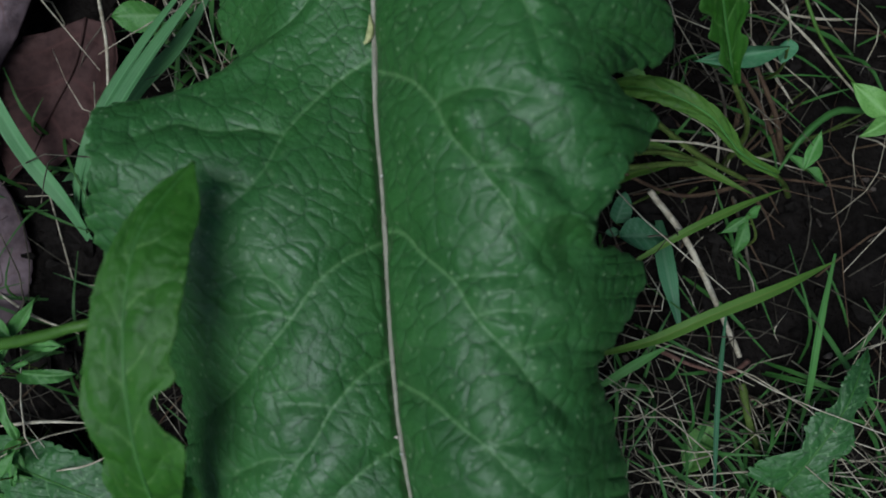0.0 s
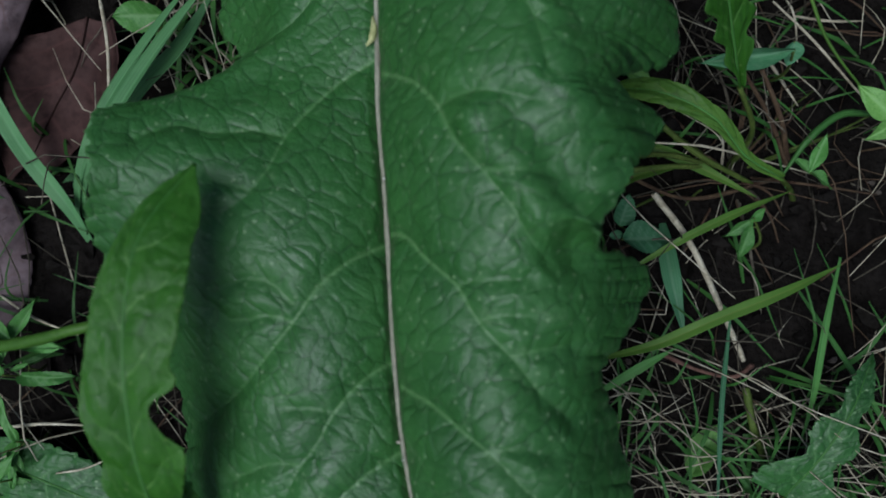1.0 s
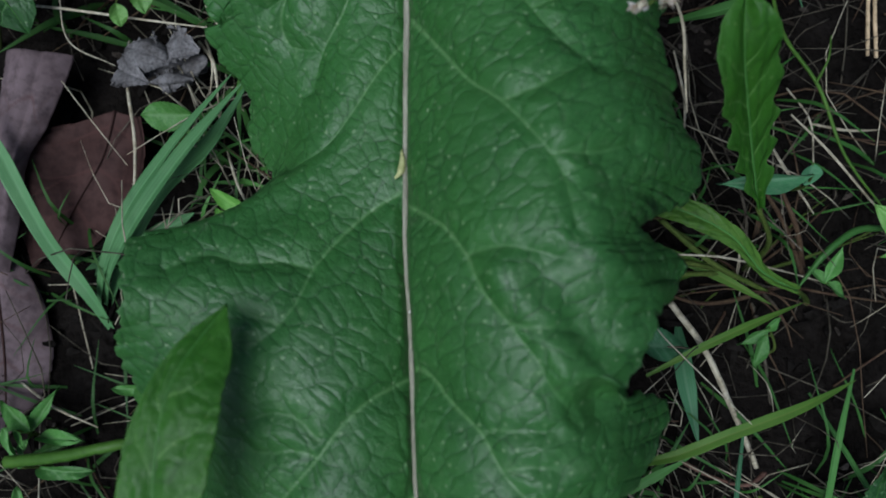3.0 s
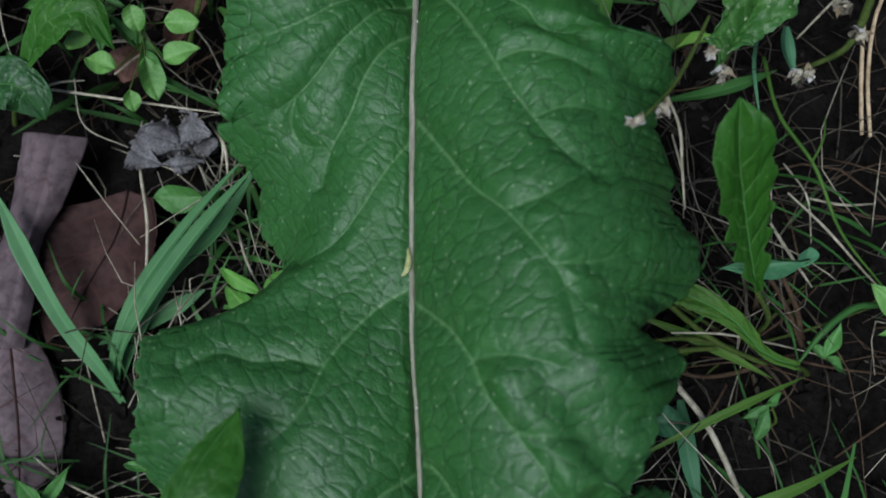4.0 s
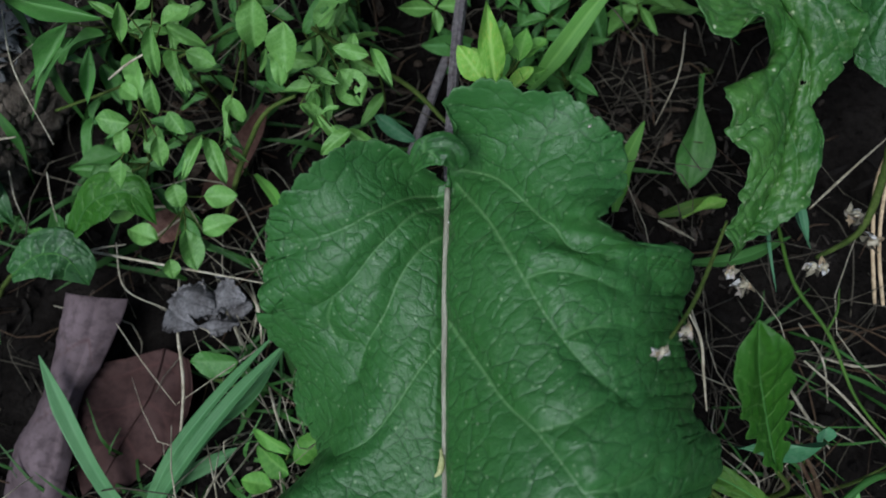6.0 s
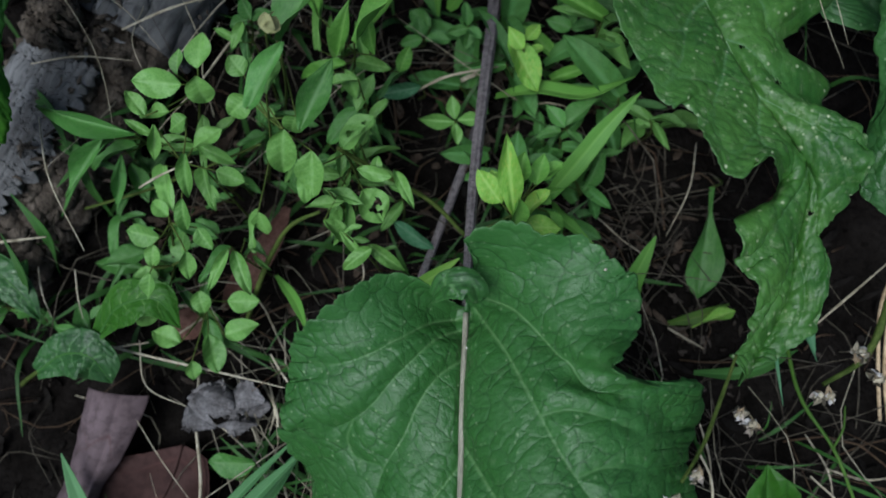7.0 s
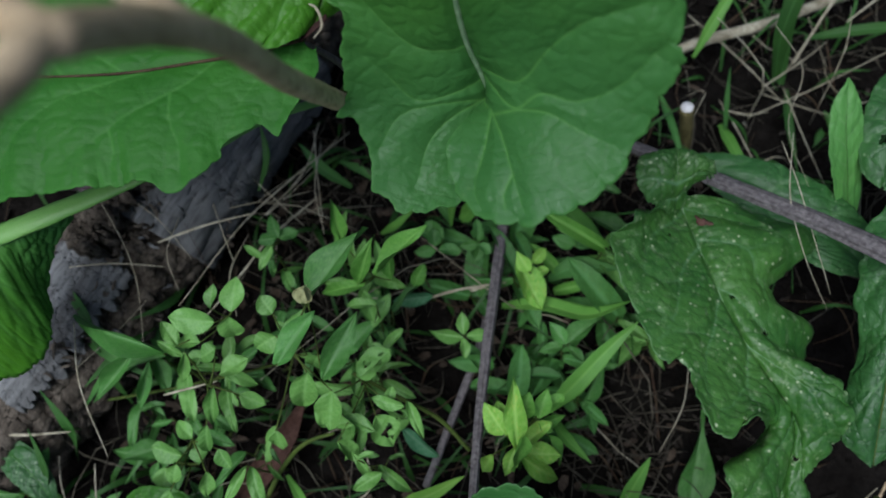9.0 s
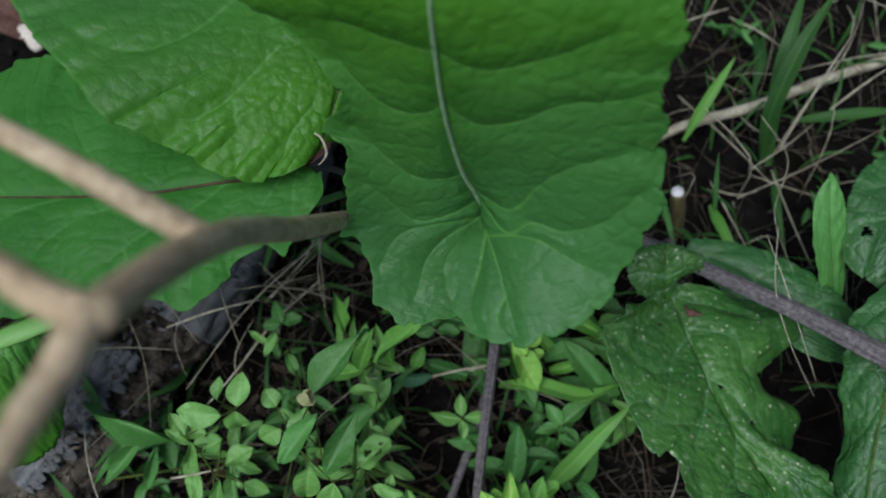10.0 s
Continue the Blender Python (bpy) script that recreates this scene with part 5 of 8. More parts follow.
def build_log():
    t = thing("rotten_log", (-0.33, 0.44, -0.07), "rotting grey log with peeled weathered wood and crumbling dark bark", "log")
    path = [(-0.170, 0.712, -0.030), (-0.223, 0.608, -0.030), (-0.267, 0.512, -0.032), (-0.309, 0.425, -0.038), (-0.350, 0.350, -0.048), (-0.388, 0.291, -0.065)]
    part("trunk", shell("trunk", path, 0.044, -40, 220, 220, 120, 0.3, 5, 0.30), M_BARK, t, "crumbling brown rotten wood", thick=0.006)
    part("outer_wood", shell("outer_wood", [(-0.216, 0.623, -0.030), (-0.258, 0.531, -0.030), (-0.291, 0.457, -0.034)], 0.049, 82, 190, 110, 60, 0.16, 5, 0.03), M_WOOD, t, "smooth weathered grey outer wood", thick=0.005)
    part("outer_wood", shell("outer_wood", [(-0.303, 0.430, -0.036), (-0.329, 0.383, -0.042), (-0.362, 0.333, -0.050)], 0.048, 42, 118, 110, 70, 0.10, 8, 0.012), M_WOOD, t, "smooth weathered grey outer wood", thick=0.005)
    part("bark", shell("bark", [(-0.264, 0.545, -0.030), (-0.286, 0.481, -0.028), (-0.309, 0.427, -0.032)], 0.052, 15, 92, 150, 100, 0.5, 6, 0.42), M_BARK, t, "flaking brown bark", thick=0.004)
    part("bark", shell("bark", [(-0.279, 0.516, 0.000), (-0.318, 0.502, 0.000), (-0.373, 0.509, -0.005), (-0.426, 0.501, -0.010)], 0.028, 10, 170, 90, 80, 0.4, 9, 0.2), M_PURPLE, t, "curled strip of dark purplish bark", thick=0.004)

    rng = np.random.default_rng(31)
    axis = curve([(-0.245, 0.525, 0.016), (-0.275, 0.461, 0.018), (-0.299, 0.407, 0.014), (-0.327, 0.348, 0.006)], 60)
    for name, mat, count, lab in (("bark_crumbs", M_BARK, 260, "crumbs of rotten brown bark on the log"), ("wood_splinters", M_WOOD, 40, "grey splinters of rotten wood on the log")):
        items = []
        for _ in range(count):
            c = axis[rng.integers(0, 60)] + rng.normal(size=3) * [0.018, 0.018, 0.004]
            c[2] -= 9.0 * min(0.02, np.min(np.hypot(axis[:, 0] - c[0], axis[:, 1] - c[1]))) ** 2 * 10
            d = rng.normal(size=3) * [1, 1, 0.4]
            d /= np.linalg.norm(d)
            l, r = rng.uniform(0.002, 0.007), rng.uniform(0.0006, 0.0022)
            items.append(tube_data([c - d * l, c + rng.normal(size=3) * 0.001, c + d * l], (r * 0.4, r, r * 0.3), n=4, sides=5, rough=0.3, seed=int(rng.integers(0, 9999)), flat=0.5))
        me = mesh_from(name, *join_data(items))
        me.polygons.foreach_set("use_smooth", [False] * len(me.polygons))
        me.materials.append(mat)
        tagged(new(name, me), lab, "litter", kind="stuff")


build_log()


lobed("toothed_leaf", (0.25, 0.50, -0.06), [(0.221, 0.494, 0.020), (0.208, 0.518, 0.050), (0.198, 0.543, 0.072), (0.195, 0.569, 0.085)],
      [(0, 0.005), (0.12, 0.0085), (0.35, 0.0115), (0.6, 0.0125), (0.85, 0.009), (1, 0.0)], "narrow toothed green leaf standing in the grass", M_DARKHERB, (0.002, 6), 15, [(0.221, 0.494, 0.019), (0.242, 0.492, -0.020), (0.265, 0.496, -0.066)])

lobed("broad_weed_leaf", (-0.36, 0.33, -0.07), [(-0.380, 0.296, -0.030), (-0.348, 0.281, -0.022), (-0.331, 0.267, -0.025), (-0.320, 0.251, -0.035)],
      [(0, 0.004), (0.25, 0.009), (0.55, 0.012), (0.8, 0.008), (1, 0.0)], "dark green weed leaf at the foot of the log", M_MAIN, (0.002, 6), 17, [(-0.381, 0.296, -0.030), (-0.399, 0.305, -0.050), (-0.430, 0.313, -0.090)])


# ---------------------------------------------------------------- grass on the fallen-leaf side
def build_grass_clump():
    t = thing("grass_clump", (-0.226, 0.053, -0.070), "tuft of broad pale green grass blades beside fallen leaves", "grass")
    for pts, w in (([(-0.220, 0.036, -0.070), (-0.228, 0.059, -0.050), (-0.247, 0.087, -0.038), (-0.267, 0.126, -0.026), (-0.284, 0.166, -0.016)], 0.0085),
                   ([(-0.230, 0.049, -0.070), (-0.219, 0.074, -0.045), (-0.202, 0.105, -0.028), (-0.172, 0.142, -0.012), (-0.132, 0.183, 0.004)], 0.0062),
                   ([(-0.226, 0.049, -0.070), (-0.214, 0.074, -0.042), (-0.193, 0.102, -0.022), (-0.160, 0.142, -0.006), (-0.124, 0.178, 0.008)], 0.0080),
                   ([(-0.225, 0.049, -0.070), (-0.210, 0.077, -0.050), (-0.180, 0.123, -0.030), (-0.152, 0.146, -0.018), (-0.127, 0.183, -0.012)], 0.0095),
                   ([(-0.243, 0.070, -0.070), (-0.216, 0.084, -0.055), (-0.189, 0.097, -0.048), (-0.165, 0.111, -0.045)], 0.0085)):
        part("grass_blade", strap("grass_blade", pts, w * 1.25, fold=0.45, n=36, tip=0.22), M_CLUMP, t)


build_grass_clump()


def single_blades():
    light = "narrow light green grass blade"
    rows = [
        ([(0.018, 0.345, -0.020), (0.038, 0.367, 0.000), (0.055, 0.388, 0.012), (0.074, 0.408, 0.020)], 0.0165, M_GRASSLT, "broad light green grass blade with a dry nick"),
        ([(0.025, 0.348, -0.030), (0.031, 0.330, -0.010), (0.049, 0.313, -0.005)], 0.0105, M_GRASSLT, light),
        ([(0.014, 0.510, -0.020), (0.033, 0.489, -0.005), (0.056, 0.461, 0.010)], 0.0185, M_GRASSLT, light),
        ([(-0.017, 0.423, -0.030), (0.011, 0.423, -0.012), (0.045, 0.417, -0.004), (0.075, 0.428, 0.000)], 0.0175, M_GRASSLT, light),
        ([(0.016, 0.444, -0.020), (0.029, 0.450, -0.008), (0.066, 0.452, -0.004)], 0.0185, M_GRASS, light),
        ([(-0.060, 0.483, -0.030), (-0.062, 0.502, -0.005), (-0.071, 0.528, 0.010)], 0.0080, M_GRASSLT, light),
        ([(-0.060, 0.488, -0.040), (-0.078, 0.509, -0.020), (-0.093, 0.530, -0.010)], 0.0090, M_GRASS, light),
        ([(-0.114, 0.472, -0.030), (-0.099, 0.476, -0.010), (-0.086, 0.486, 0.000)], 0.0080, M_GRASSLT, light),
        ([(-0.079, 0.275, -0.030), (-0.057, 0.284, 0.000), (-0.037, 0.297, 0.012)], 0.0120, M_YELLOW, "yellowing flat grass blade under the leaf base"),
        ([(0.077, 0.269, -0.040), (0.078, 0.292, -0.020), (0.089, 0.320, -0.005)], 0.0150, M_GRASSLT, "folded green grass blade over bare soil"),
        ([(-0.161, 0.288, -0.030), (-0.142, 0.268, -0.010), (-0.130, 0.247, 0.000)], 0.0085, M_GRASSLT, light),
        ([(-0.153, 0.530, -0.030), (-0.133, 0.520, -0.020), (-0.108, 0.505, -0.015)], 0.0090, M_DARKHERB, "dark green grass blade"),
        ([(0.087, -0.029, -0.020), (0.114, -0.020, -0.005), (0.143, -0.007, 0.000), (0.183, 0.009, 0.000), (0.216, 0.023, -0.010)], 0.0085, M_OLIVE, "long curved olive green grass blade over straw"),
        ([(0.106, 0.021, -0.030), (0.132, 0.037, -0.020), (0.165, 0.053, -0.020), (0.198, 0.066, -0.030)], 0.0060, M_OLIVE, "narrow olive green grass blade"),
        ([(0.130, 0.051, -0.050), (0.129, 0.018, -0.030), (0.136, -0.017, -0.030)], 0.0125, M_BLUE, "broad bluish grass blade"),
        ([(0.162, -0.008, -0.030), (0.153, -0.051, -0.020), (0.149, -0.113, -0.020)], 0.0042, M_BLUE, "thin bluish grass blade"),
        ([(0.226, 0.028, -0.030), (0.212, -0.008, -0.020), (0.206, -0.059, -0.030), (0.206, -0.088, -0.050)], 0.0055, M_GRASS, "thin green grass blade"),
        ([(0.209, 0.012, -0.050), (0.227, -0.027, -0.035), (0.246, -0.062, -0.030), (0.266, -0.096, -0.040)], 0.0050, M_GRASS, "thin green grass blade"),
        ([(0.084, -0.051, -0.030), (0.103, -0.037, -0.020), (0.128, -0.023, -0.020)], 0.0065, M_GRASS, "thin green grass blade"),
        ([(0.185, 0.286, -0.050), (0.169, 0.248, -0.020), (0.172, 0.216, -0.020)], 0.0030, M_BLUE, "thin bluish grass blade"),
        ([(0.190, 0.277, -0.020), (0.192, 0.259, -0.020), (0.196, 0.250, -0.025)], 0.0060, M_BLUE, "short bluish grass blade"),
        ([(0.196, 0.630, -0.030), (0.182, 0.649, 0.030), (0.189, 0.680, 0.070), (0.213, 0.723, 0.090)], 0.0170, M_SHADEGRASS, "broad dark green grass blade crossing a dry stem"),
        ([(0.201, 0.628, -0.030), (0.189, 0.666, 0.020), (0.191, 0.704, 0.050), (0.203, 0.751, 0.060)], 0.0150, M_SHADEGRASS, "broad dark green grass blade crossing a dry stem"),
        ([(0.123, 0.635, -0.010), (0.134, 0.657, 0.010), (0.154, 0.693, 0.030)], 0.0110, M_GRASSLT, "light green grass blade by the leaf"),
        ([(0.103, 0.621, -0.040), (0.111, 0.572, -0.020), (0.120, 0.534, -0.020)], 0.0070, M_GRASS, "green grass blade by the cut stem"),
        ([(0.144, 0.559, -0.030), (0.155, 0.538, -0.010), (0.166, 0.520, -0.010)], 0.0100, M_GRASSLT, "light green grass blade by the cut stem"),
        ([(0.218, 0.667, -0.020), (0.249, 0.667, -0.005), (0.303, 0.674, 0.000)], 0.0120, M_SHADEGRASS, "green grass blade lying flat"),
        ([(0.154, 0.574, -0.030), (0.149, 0.596, -0.010), (0.149, 0.622, 0.000)], 0.0060, M_GRASS, "short green grass blade"),
        ([(-0.320, 0.372, -0.010), (-0.280, 0.354, 0.010), (-0.253, 0.343, 0.015)], 0.0100, M_DARKHERB, "dark green blade lying over the log"),
        ([(-0.314, 0.323, -0.030), (-0.290, 0.345, 0.000), (-0.271, 0.363, 0.010)], 0.0085, M_GRASS, "green grass blade beside the log"),
        ([(-0.211, 0.496, -0.020), (-0.204, 0.518, 0.000), (-0.210, 0.539, 0.010)], 0.0080, M_DARKHERB, "dark green grass blade by the log"),
        ([(-0.141, 0.509, -0.030), (-0.164, 0.516, -0.010), (-0.183, 0.534, -0.010)], 0.0110, M_DARKHERB, "dark green grass blade in shade"),
        ([(-0.342, 0.410, 0.000), (-0.305, 0.379, 0.015), (-0.296, 0.355, 0.000)], 0.0090, M_SHADEGRASS, "dark green blade lying over the log"),
        ([(-0.274, 0.385, -0.030), (-0.282, 0.364, 0.000), (-0.301, 0.334, 0.005)], 0.0100, M_SHADEGRASS, "dark green blade lying over the log"),
        ([(-0.288, 0.329, -0.050), (-0.291, 0.346, -0.010), (-0.298, 0.375, 0.000)], 0.0090, M_SHADEGRASS, "dark green blade beside the log"),
        ([(-0.325, 0.286, -0.060), (-0.316, 0.309, -0.010), (-0.331, 0.329, 0.005)], 0.0100, M_SHADEGRASS, "dark green blade lying over the log"),
        ([(-0.263, 0.431, -0.050), (-0.264, 0.397, -0.010), (-0.281, 0.384, 0.000)], 0.0080, M_SHADEGRASS, "dark green blade beside the log"),
        ([(-0.343, 0.252, -0.060), (-0.326, 0.282, -0.010), (-0.336, 0.303, 0.000)], 0.0090, M_SHADEGRASS, "dark green blade beside the log"),
        ([(-0.053, 0.488, -0.030), (-0.046, 0.491, -0.010), (-0.036, 0.501, 0.000)], 0.0150, M_GRASSLT, "short broad light green blade"),
        ([(0.020, 0.525, -0.030), (0.023, 0.530, -0.020), (0.028, 0.536, -0.010)], 0.0100, M_GRASSLT, "short broad light green blade"),
        ([(0.094, 0.068, -0.040), (0.112, 0.076, -0.030), (0.134, 0.080, -0.030)], 0.0090, M_OLIVE, "short olive green blade of the rosette"),
        ([(0.102, 0.100, -0.035), (0.135, 0.087, -0.035), (0.183, 0.064, -0.040)], 0.0080, M_OLIVE, "narrow olive green blade of the rosette"),
        ([(0.202, 0.290, -0.050), (0.196, 0.267, -0.035), (0.204, 0.247, -0.040)], 0.0090, M_BLUE, "narrow bluish blade over dark soil"),
        ([(0.122, 0.236, -0.040), (0.146, 0.236, -0.020), (0.187, 0.253, -0.030)], 0.0110, M_GRASS, "pale green narrow leaf under the flower heads"),
        ([(0.107, 0.269, -0.050), (0.125, 0.273, -0.040), (0.149, 0.284, -0.045)], 0.0100, M_OLIVE, "olive green short blade on the soil"),
        ([(0.150, 0.588, -0.030), (0.154, 0.557, -0.010), (0.167, 0.527, -0.010)], 0.0110, M_GRASSLT, "light green grass blade by the cut stem"),
        ([(0.210, 0.630, -0.040), (0.202, 0.585, -0.020), (0.211, 0.549, -0.030)], 0.0080, M_SHADEGRASS, "dark green blade by the dry straw"),
        ([(0.199, 0.767, -0.040), (0.195, 0.724, -0.020), (0.189, 0.690, -0.030)], 0.0130, M_SHADEGRASS, "dark green broad grass blade"),
        ([(-0.269, 0.327, -0.060), (-0.263, 0.299, -0.030), (-0.274, 0.272, -0.030)], 0.0070, M_DARKHERB, "dark green grass blade in shade"),
    ]
    for pts, w, m, label in rows:
        t = thing("wild_grass", pts[0], label, "grass", "single grass blades")
        part("blade", strap("blade", pts, w * 0.8), m, t)


single_blades()


# ---------------------------------------------------------------- straws, twigs and thin stems
def thin(name, pts, r, mat, label, cat, sides=7):
    t = thing(name, pts[0], label, cat)
    part("stem", tube("stem", pts, r, n=max(14, 7 * len(pts)), sides=sides, rough=0.06, seed=len(bpy.data.objects)), mat, t)
    return t


def build_straws():
    straw = "thin pale dry straw lying on the weeds"
    for pts, r in (
        ([(0.114, 0.090, -0.010), (0.146, 0.090, -0.020), (0.179, 0.085, -0.030), (0.215, 0.078, -0.040)], 0.0011),
        ([(0.139, 0.115, -0.040), (0.159, 0.096, -0.030), (0.165, 0.074, -0.050)], 0.0006),
        ([(0.187, 0.174, -0.020), (0.209, 0.156, -0.025), (0.237, 0.127, -0.030), (0.261, 0.108, -0.040)], 0.0012),
        ([(-0.303, 0.242, -0.050), (-0.247, 0.231, -0.030), (-0.189, 0.221, -0.020), (-0.144, 0.213, -0.010)], 0.0013),
        ([(-0.213, 0.219, -0.050), (-0.206, 0.186, -0.035), (-0.198, 0.154, -0.030), (-0.204, 0.109, -0.050), (-0.208, 0.066, -0.060)], 0.0016),
        ([(-0.247, 0.189, -0.035), (-0.225, 0.164, -0.030), (-0.203, 0.137, -0.035)], 0.0006),
        ([(-0.162, 0.217, -0.040), (-0.154, 0.200, -0.030), (-0.161, 0.182, -0.050)], 0.0012),
        ([(-0.149, 0.153, -0.050), (-0.136, 0.124, -0.040), (-0.125, 0.103, -0.050)], 0.0013),
        ([(-0.183, 0.113, -0.040), (-0.173, 0.089, -0.030), (-0.175, 0.067, -0.050)], 0.0008),
        ([(-0.077, 0.422, -0.030), (-0.052, 0.427, -0.010), (-0.016, 0.436, -0.010)], 0.0016),
        ([(-0.240, 0.332, 0.020), (-0.217, 0.336, 0.040), (-0.197, 0.341, 0.050)], 0.0012),
        ([(-0.107, 0.311, -0.020), (-0.099, 0.285, -0.010), (-0.124, 0.267, -0.030)], 0.0008),
        ([(0.124, 0.394, -0.030), (0.115, 0.356, -0.020), (0.102, 0.326, -0.030)], 0.0007),
        ([(0.054, 0.347, -0.050), (0.073, 0.326, -0.040), (0.094, 0.308, -0.045), (0.083, 0.300, -0.050)], 0.0007),
        ([(-0.137, 0.418, 0.000), (-0.108, 0.419, -0.020), (-0.085, 0.429, -0.020)], 0.0008),
        ([(-0.260, 0.434, 0.030), (-0.229, 0.447, 0.035), (-0.196, 0.459, 0.035)], 0.0014),
        ([(-0.161, 0.487, 0.000), (-0.188, 0.450, 0.010), (-0.212, 0.405, 0.015), (-0.232, 0.371, 0.020)], 0.0012),
        ([(-0.170, 0.554, -0.010), (-0.173, 0.509, 0.000), (-0.197, 0.470, 0.000), (-0.167, 0.513, -0.010)], 0.0007),
        ([(-0.173, 0.546, -0.010), (-0.161, 0.498, 0.005), (-0.154, 0.467, 0.000)], 0.0007),
        ([(-0.311, 0.376, 0.020), (-0.293, 0.334, 0.030), (-0.269, 0.290, 0.020)], 0.0009),
        ([(-0.365, 0.298, -0.020), (-0.336, 0.300, -0.010), (-0.311, 0.304, -0.010)], 0.0018),
        ([(0.163, 0.631, 0.050), (0.184, 0.599, 0.045), (0.174, 0.555, 0.040), (0.181, 0.504, 0.050)], 0.0004),
        ([(0.149, 0.519, 0.085), (0.156, 0.491, 0.088), (0.173, 0.461, 0.070), (0.191, 0.430, 0.050)], 0.0005),
        ([(0.159, 0.528, 0.080), (0.155, 0.480, 0.080), (0.171, 0.452, 0.060), (0.198, 0.424, 0.030)], 0.0005),
        ([(0.202, 0.636, -0.020), (0.229, 0.681, -0.010), (0.261, 0.728, 0.000), (0.281, 0.781, 0.000)], 0.0009),
        ([(0.232, 0.657, 0.020), (0.254, 0.676, 0.025), (0.280, 0.696, 0.030)], 0.0012),
        ([(0.128, 0.696, -0.040), (0.168, 0.649, -0.030), (0.209, 0.614, -0.040)], 0.0010),
        ([(0.186, 0.618, -0.030), (0.228, 0.606, -0.030), (0.270, 0.604, -0.040)], 0.0009),
        ([(0.195, 0.269, -0.020), (0.211, 0.287, -0.005), (0.239, 0.313, 0.000)], 0.0012),
        ([(0.126, -0.101, -0.040), (0.184, -0.095, -0.030), (0.259, -0.103, -0.040)], 0.0008),
        ([(-0.223, -0.097, -0.040), (-0.199, -0.091, -0.030), (-0.182, -0.083, -0.030)], 0.0010),
        ([(-0.263, -0.073, -0.050), (-0.231, -0.069, -0.040), (-0.201, -0.069, -0.035)], 0.0015),
        ([(-0.271, 0.005, -0.060), (-0.245, -0.008, -0.050), (-0.213, -0.018, -0.040)], 0.0014),
        ([(-0.147, 0.551, -0.020), (-0.176, 0.507, 0.000), (-0.207, 0.463, 0.010), (-0.241, 0.393, 0.020)], 0.0009),
        ([(-0.166, 0.536, -0.010), (-0.160, 0.484, 0.010), (-0.152, 0.459, 0.000)], 0.0007),
        ([(-0.211, 0.498, 0.000), (-0.186, 0.476, 0.015), (-0.166, 0.462, 0.005)], 0.0006),
        ([(-0.234, 0.472, 0.010), (-0.219, 0.446, 0.020), (-0.212, 0.430, 0.010)], 0.0007),
        ([(-0.155, 0.547, -0.020), (-0.182, 0.495, -0.005), (-0.201, 0.466, 0.000)], 0.0006),
        ([(-0.289, 0.467, 0.020), (-0.260, 0.448, 0.030), (-0.238, 0.426, 0.020)], 0.0005),
        ([(-0.325, 0.415, 0.015), (-0.291, 0.419, 0.020), (-0.260, 0.422, 0.010)], 0.0009),
        ([(-0.184, 0.500, 0.000), (-0.200, 0.476, 0.012), (-0.164, 0.490, 0.005)], 0.0005),
        ([(-0.212, 0.396, -0.020), (-0.213, 0.424, 0.010), (-0.203, 0.449, 0.015)], 0.0006),
        ([(-0.253, 0.456, 0.020), (-0.252, 0.424, 0.030), (-0.243, 0.403, 0.020)], 0.0005),
        ([(-0.271, 0.233, -0.030), (-0.254, 0.236, -0.025), (-0.242, 0.239, -0.030)], 0.0011),
        ([(-0.249, 0.240, -0.030), (-0.240, 0.210, -0.030), (-0.214, 0.198, -0.035)], 0.0008),
        ([(-0.226, 0.245, -0.035), (-0.210, 0.255, -0.030), (-0.193, 0.267, -0.030)], 0.0012),
        ([(-0.231, 0.264, -0.030), (-0.211, 0.265, -0.030), (-0.193, 0.264, -0.035)], 0.0016),
        ([(-0.184, 0.208, -0.040), (-0.173, 0.194, -0.035), (-0.165, 0.176, -0.040)], 0.0014),
        ([(-0.166, 0.216, -0.040), (-0.153, 0.199, -0.030), (-0.152, 0.177, -0.040)], 0.0018),
        ([(-0.160, 0.235, -0.030), (-0.150, 0.221, -0.030), (-0.141, 0.210, -0.035)], 0.0012),
        ([(-0.325, 0.287, -0.030), (-0.319, 0.268, -0.030), (-0.316, 0.254, -0.040)], 0.0008),
        ([(-0.294, 0.284, -0.020), (-0.289, 0.265, -0.020), (-0.289, 0.253, -0.030)], 0.0008),
        ([(0.185, 0.162, -0.045), (0.195, 0.141, -0.040), (0.211, 0.120, -0.045)], 0.0016),
        ([(0.149, 0.116, -0.045), (0.163, 0.101, -0.040), (0.164, 0.081, -0.045)], 0.0010),
        ([(0.198, 0.199, -0.050), (0.207, 0.177, -0.040), (0.214, 0.148, -0.050)], 0.0010),
        ([(0.113, 0.203, 0.000), (0.125, 0.181, -0.020), (0.131, 0.161, -0.040)], 0.0012),
        ([(0.212, 0.177, -0.050), (0.231, 0.172, -0.045), (0.255, 0.174, -0.050)], 0.0013),
        ([(0.108, 0.266, -0.050), (0.122, 0.257, -0.045), (0.132, 0.253, -0.050)], 0.0014),
        ([(0.198, 0.629, 0.000), (0.220, 0.671, 0.020), (0.250, 0.722, 0.030)], 0.0014),
        ([(0.249, 0.723, 0.030), (0.258, 0.742, 0.020), (0.265, 0.774, 0.000)], 0.0010),
        ([(0.203, 0.625, -0.030), (0.213, 0.575, -0.020), (0.228, 0.533, -0.020)], 0.0009),
        ([(0.118, 0.754, -0.020), (0.139, 0.765, -0.020), (0.169, 0.778, -0.020)], 0.0014),
        ([(0.173, 0.776, -0.030), (0.194, 0.756, -0.020), (0.220, 0.747, -0.030)], 0.0012),
        ([(0.156, 0.607, -0.040), (0.173, 0.601, -0.035), (0.194, 0.608, -0.040)], 0.0012),
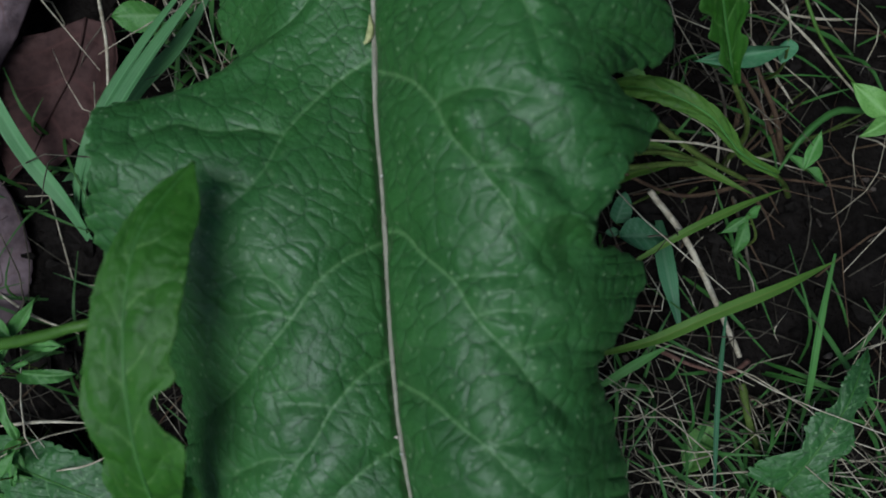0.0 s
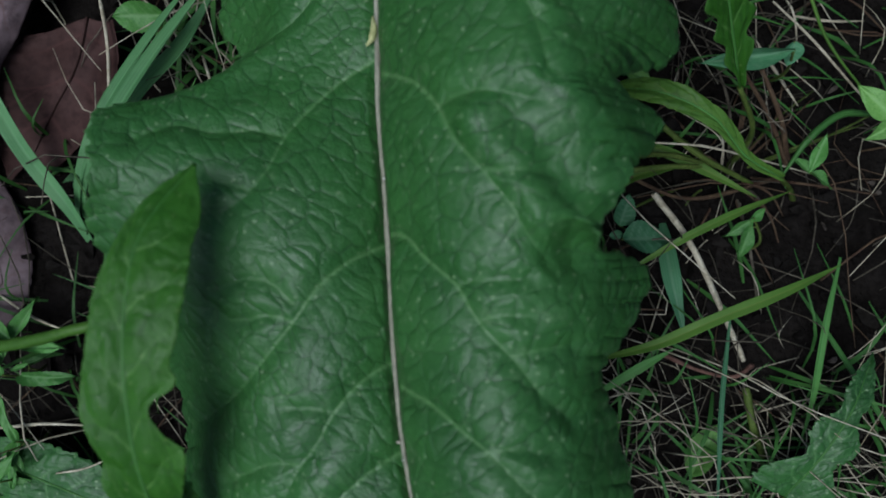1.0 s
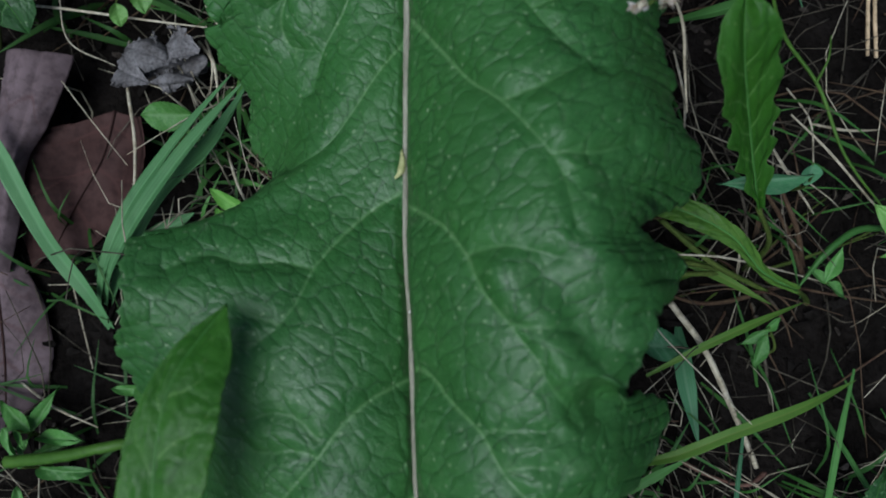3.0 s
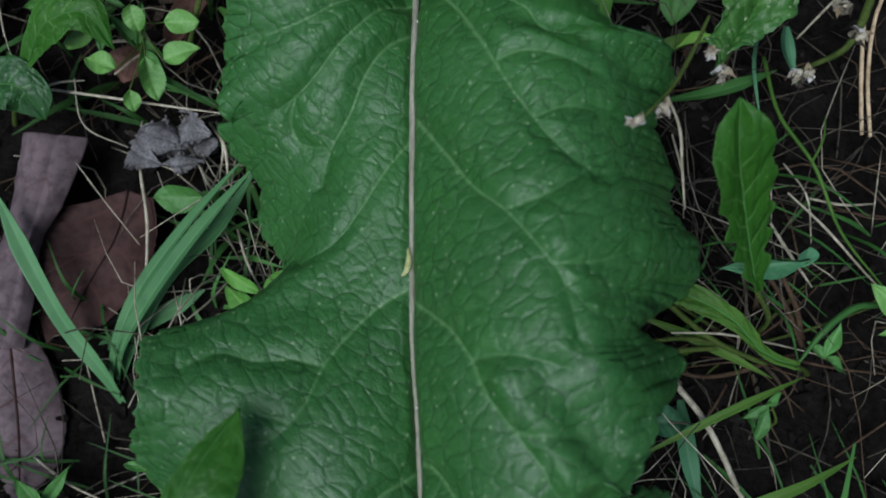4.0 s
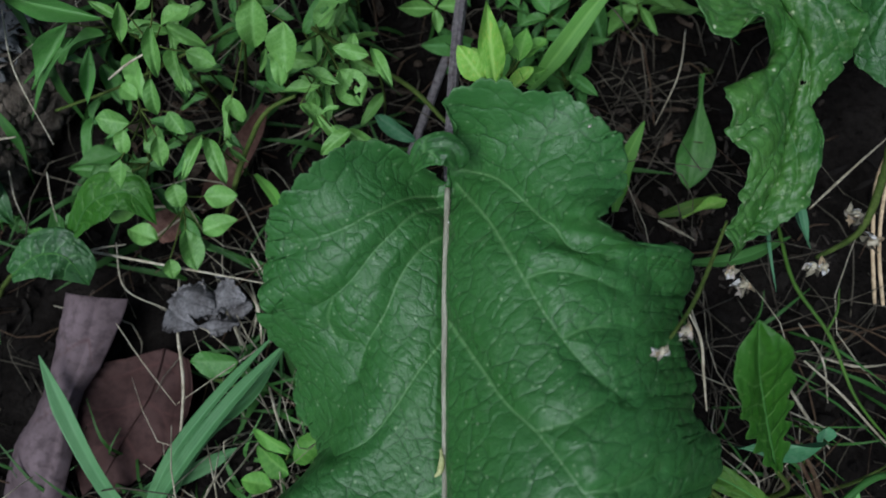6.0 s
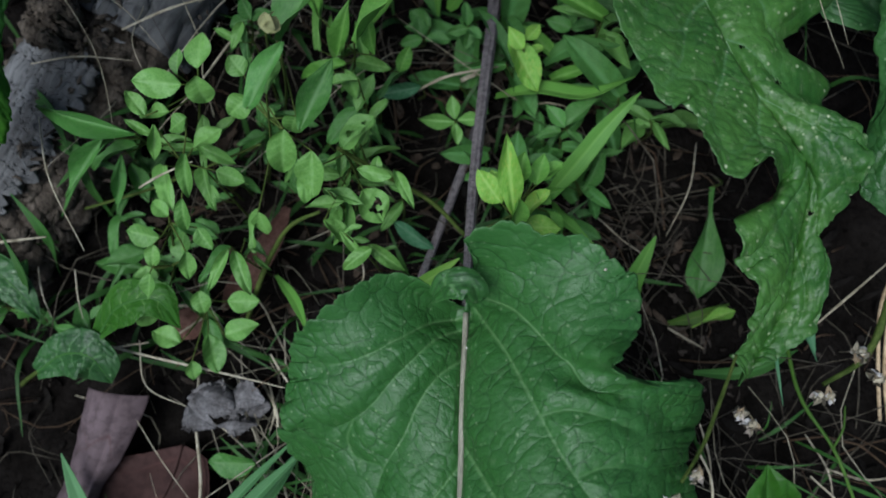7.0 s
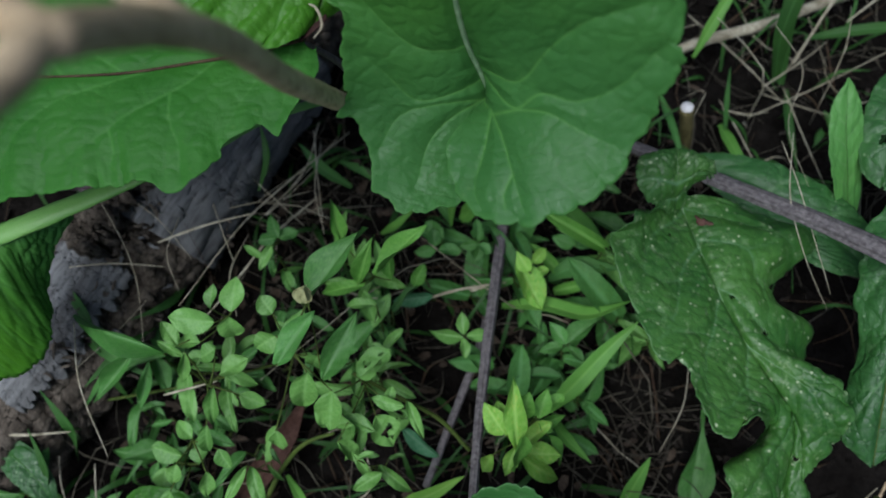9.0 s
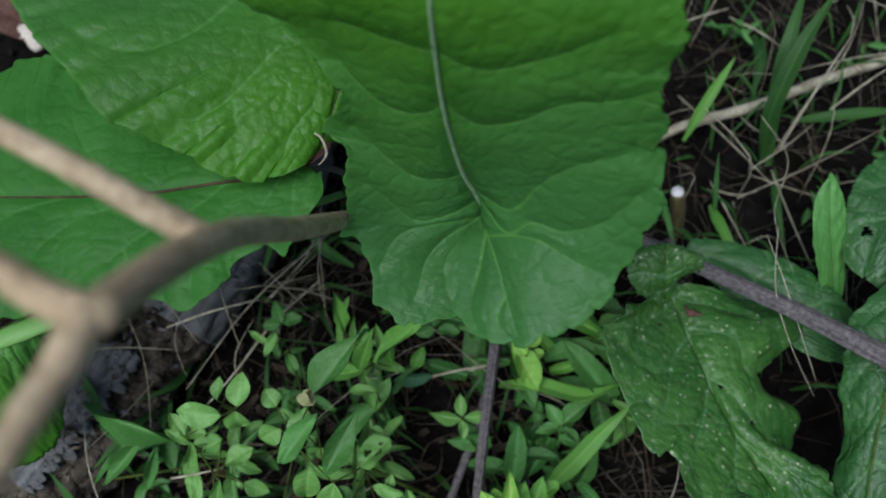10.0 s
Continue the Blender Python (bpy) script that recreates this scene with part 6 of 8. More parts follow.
        ([(0.154, 0.615, -0.040), (0.166, 0.580, -0.030), (0.179, 0.552, -0.030)], 0.0009),
        ([(0.182, 0.619, -0.020), (0.210, 0.640, -0.015), (0.237, 0.666, -0.020)], 0.0010),
        ([(0.173, 0.596, -0.030), (0.215, 0.616, -0.020), (0.293, 0.662, -0.010)], 0.0008),
        ([(-0.050, 0.429, -0.030), (-0.030, 0.435, -0.020), (-0.013, 0.443, -0.030)], 0.0024),
        ([(-0.370, 0.524, 0.020), (-0.308, 0.465, 0.040), (-0.274, 0.415, 0.030), (-0.261, 0.355, 0.010)], 0.0006),
    ):
        r *= 0.7
        thin("straw", pts, (r * 0.7, r, r * 0.8, r * 0.4), M_STRAW, straw, "straw")
    thin("stem", [(0.117, 0.063, -0.020), (0.137, 0.041, -0.030), (0.160, 0.000, -0.040), (0.175, -0.032, -0.045)], (0.0018, 0.0019, 0.0017, 0.0016), M_STRAW, "tan dry jointed grass stem", "stem")
    thin("stem", [(0.174, -0.047, -0.040), (0.177, -0.067, -0.040), (0.187, -0.088, -0.050)], (0.0024, 0.0022, 0.0020), M_GSTEM, "green bent grass stem", "stem")
    thin("stem", [(0.130, -0.029, -0.050), (0.147, -0.037, -0.040), (0.166, -0.040, -0.035), (0.178, -0.034, -0.040)], (0.0016, 0.0010, 0.0011, 0.0017), M_RUST, "rust brown dried stem with swollen ends", "stem")
    thin("stem", [(-0.215, -0.021, 0.050), (-0.186, -0.016, 0.060), (-0.157, -0.009, 0.065), (-0.140, -0.006, 0.060)], (0.0030, 0.0029, 0.0026, 0.0022), M_OLIVE, "olive flattened leaf stalk", "stem")
    thin("stem", [(0.099, 0.077, -0.030), (0.127, 0.080, -0.030), (0.155, 0.082, -0.040)], (0.0019, 0.0017, 0.0014), M_GSTEM, "yellow-green leaf stalk of the rosette", "stem")
    thin("stem", [(0.095, 0.083, -0.020), (0.127, 0.087, -0.030), (0.160, 0.082, -0.040)], (0.0014, 0.0016, 0.0014), M_GSTEM, "yellow-green leaf stalk of the rosette", "stem")
    thin("stem", [(0.109, 0.109, -0.010), (0.140, 0.087, -0.020), (0.180, 0.072, -0.040)], (0.0016, 0.0018, 0.0014), M_GSTEM, "green leaf stalk of the rosette", "stem")
    thin("stem", [(0.171, 0.128, 0.000), (0.189, 0.108, -0.020), (0.206, 0.088, -0.050)], (0.0012, 0.0016, 0.0020), M_RSTEM, "dark reddish leaf stalk of the rosette", "stem")
    thin("stem", [(0.163, 0.134, -0.010), (0.187, 0.110, -0.030), (0.206, 0.084, -0.050)], (0.0010, 0.0014, 0.0018), M_RSTEM, "dark reddish leaf stalk of the rosette", "stem")
    thin("stem", [(0.100, 0.077, -0.030), (0.141, 0.064, -0.045), (0.203, 0.078, -0.055)], (0.0009, 0.0013, 0.0016), M_RSTEM, "dark reddish leaf stalk of the rosette", "stem")
    thin("stalk", [(-0.062, 0.288, -0.020), (-0.049, 0.331, -0.026), (-0.033, 0.385, -0.034), (-0.023, 0.435, -0.050)], (0.0028, 0.0030, 0.0034, 0.0036), M_STEM, "slender purple-grey stalk in the undergrowth", "stalk")
    thin("stalk", [(0.090, 0.643, -0.050), (0.121, 0.658, -0.035), (0.189, 0.684, -0.030), (0.249, 0.713, -0.028), (0.339, 0.754, -0.030)], (0.0042, 0.0044, 0.0046, 0.0046, 0.005), M_STRAW, "thick pale grey dead stalk on the ground", "stalk", 12)
    thin("stem", [(0.179, 0.261, -0.030), (0.184, 0.220, -0.020), (0.200, 0.191, -0.015), (0.217, 0.152, -0.020), (0.247, 0.119, -0.030)], (0.0012, 0.0012, 0.0011, 0.0009, 0.0006), M_OLIVE, "thin green flowering grass stem", "stem")
    thin("stem", [(0.199, 0.191, -0.015), (0.204, 0.204, -0.010), (0.206, 0.218, -0.010)], (0.0009, 0.0007, 0.0004), M_OLIVE, "thin green flowering grass stem", "stem")
    thin("stem", [(0.189, 0.073, -0.020), (0.202, 0.094, -0.010), (0.216, 0.105, -0.010), (0.241, 0.109, -0.020)], (0.0006, 0.0020, 0.0022, 0.0016), M_GRASS, "pale green seeding grass spike", "stem")
    thin("stem", [(0.232, 0.210, -0.020), (0.228, 0.245, -0.010), (0.228, 0.284, 0.000), (0.245, 0.317, 0.000)], (0.0011, 0.0012, 0.0012, 0.001), M_TAN, "dry yellowish wiry stem", "stem")
    thin("stem", [(0.237, 0.209, -0.020), (0.233, 0.246, -0.012), (0.235, 0.281, -0.002), (0.250, 0.310, 0.000)], (0.0011, 0.0012, 0.0012, 0.001), M_TAN, "dry yellowish wiry stem", "stem")
    thin("stem", [(0.227, 0.306, 0.020), (0.215, 0.278, 0.030), (0.200, 0.246, 0.030), (0.170, 0.228, 0.040)], (0.0022, 0.0024, 0.002, 0.0012), M_GSTEM, "green bent stem with withered flower heads", "stem")
    thin("stem", [(0.108, 0.239, 0.080), (0.096, 0.216, 0.090), (0.079, 0.191, 0.110), (0.067, 0.178, 0.122)], (0.0008, 0.0011, 0.001, 0.0008), M_GSTEM, "thin green flower stem", "stem")
    thin("stem", [(0.079, 0.190, 0.110), (0.087, 0.179, 0.100), (0.091, 0.163, 0.090), (0.095, 0.146, 0.080)], (0.0005, 0.0007, 0.0006, 0.0004), M_STRAW, "thin dry curling stem", "stem")
    thin("stem", [(-0.175, 0.256, -0.020), (-0.155, 0.295, 0.010), (-0.135, 0.311, 0.035), (-0.121, 0.316, 0.040)], (0.0017, 0.0018, 0.0016, 0.001), M_GSTEM, "smooth pale green herb stem", "stem")
    thin("stem", [(-0.112, 0.353, 0.050), (-0.082, 0.342, 0.030), (-0.054, 0.331, 0.010), (-0.034, 0.314, 0.000)], (0.0013, 0.0014, 0.0015, 0.0014), M_GSTEM, "pale green creeping herb stem", "stem")
    thin("stem", [(-0.298, 0.329, -0.030), (-0.247, 0.339, -0.010), (-0.193, 0.350, 0.020), (-0.160, 0.357, 0.040)], (0.0010, 0.0010, 0.0010, 0.0008), M_GSTEM, "thin green creeping stem", "stem")


build_straws()


def build_rosette():
    t = thing("weed_rosette", (0.178, 0.082, -0.064), "rosette of reddish brown leaf stalks radiating over dark soil", "plant")
    rng = np.random.default_rng(44)
    for k in range(26):
        a = 0.5 + k * 2.4 + rng.normal() * 0.2
        l = rng.uniform(0.035, 0.095)
        d = np.array([math.cos(a), math.sin(a), 0.0])
        c = np.array([0.178, 0.082, -0.068]) + d * 0.004
        h = rng.uniform(0.006, 0.03)
        pts = [c, c + d * l * 0.45 + [0, 0, h], c + d * l + [rng.normal() * 0.008, rng.normal() * 0.008, h * rng.uniform(0.2, 0.9)]]
        r = rng.uniform(0.0006, 0.0012)
        part("leaf_stalk", tube("leaf_stalk", pts, (r * 1.3, r, r * 0.6), n=14, sides=6), (M_RSTEM, M_GSTEM, M_RSTEM, M_SHADESTRAW)[k % 4], t)


build_rosette()


def build_cut_stem():
    t = thing("cut_stem", (0.127, 0.556, -0.070), "short cut-off olive tan stalk with a bright white cut end", "stem")
    top, foot = Vector((0.113, 0.581, 0.006)), Vector((0.130, 0.571, -0.068))
    s = part("stalk", tube("stalk", [foot, foot.lerp(top, 0.5) + Vector((0.001, 0, 0)), top], (0.0058, 0.0052, 0.0054), n=16, sides=16, rough=0.03), M_CUT, t)
    d = (top - foot).normalized()
    part("cut_face", tube("cut_face", [top - d * 0.001, top + d * 0.0012], (0.0050, 0.0047), n=4, sides=16, rough=0.02), M_WHITE, s, "bright white cut face")


build_cut_stem()


# ---------------------------------------------------------------- withered flower heads
def build_fluff():
    for k, (p, r, q) in enumerate((((0.059, 0.171, 0.135), 0.0042, 7), ((0.074, 0.181, 0.120), 0.0045, 7), ((0.098, 0.209, 0.110), 0.004, 6), ((0.107, 0.204, 0.100), 0.0048, 8),
                                   ((0.161, 0.221, 0.053), 0.005, 9), ((0.168, 0.242, 0.086), 0.0058, 9), ((0.179, 0.230, 0.080), 0.0055, 8), ((0.167, 0.221, 0.053), 0.005, 7))):
        t = thing("flower_head", p, "withered pale tan flower head with curled bracts", "flower", "withered flower heads")
        rng = np.random.default_rng(k)
        core = tube("core", [Vector(p) - Vector((0.002, 0.001, 0.001)), p, Vector(p) + Vector((0.002, 0.002, 0.001))], (r * 0.25, r * 0.45, r * 0.2), n=8, rough=0.15)
        part("core", core, M_STRAW, t)
        for j in range(q + 5):
            d = rng.normal(size=3) * [1, 1, 0.5] + [0, 0, 0.3]
            d /= np.linalg.norm(d)
            part("bract", small_leaf("bract", OVAL, 7, 2, 0.6, 0.7, wave=0.3, seed=j), (M_FLUFF, M_TAN, M_STRAW, M_SHADESTRAW, M_WHITE)[(j + k) % 5], t, where=laid(np.array(p), np.array(p) + d * r * rng.uniform(0.5, 1.2), r * rng.uniform(0.35, 0.8), rng.normal()))


build_fluff()


# ---------------------------------------------------------------- fallen leaves
def build_fallen():
    t = thing("fallen_leaf", (-0.25, 0.14, -0.06), "large curled brown fallen leaf with a folded mauve flap", "dead leaf")
    spine = [(-0.217, 0.173, -0.045), (-0.225, 0.145, -0.050), (-0.240, 0.119, -0.055), (-0.255, 0.090, -0.060)]
    left = [(0, -0.195, 0.166, -0.030), (0.25, -0.196, 0.144, -0.035), (0.5, -0.205, 0.119, -0.045), (0.75, -0.225, 0.094, -0.055), (1, -0.251, 0.076, -0.062)]
    right = [(0, -0.256, 0.164, -0.050), (0.25, -0.270, 0.148, -0.052), (0.5, -0.277, 0.122, -0.058), (0.75, -0.281, 0.101, -0.062), (1, -0.270, 0.075, -0.064)]
    part("blade", blade("blade", spine, right, left, 80, 30, (0.1, 0.4, 0.7), (0.1, 0.4, 0.7), 0.1, 0.0002, 0.012, -0.05, (0.001, 4), (0.001, 4), 0.0005, 0.0006, 0.0009, 21, buckle=0.003, crease_shade=0.2), M_BROWN, t, thick=0.0005)
    part("midrib", tube("midrib", [(x, y, z + 0.0005) for x, y, z in spine], (0.0010, 0.0008, 0.0004), n=20), M_BROWN, t)
    spine = [(-0.257, 0.204, -0.030), (-0.263, 0.171, -0.032), (-0.274, 0.136, -0.036), (-0.282, 0.101, -0.042), (-0.292, 0.072, -0.050)]
    left = [(0, -0.240, 0.204, -0.036), (0.12, -0.242, 0.193, -0.036), (0.25, -0.254, 0.165, -0.040), (0.5, -0.268, 0.140, -0.046), (0.75, -0.274, 0.104, -0.050), (1, -0.280, 0.072, -0.055)]
    right = [(0, -0.283, 0.208, -0.042), (0.25, -0.289, 0.172, -0.046), (0.5, -0.299, 0.136, -0.050), (0.75, -0.314, 0.104, -0.056), (1, -0.321, 0.071, -0.060)]
    part("flap", blade("flap", spine, right, left, 90, 24, (0.2, 0.5), (0.2, 0.5), 0.1, 0.0002, 0.012, 0.12, (0.001, 4), (0.001, 4), 0.0004, 0.0005, 0.0009, 22, buckle=0.0015, crease_shade=0.2), M_MAUVE, t, "folded-over mauve grey flap", thick=0.0005)
    t = thing("fallen_leaf", (-0.28, 0.05, -0.06), "smooth greyish mauve fallen leaf on the soil", "dead leaf")
    spine = [(-0.295, 0.090, -0.060), (-0.287, 0.054, -0.058), (-0.282, 0.019, -0.060), (-0.282, -0.031, -0.068)]
    l, r = even_rows(spine, [(0, 0.004), (0.15, 0.016), (0.4, 0.026), (0.7, 0.024), (1, 0.0)], lift=-0.2)
    b = part("blade", blade("blade", spine, l, r, 80, 24, (0.2, 0.4, 0.6), (0.2, 0.4, 0.6), 0.12, 0.0002, 0.012, 0.1, (0.001, 4), (0.001, 4), 0.0004, 0.0005, 0.0009, 23, buckle=0.0015, crease_shade=0.2), M_MAUVE, t, thick=0.0005)
    part("midrib", tube("midrib", [(x, y, z + 0.0004) for x, y, z in spine], (0.0010, 0.0008, 0.0004), n=20), M_BROWN, b)
    t = thing("fallen_leaf", (-0.13, 0.345, -0.06), "long reddish brown fallen leaf curled among the herbs", "dead leaf")
    spine = [(-0.158, 0.337, -0.035), (-0.167, 0.308, -0.030), (-0.182, 0.284, -0.035), (-0.200, 0.264, -0.045)]
    l, r = even_rows(spine, [(0, 0.003), (0.3, 0.008), (0.6, 0.010), (0.85, 0.008), (1, 0.001)], lift=0.5)
    part("blade", blade("blade", spine, l, r, 60, 14, (), (), 0.1, 0.0002, 0.01, -0.05, (0.0005, 4), (0.001, 4), seed=24, buckle=0.001, crease_shade=0.2), M_RUST, t, thick=0.0005)
    t = thing("fallen_leaf", (-0.19, 0.325, -0.06), "small reddish brown curled fallen leaf", "dead leaf")
    spine = [(-0.215, 0.267, -0.045), (-0.219, 0.255, -0.040), (-0.225, 0.243, -0.045)]
    l, r = even_rows(spine, [(0, 0.003), (0.3, 0.010), (0.6, 0.012), (0.85, 0.008), (1, 0.001)], lift=0.4)
    part("blade", blade("blade", spine, l, r, 40, 12, (), (), 0.1, 0.0002, 0.01, -0.05, seed=25, buckle=0.001, crease_shade=0.2), M_RUST, t, thick=0.0005)
    t = thing("crumpled_leaf", (-0.19, 0.21, -0.06), "crumpled ash grey dry leaf on the soil", "dead leaf")
    spine = [(-0.218, 0.204, -0.045), (-0.197, 0.204, -0.035), (-0.179, 0.201, -0.035), (-0.161, 0.200, -0.045)]
    l, r = even_rows(spine, [(0, 0.003), (0.3, 0.009), (0.6, 0.007), (0.85, 0.006), (1, 0.002)], lift=0.4)
    part("blade", blade("blade", spine, l, r, 90, 30, (0.3, 0.6), (0.3, 0.6), 0.1, 0.0012, 0.007, 0.1, (0.010, 6), (0.004, 7), seed=26, buckle=0.009, crease_shade=0.2), M_ASH, t, thick=0.0004)
    for k, (a, b, w) in enumerate((((-0.206, 0.208, -0.030), (-0.178, 0.197, -0.022), 0.011), ((-0.186, 0.208, -0.032), (-0.159, 0.204, -0.022), 0.010), ((-0.191, 0.187, -0.030), (-0.164, 0.189, -0.028), 0.009), ((-0.216, 0.199, -0.045), (-0.191, 0.186, -0.030), 0.009), ((-0.181, 0.194, -0.045), (-0.157, 0.202, -0.030), 0.008), ((-0.202, 0.215, -0.040), (-0.184, 0.198, -0.020), 0.008))):
        mid = (np.array(a) + np.array(b)) / 2 + [0, 0, 0.006]
        sp = [a, tuple(mid), b]
        l, r = even_rows(sp, [(0, 0.002), (0.3, w), (0.7, w * 0.8), (1, 0.001)], lift=(-0.7, 0.6, -0.3, 0.8, -0.6, 0.5)[k])
        part("torn_lobe", blade("torn_lobe", sp, l, r, 50, 16, (0.3,), (0.5,), 0.1, 0.0008, 0.007, 0.15, (0.008, 7), (0.003, 5), seed=30 + k, buckle=0.006, crease_shade=0.2), M_ASH, t, thick=0.0004)
    t = thing("fallen_leaf", (-0.40, 0.52, -0.05), "rust coloured curled leaf lodged on the log", "dead leaf")
    spine = [(-0.396, 0.493, 0.000), (-0.371, 0.489, 0.006), (-0.353, 0.478, 0.000)]
    l, r = even_rows(spine, [(0, 0.008), (0.4, 0.013), (0.8, 0.011), (1, 0.001)], lift=0.3)
    part("blade", blade("blade", spine, l, r, 40, 14, (), (), 0.1, 0.0003, 0.01, 0.05, seed=27, buckle=0.003, crease_shade=0.2), M_RUST, t, thick=0.0005)

    t = thing("fallen_leaf", (-0.33, 0.78, -0.06), "rust brown fallen leaf on soil behind the leaves", "dead leaf")
    spine = [(-0.550, 0.757, -0.050), (-0.507, 0.737, -0.044), (-0.481, 0.725, -0.046), (-0.463, 0.705, -0.052)]
    l, r = even_rows(spine, [(0, 0.006), (0.3, 0.022), (0.7, 0.02), (1, 0.001)], lift=0.2)
    part("blade", blade("blade", spine, l, r, 50, 16, (0.3,), (0.4,), 0.1, 0.0004, 0.01, 0.05, seed=51, buckle=0.003, crease_shade=0.2), M_RUST, t, thick=0.0005)
    t = thing("wood_chip", (-0.30, 0.74, -0.05), "small pale bleached chip of wood on a fallen leaf", "wood")
    part("chip", tube("chip", [(-0.482, 0.720, -0.040), (-0.464, 0.707, -0.034), (-0.457, 0.695, -0.040)], (0.003, 0.009, 0.004), n=10, sides=10, rough=0.15, seed=8, flat=0.25), M_FLUFF, t)


build_fallen()


# ---------------------------------------------------------------- small herbs
LEAF_KINDS = {
    "eaten": [small_leaf("leaf", OVAL, 33, 11, 0.1 + 0.05 * k, 0.1 + 0.05 * k, seed=k, wave=0.12, holes=((0.35 + 0.06 * k, 0.18, 0.10), (0.58, -0.14 + 0.05 * k, 0.12), (0.75, 0.12, 0.07))) for k in range(5)],
    "oval": [small_leaf("leaf", OVAL, 25, 5, 0.02 + 0.07 * k, 0.06 + 0.13 * k, teeth=0.06, seed=k, wave=0.10) for k in range(5)],
    "lance": [small_leaf("leaf", LANCE, 17, 4, 0.05 + 0.08 * k, 0.08 + 0.13 * k, seed=k, wave=0.09) for k in range(5)],
    "spoon": [small_leaf("leaf", SPOON, 17, 4, 0.10, 0.2, seed=k, wave=0.05) for k in range(5)],
    "strap": [small_leaf("leaf", STRAPPY, 17, 3, 0.05 + 0.08 * k, 0.05 + 0.12 * k, seed=k, wave=0.04) for k in range(5)],
}


def kind_of(shape, mat, k, made={}):
    key = (shape, mat.name, k)
    if key not in made:
        me = LEAF_KINDS[shape][k].copy()
        me.materials.append(mat)
        made[key] = me
    return made[key]


def herb(label, foot, leaves, mat, stem_mat=None, name="herb", category="plant", group="", tilt=0.5, stem_r=0.0009):
    """A small plant: leaves as rows (shape, base, tip, width in metres), a stem from the foot to the leaves."""
    t = thing(name, foot, label, category, group)
    foot = np.array(foot, float)
    bases = [np.array(b, float) for _, b, _, _ in leaves]
    top = max(bases, key=lambda q: q[2])
    bend = (foot + top) / 2 + np.array([0.004, -0.003, 0.006])
    main = curve([foot, bend, top], 12)
    s = part("stem", tube("stem", [foot, bend, top], (stem_r * 1.3, stem_r, stem_r * 0.7), n=12, sides=6), stem_mat or M_GSTEM, t)
    for k, (shape, b, e, w) in enumerate(leaves):
        b, e = np.array(b, float), np.array(e, float)
        i = int(np.argmin(np.linalg.norm(main - b + [0, 0, 0.008], axis=1)))
        if np.linalg.norm(main[i] - b) > 0.002:
            m = (main[i] + b) / 2 + np.array([0, 0, -0.002])
            part("leaf_stalk", tube("leaf_stalk", [main[i], m, b], (stem_r * 0.7, stem_r * 0.55, stem_r * 0.5), n=6, sides=5), stem_mat or M_GSTEM, t)
        part("leaf", kind_of(shape, mat, (k * 2 + len(leaves)) % 5), None, t, where=laid(b, e, w * 0.80, ((k * 37) % 11 / 11 - 0.5) * 2 * tilt))
    return t


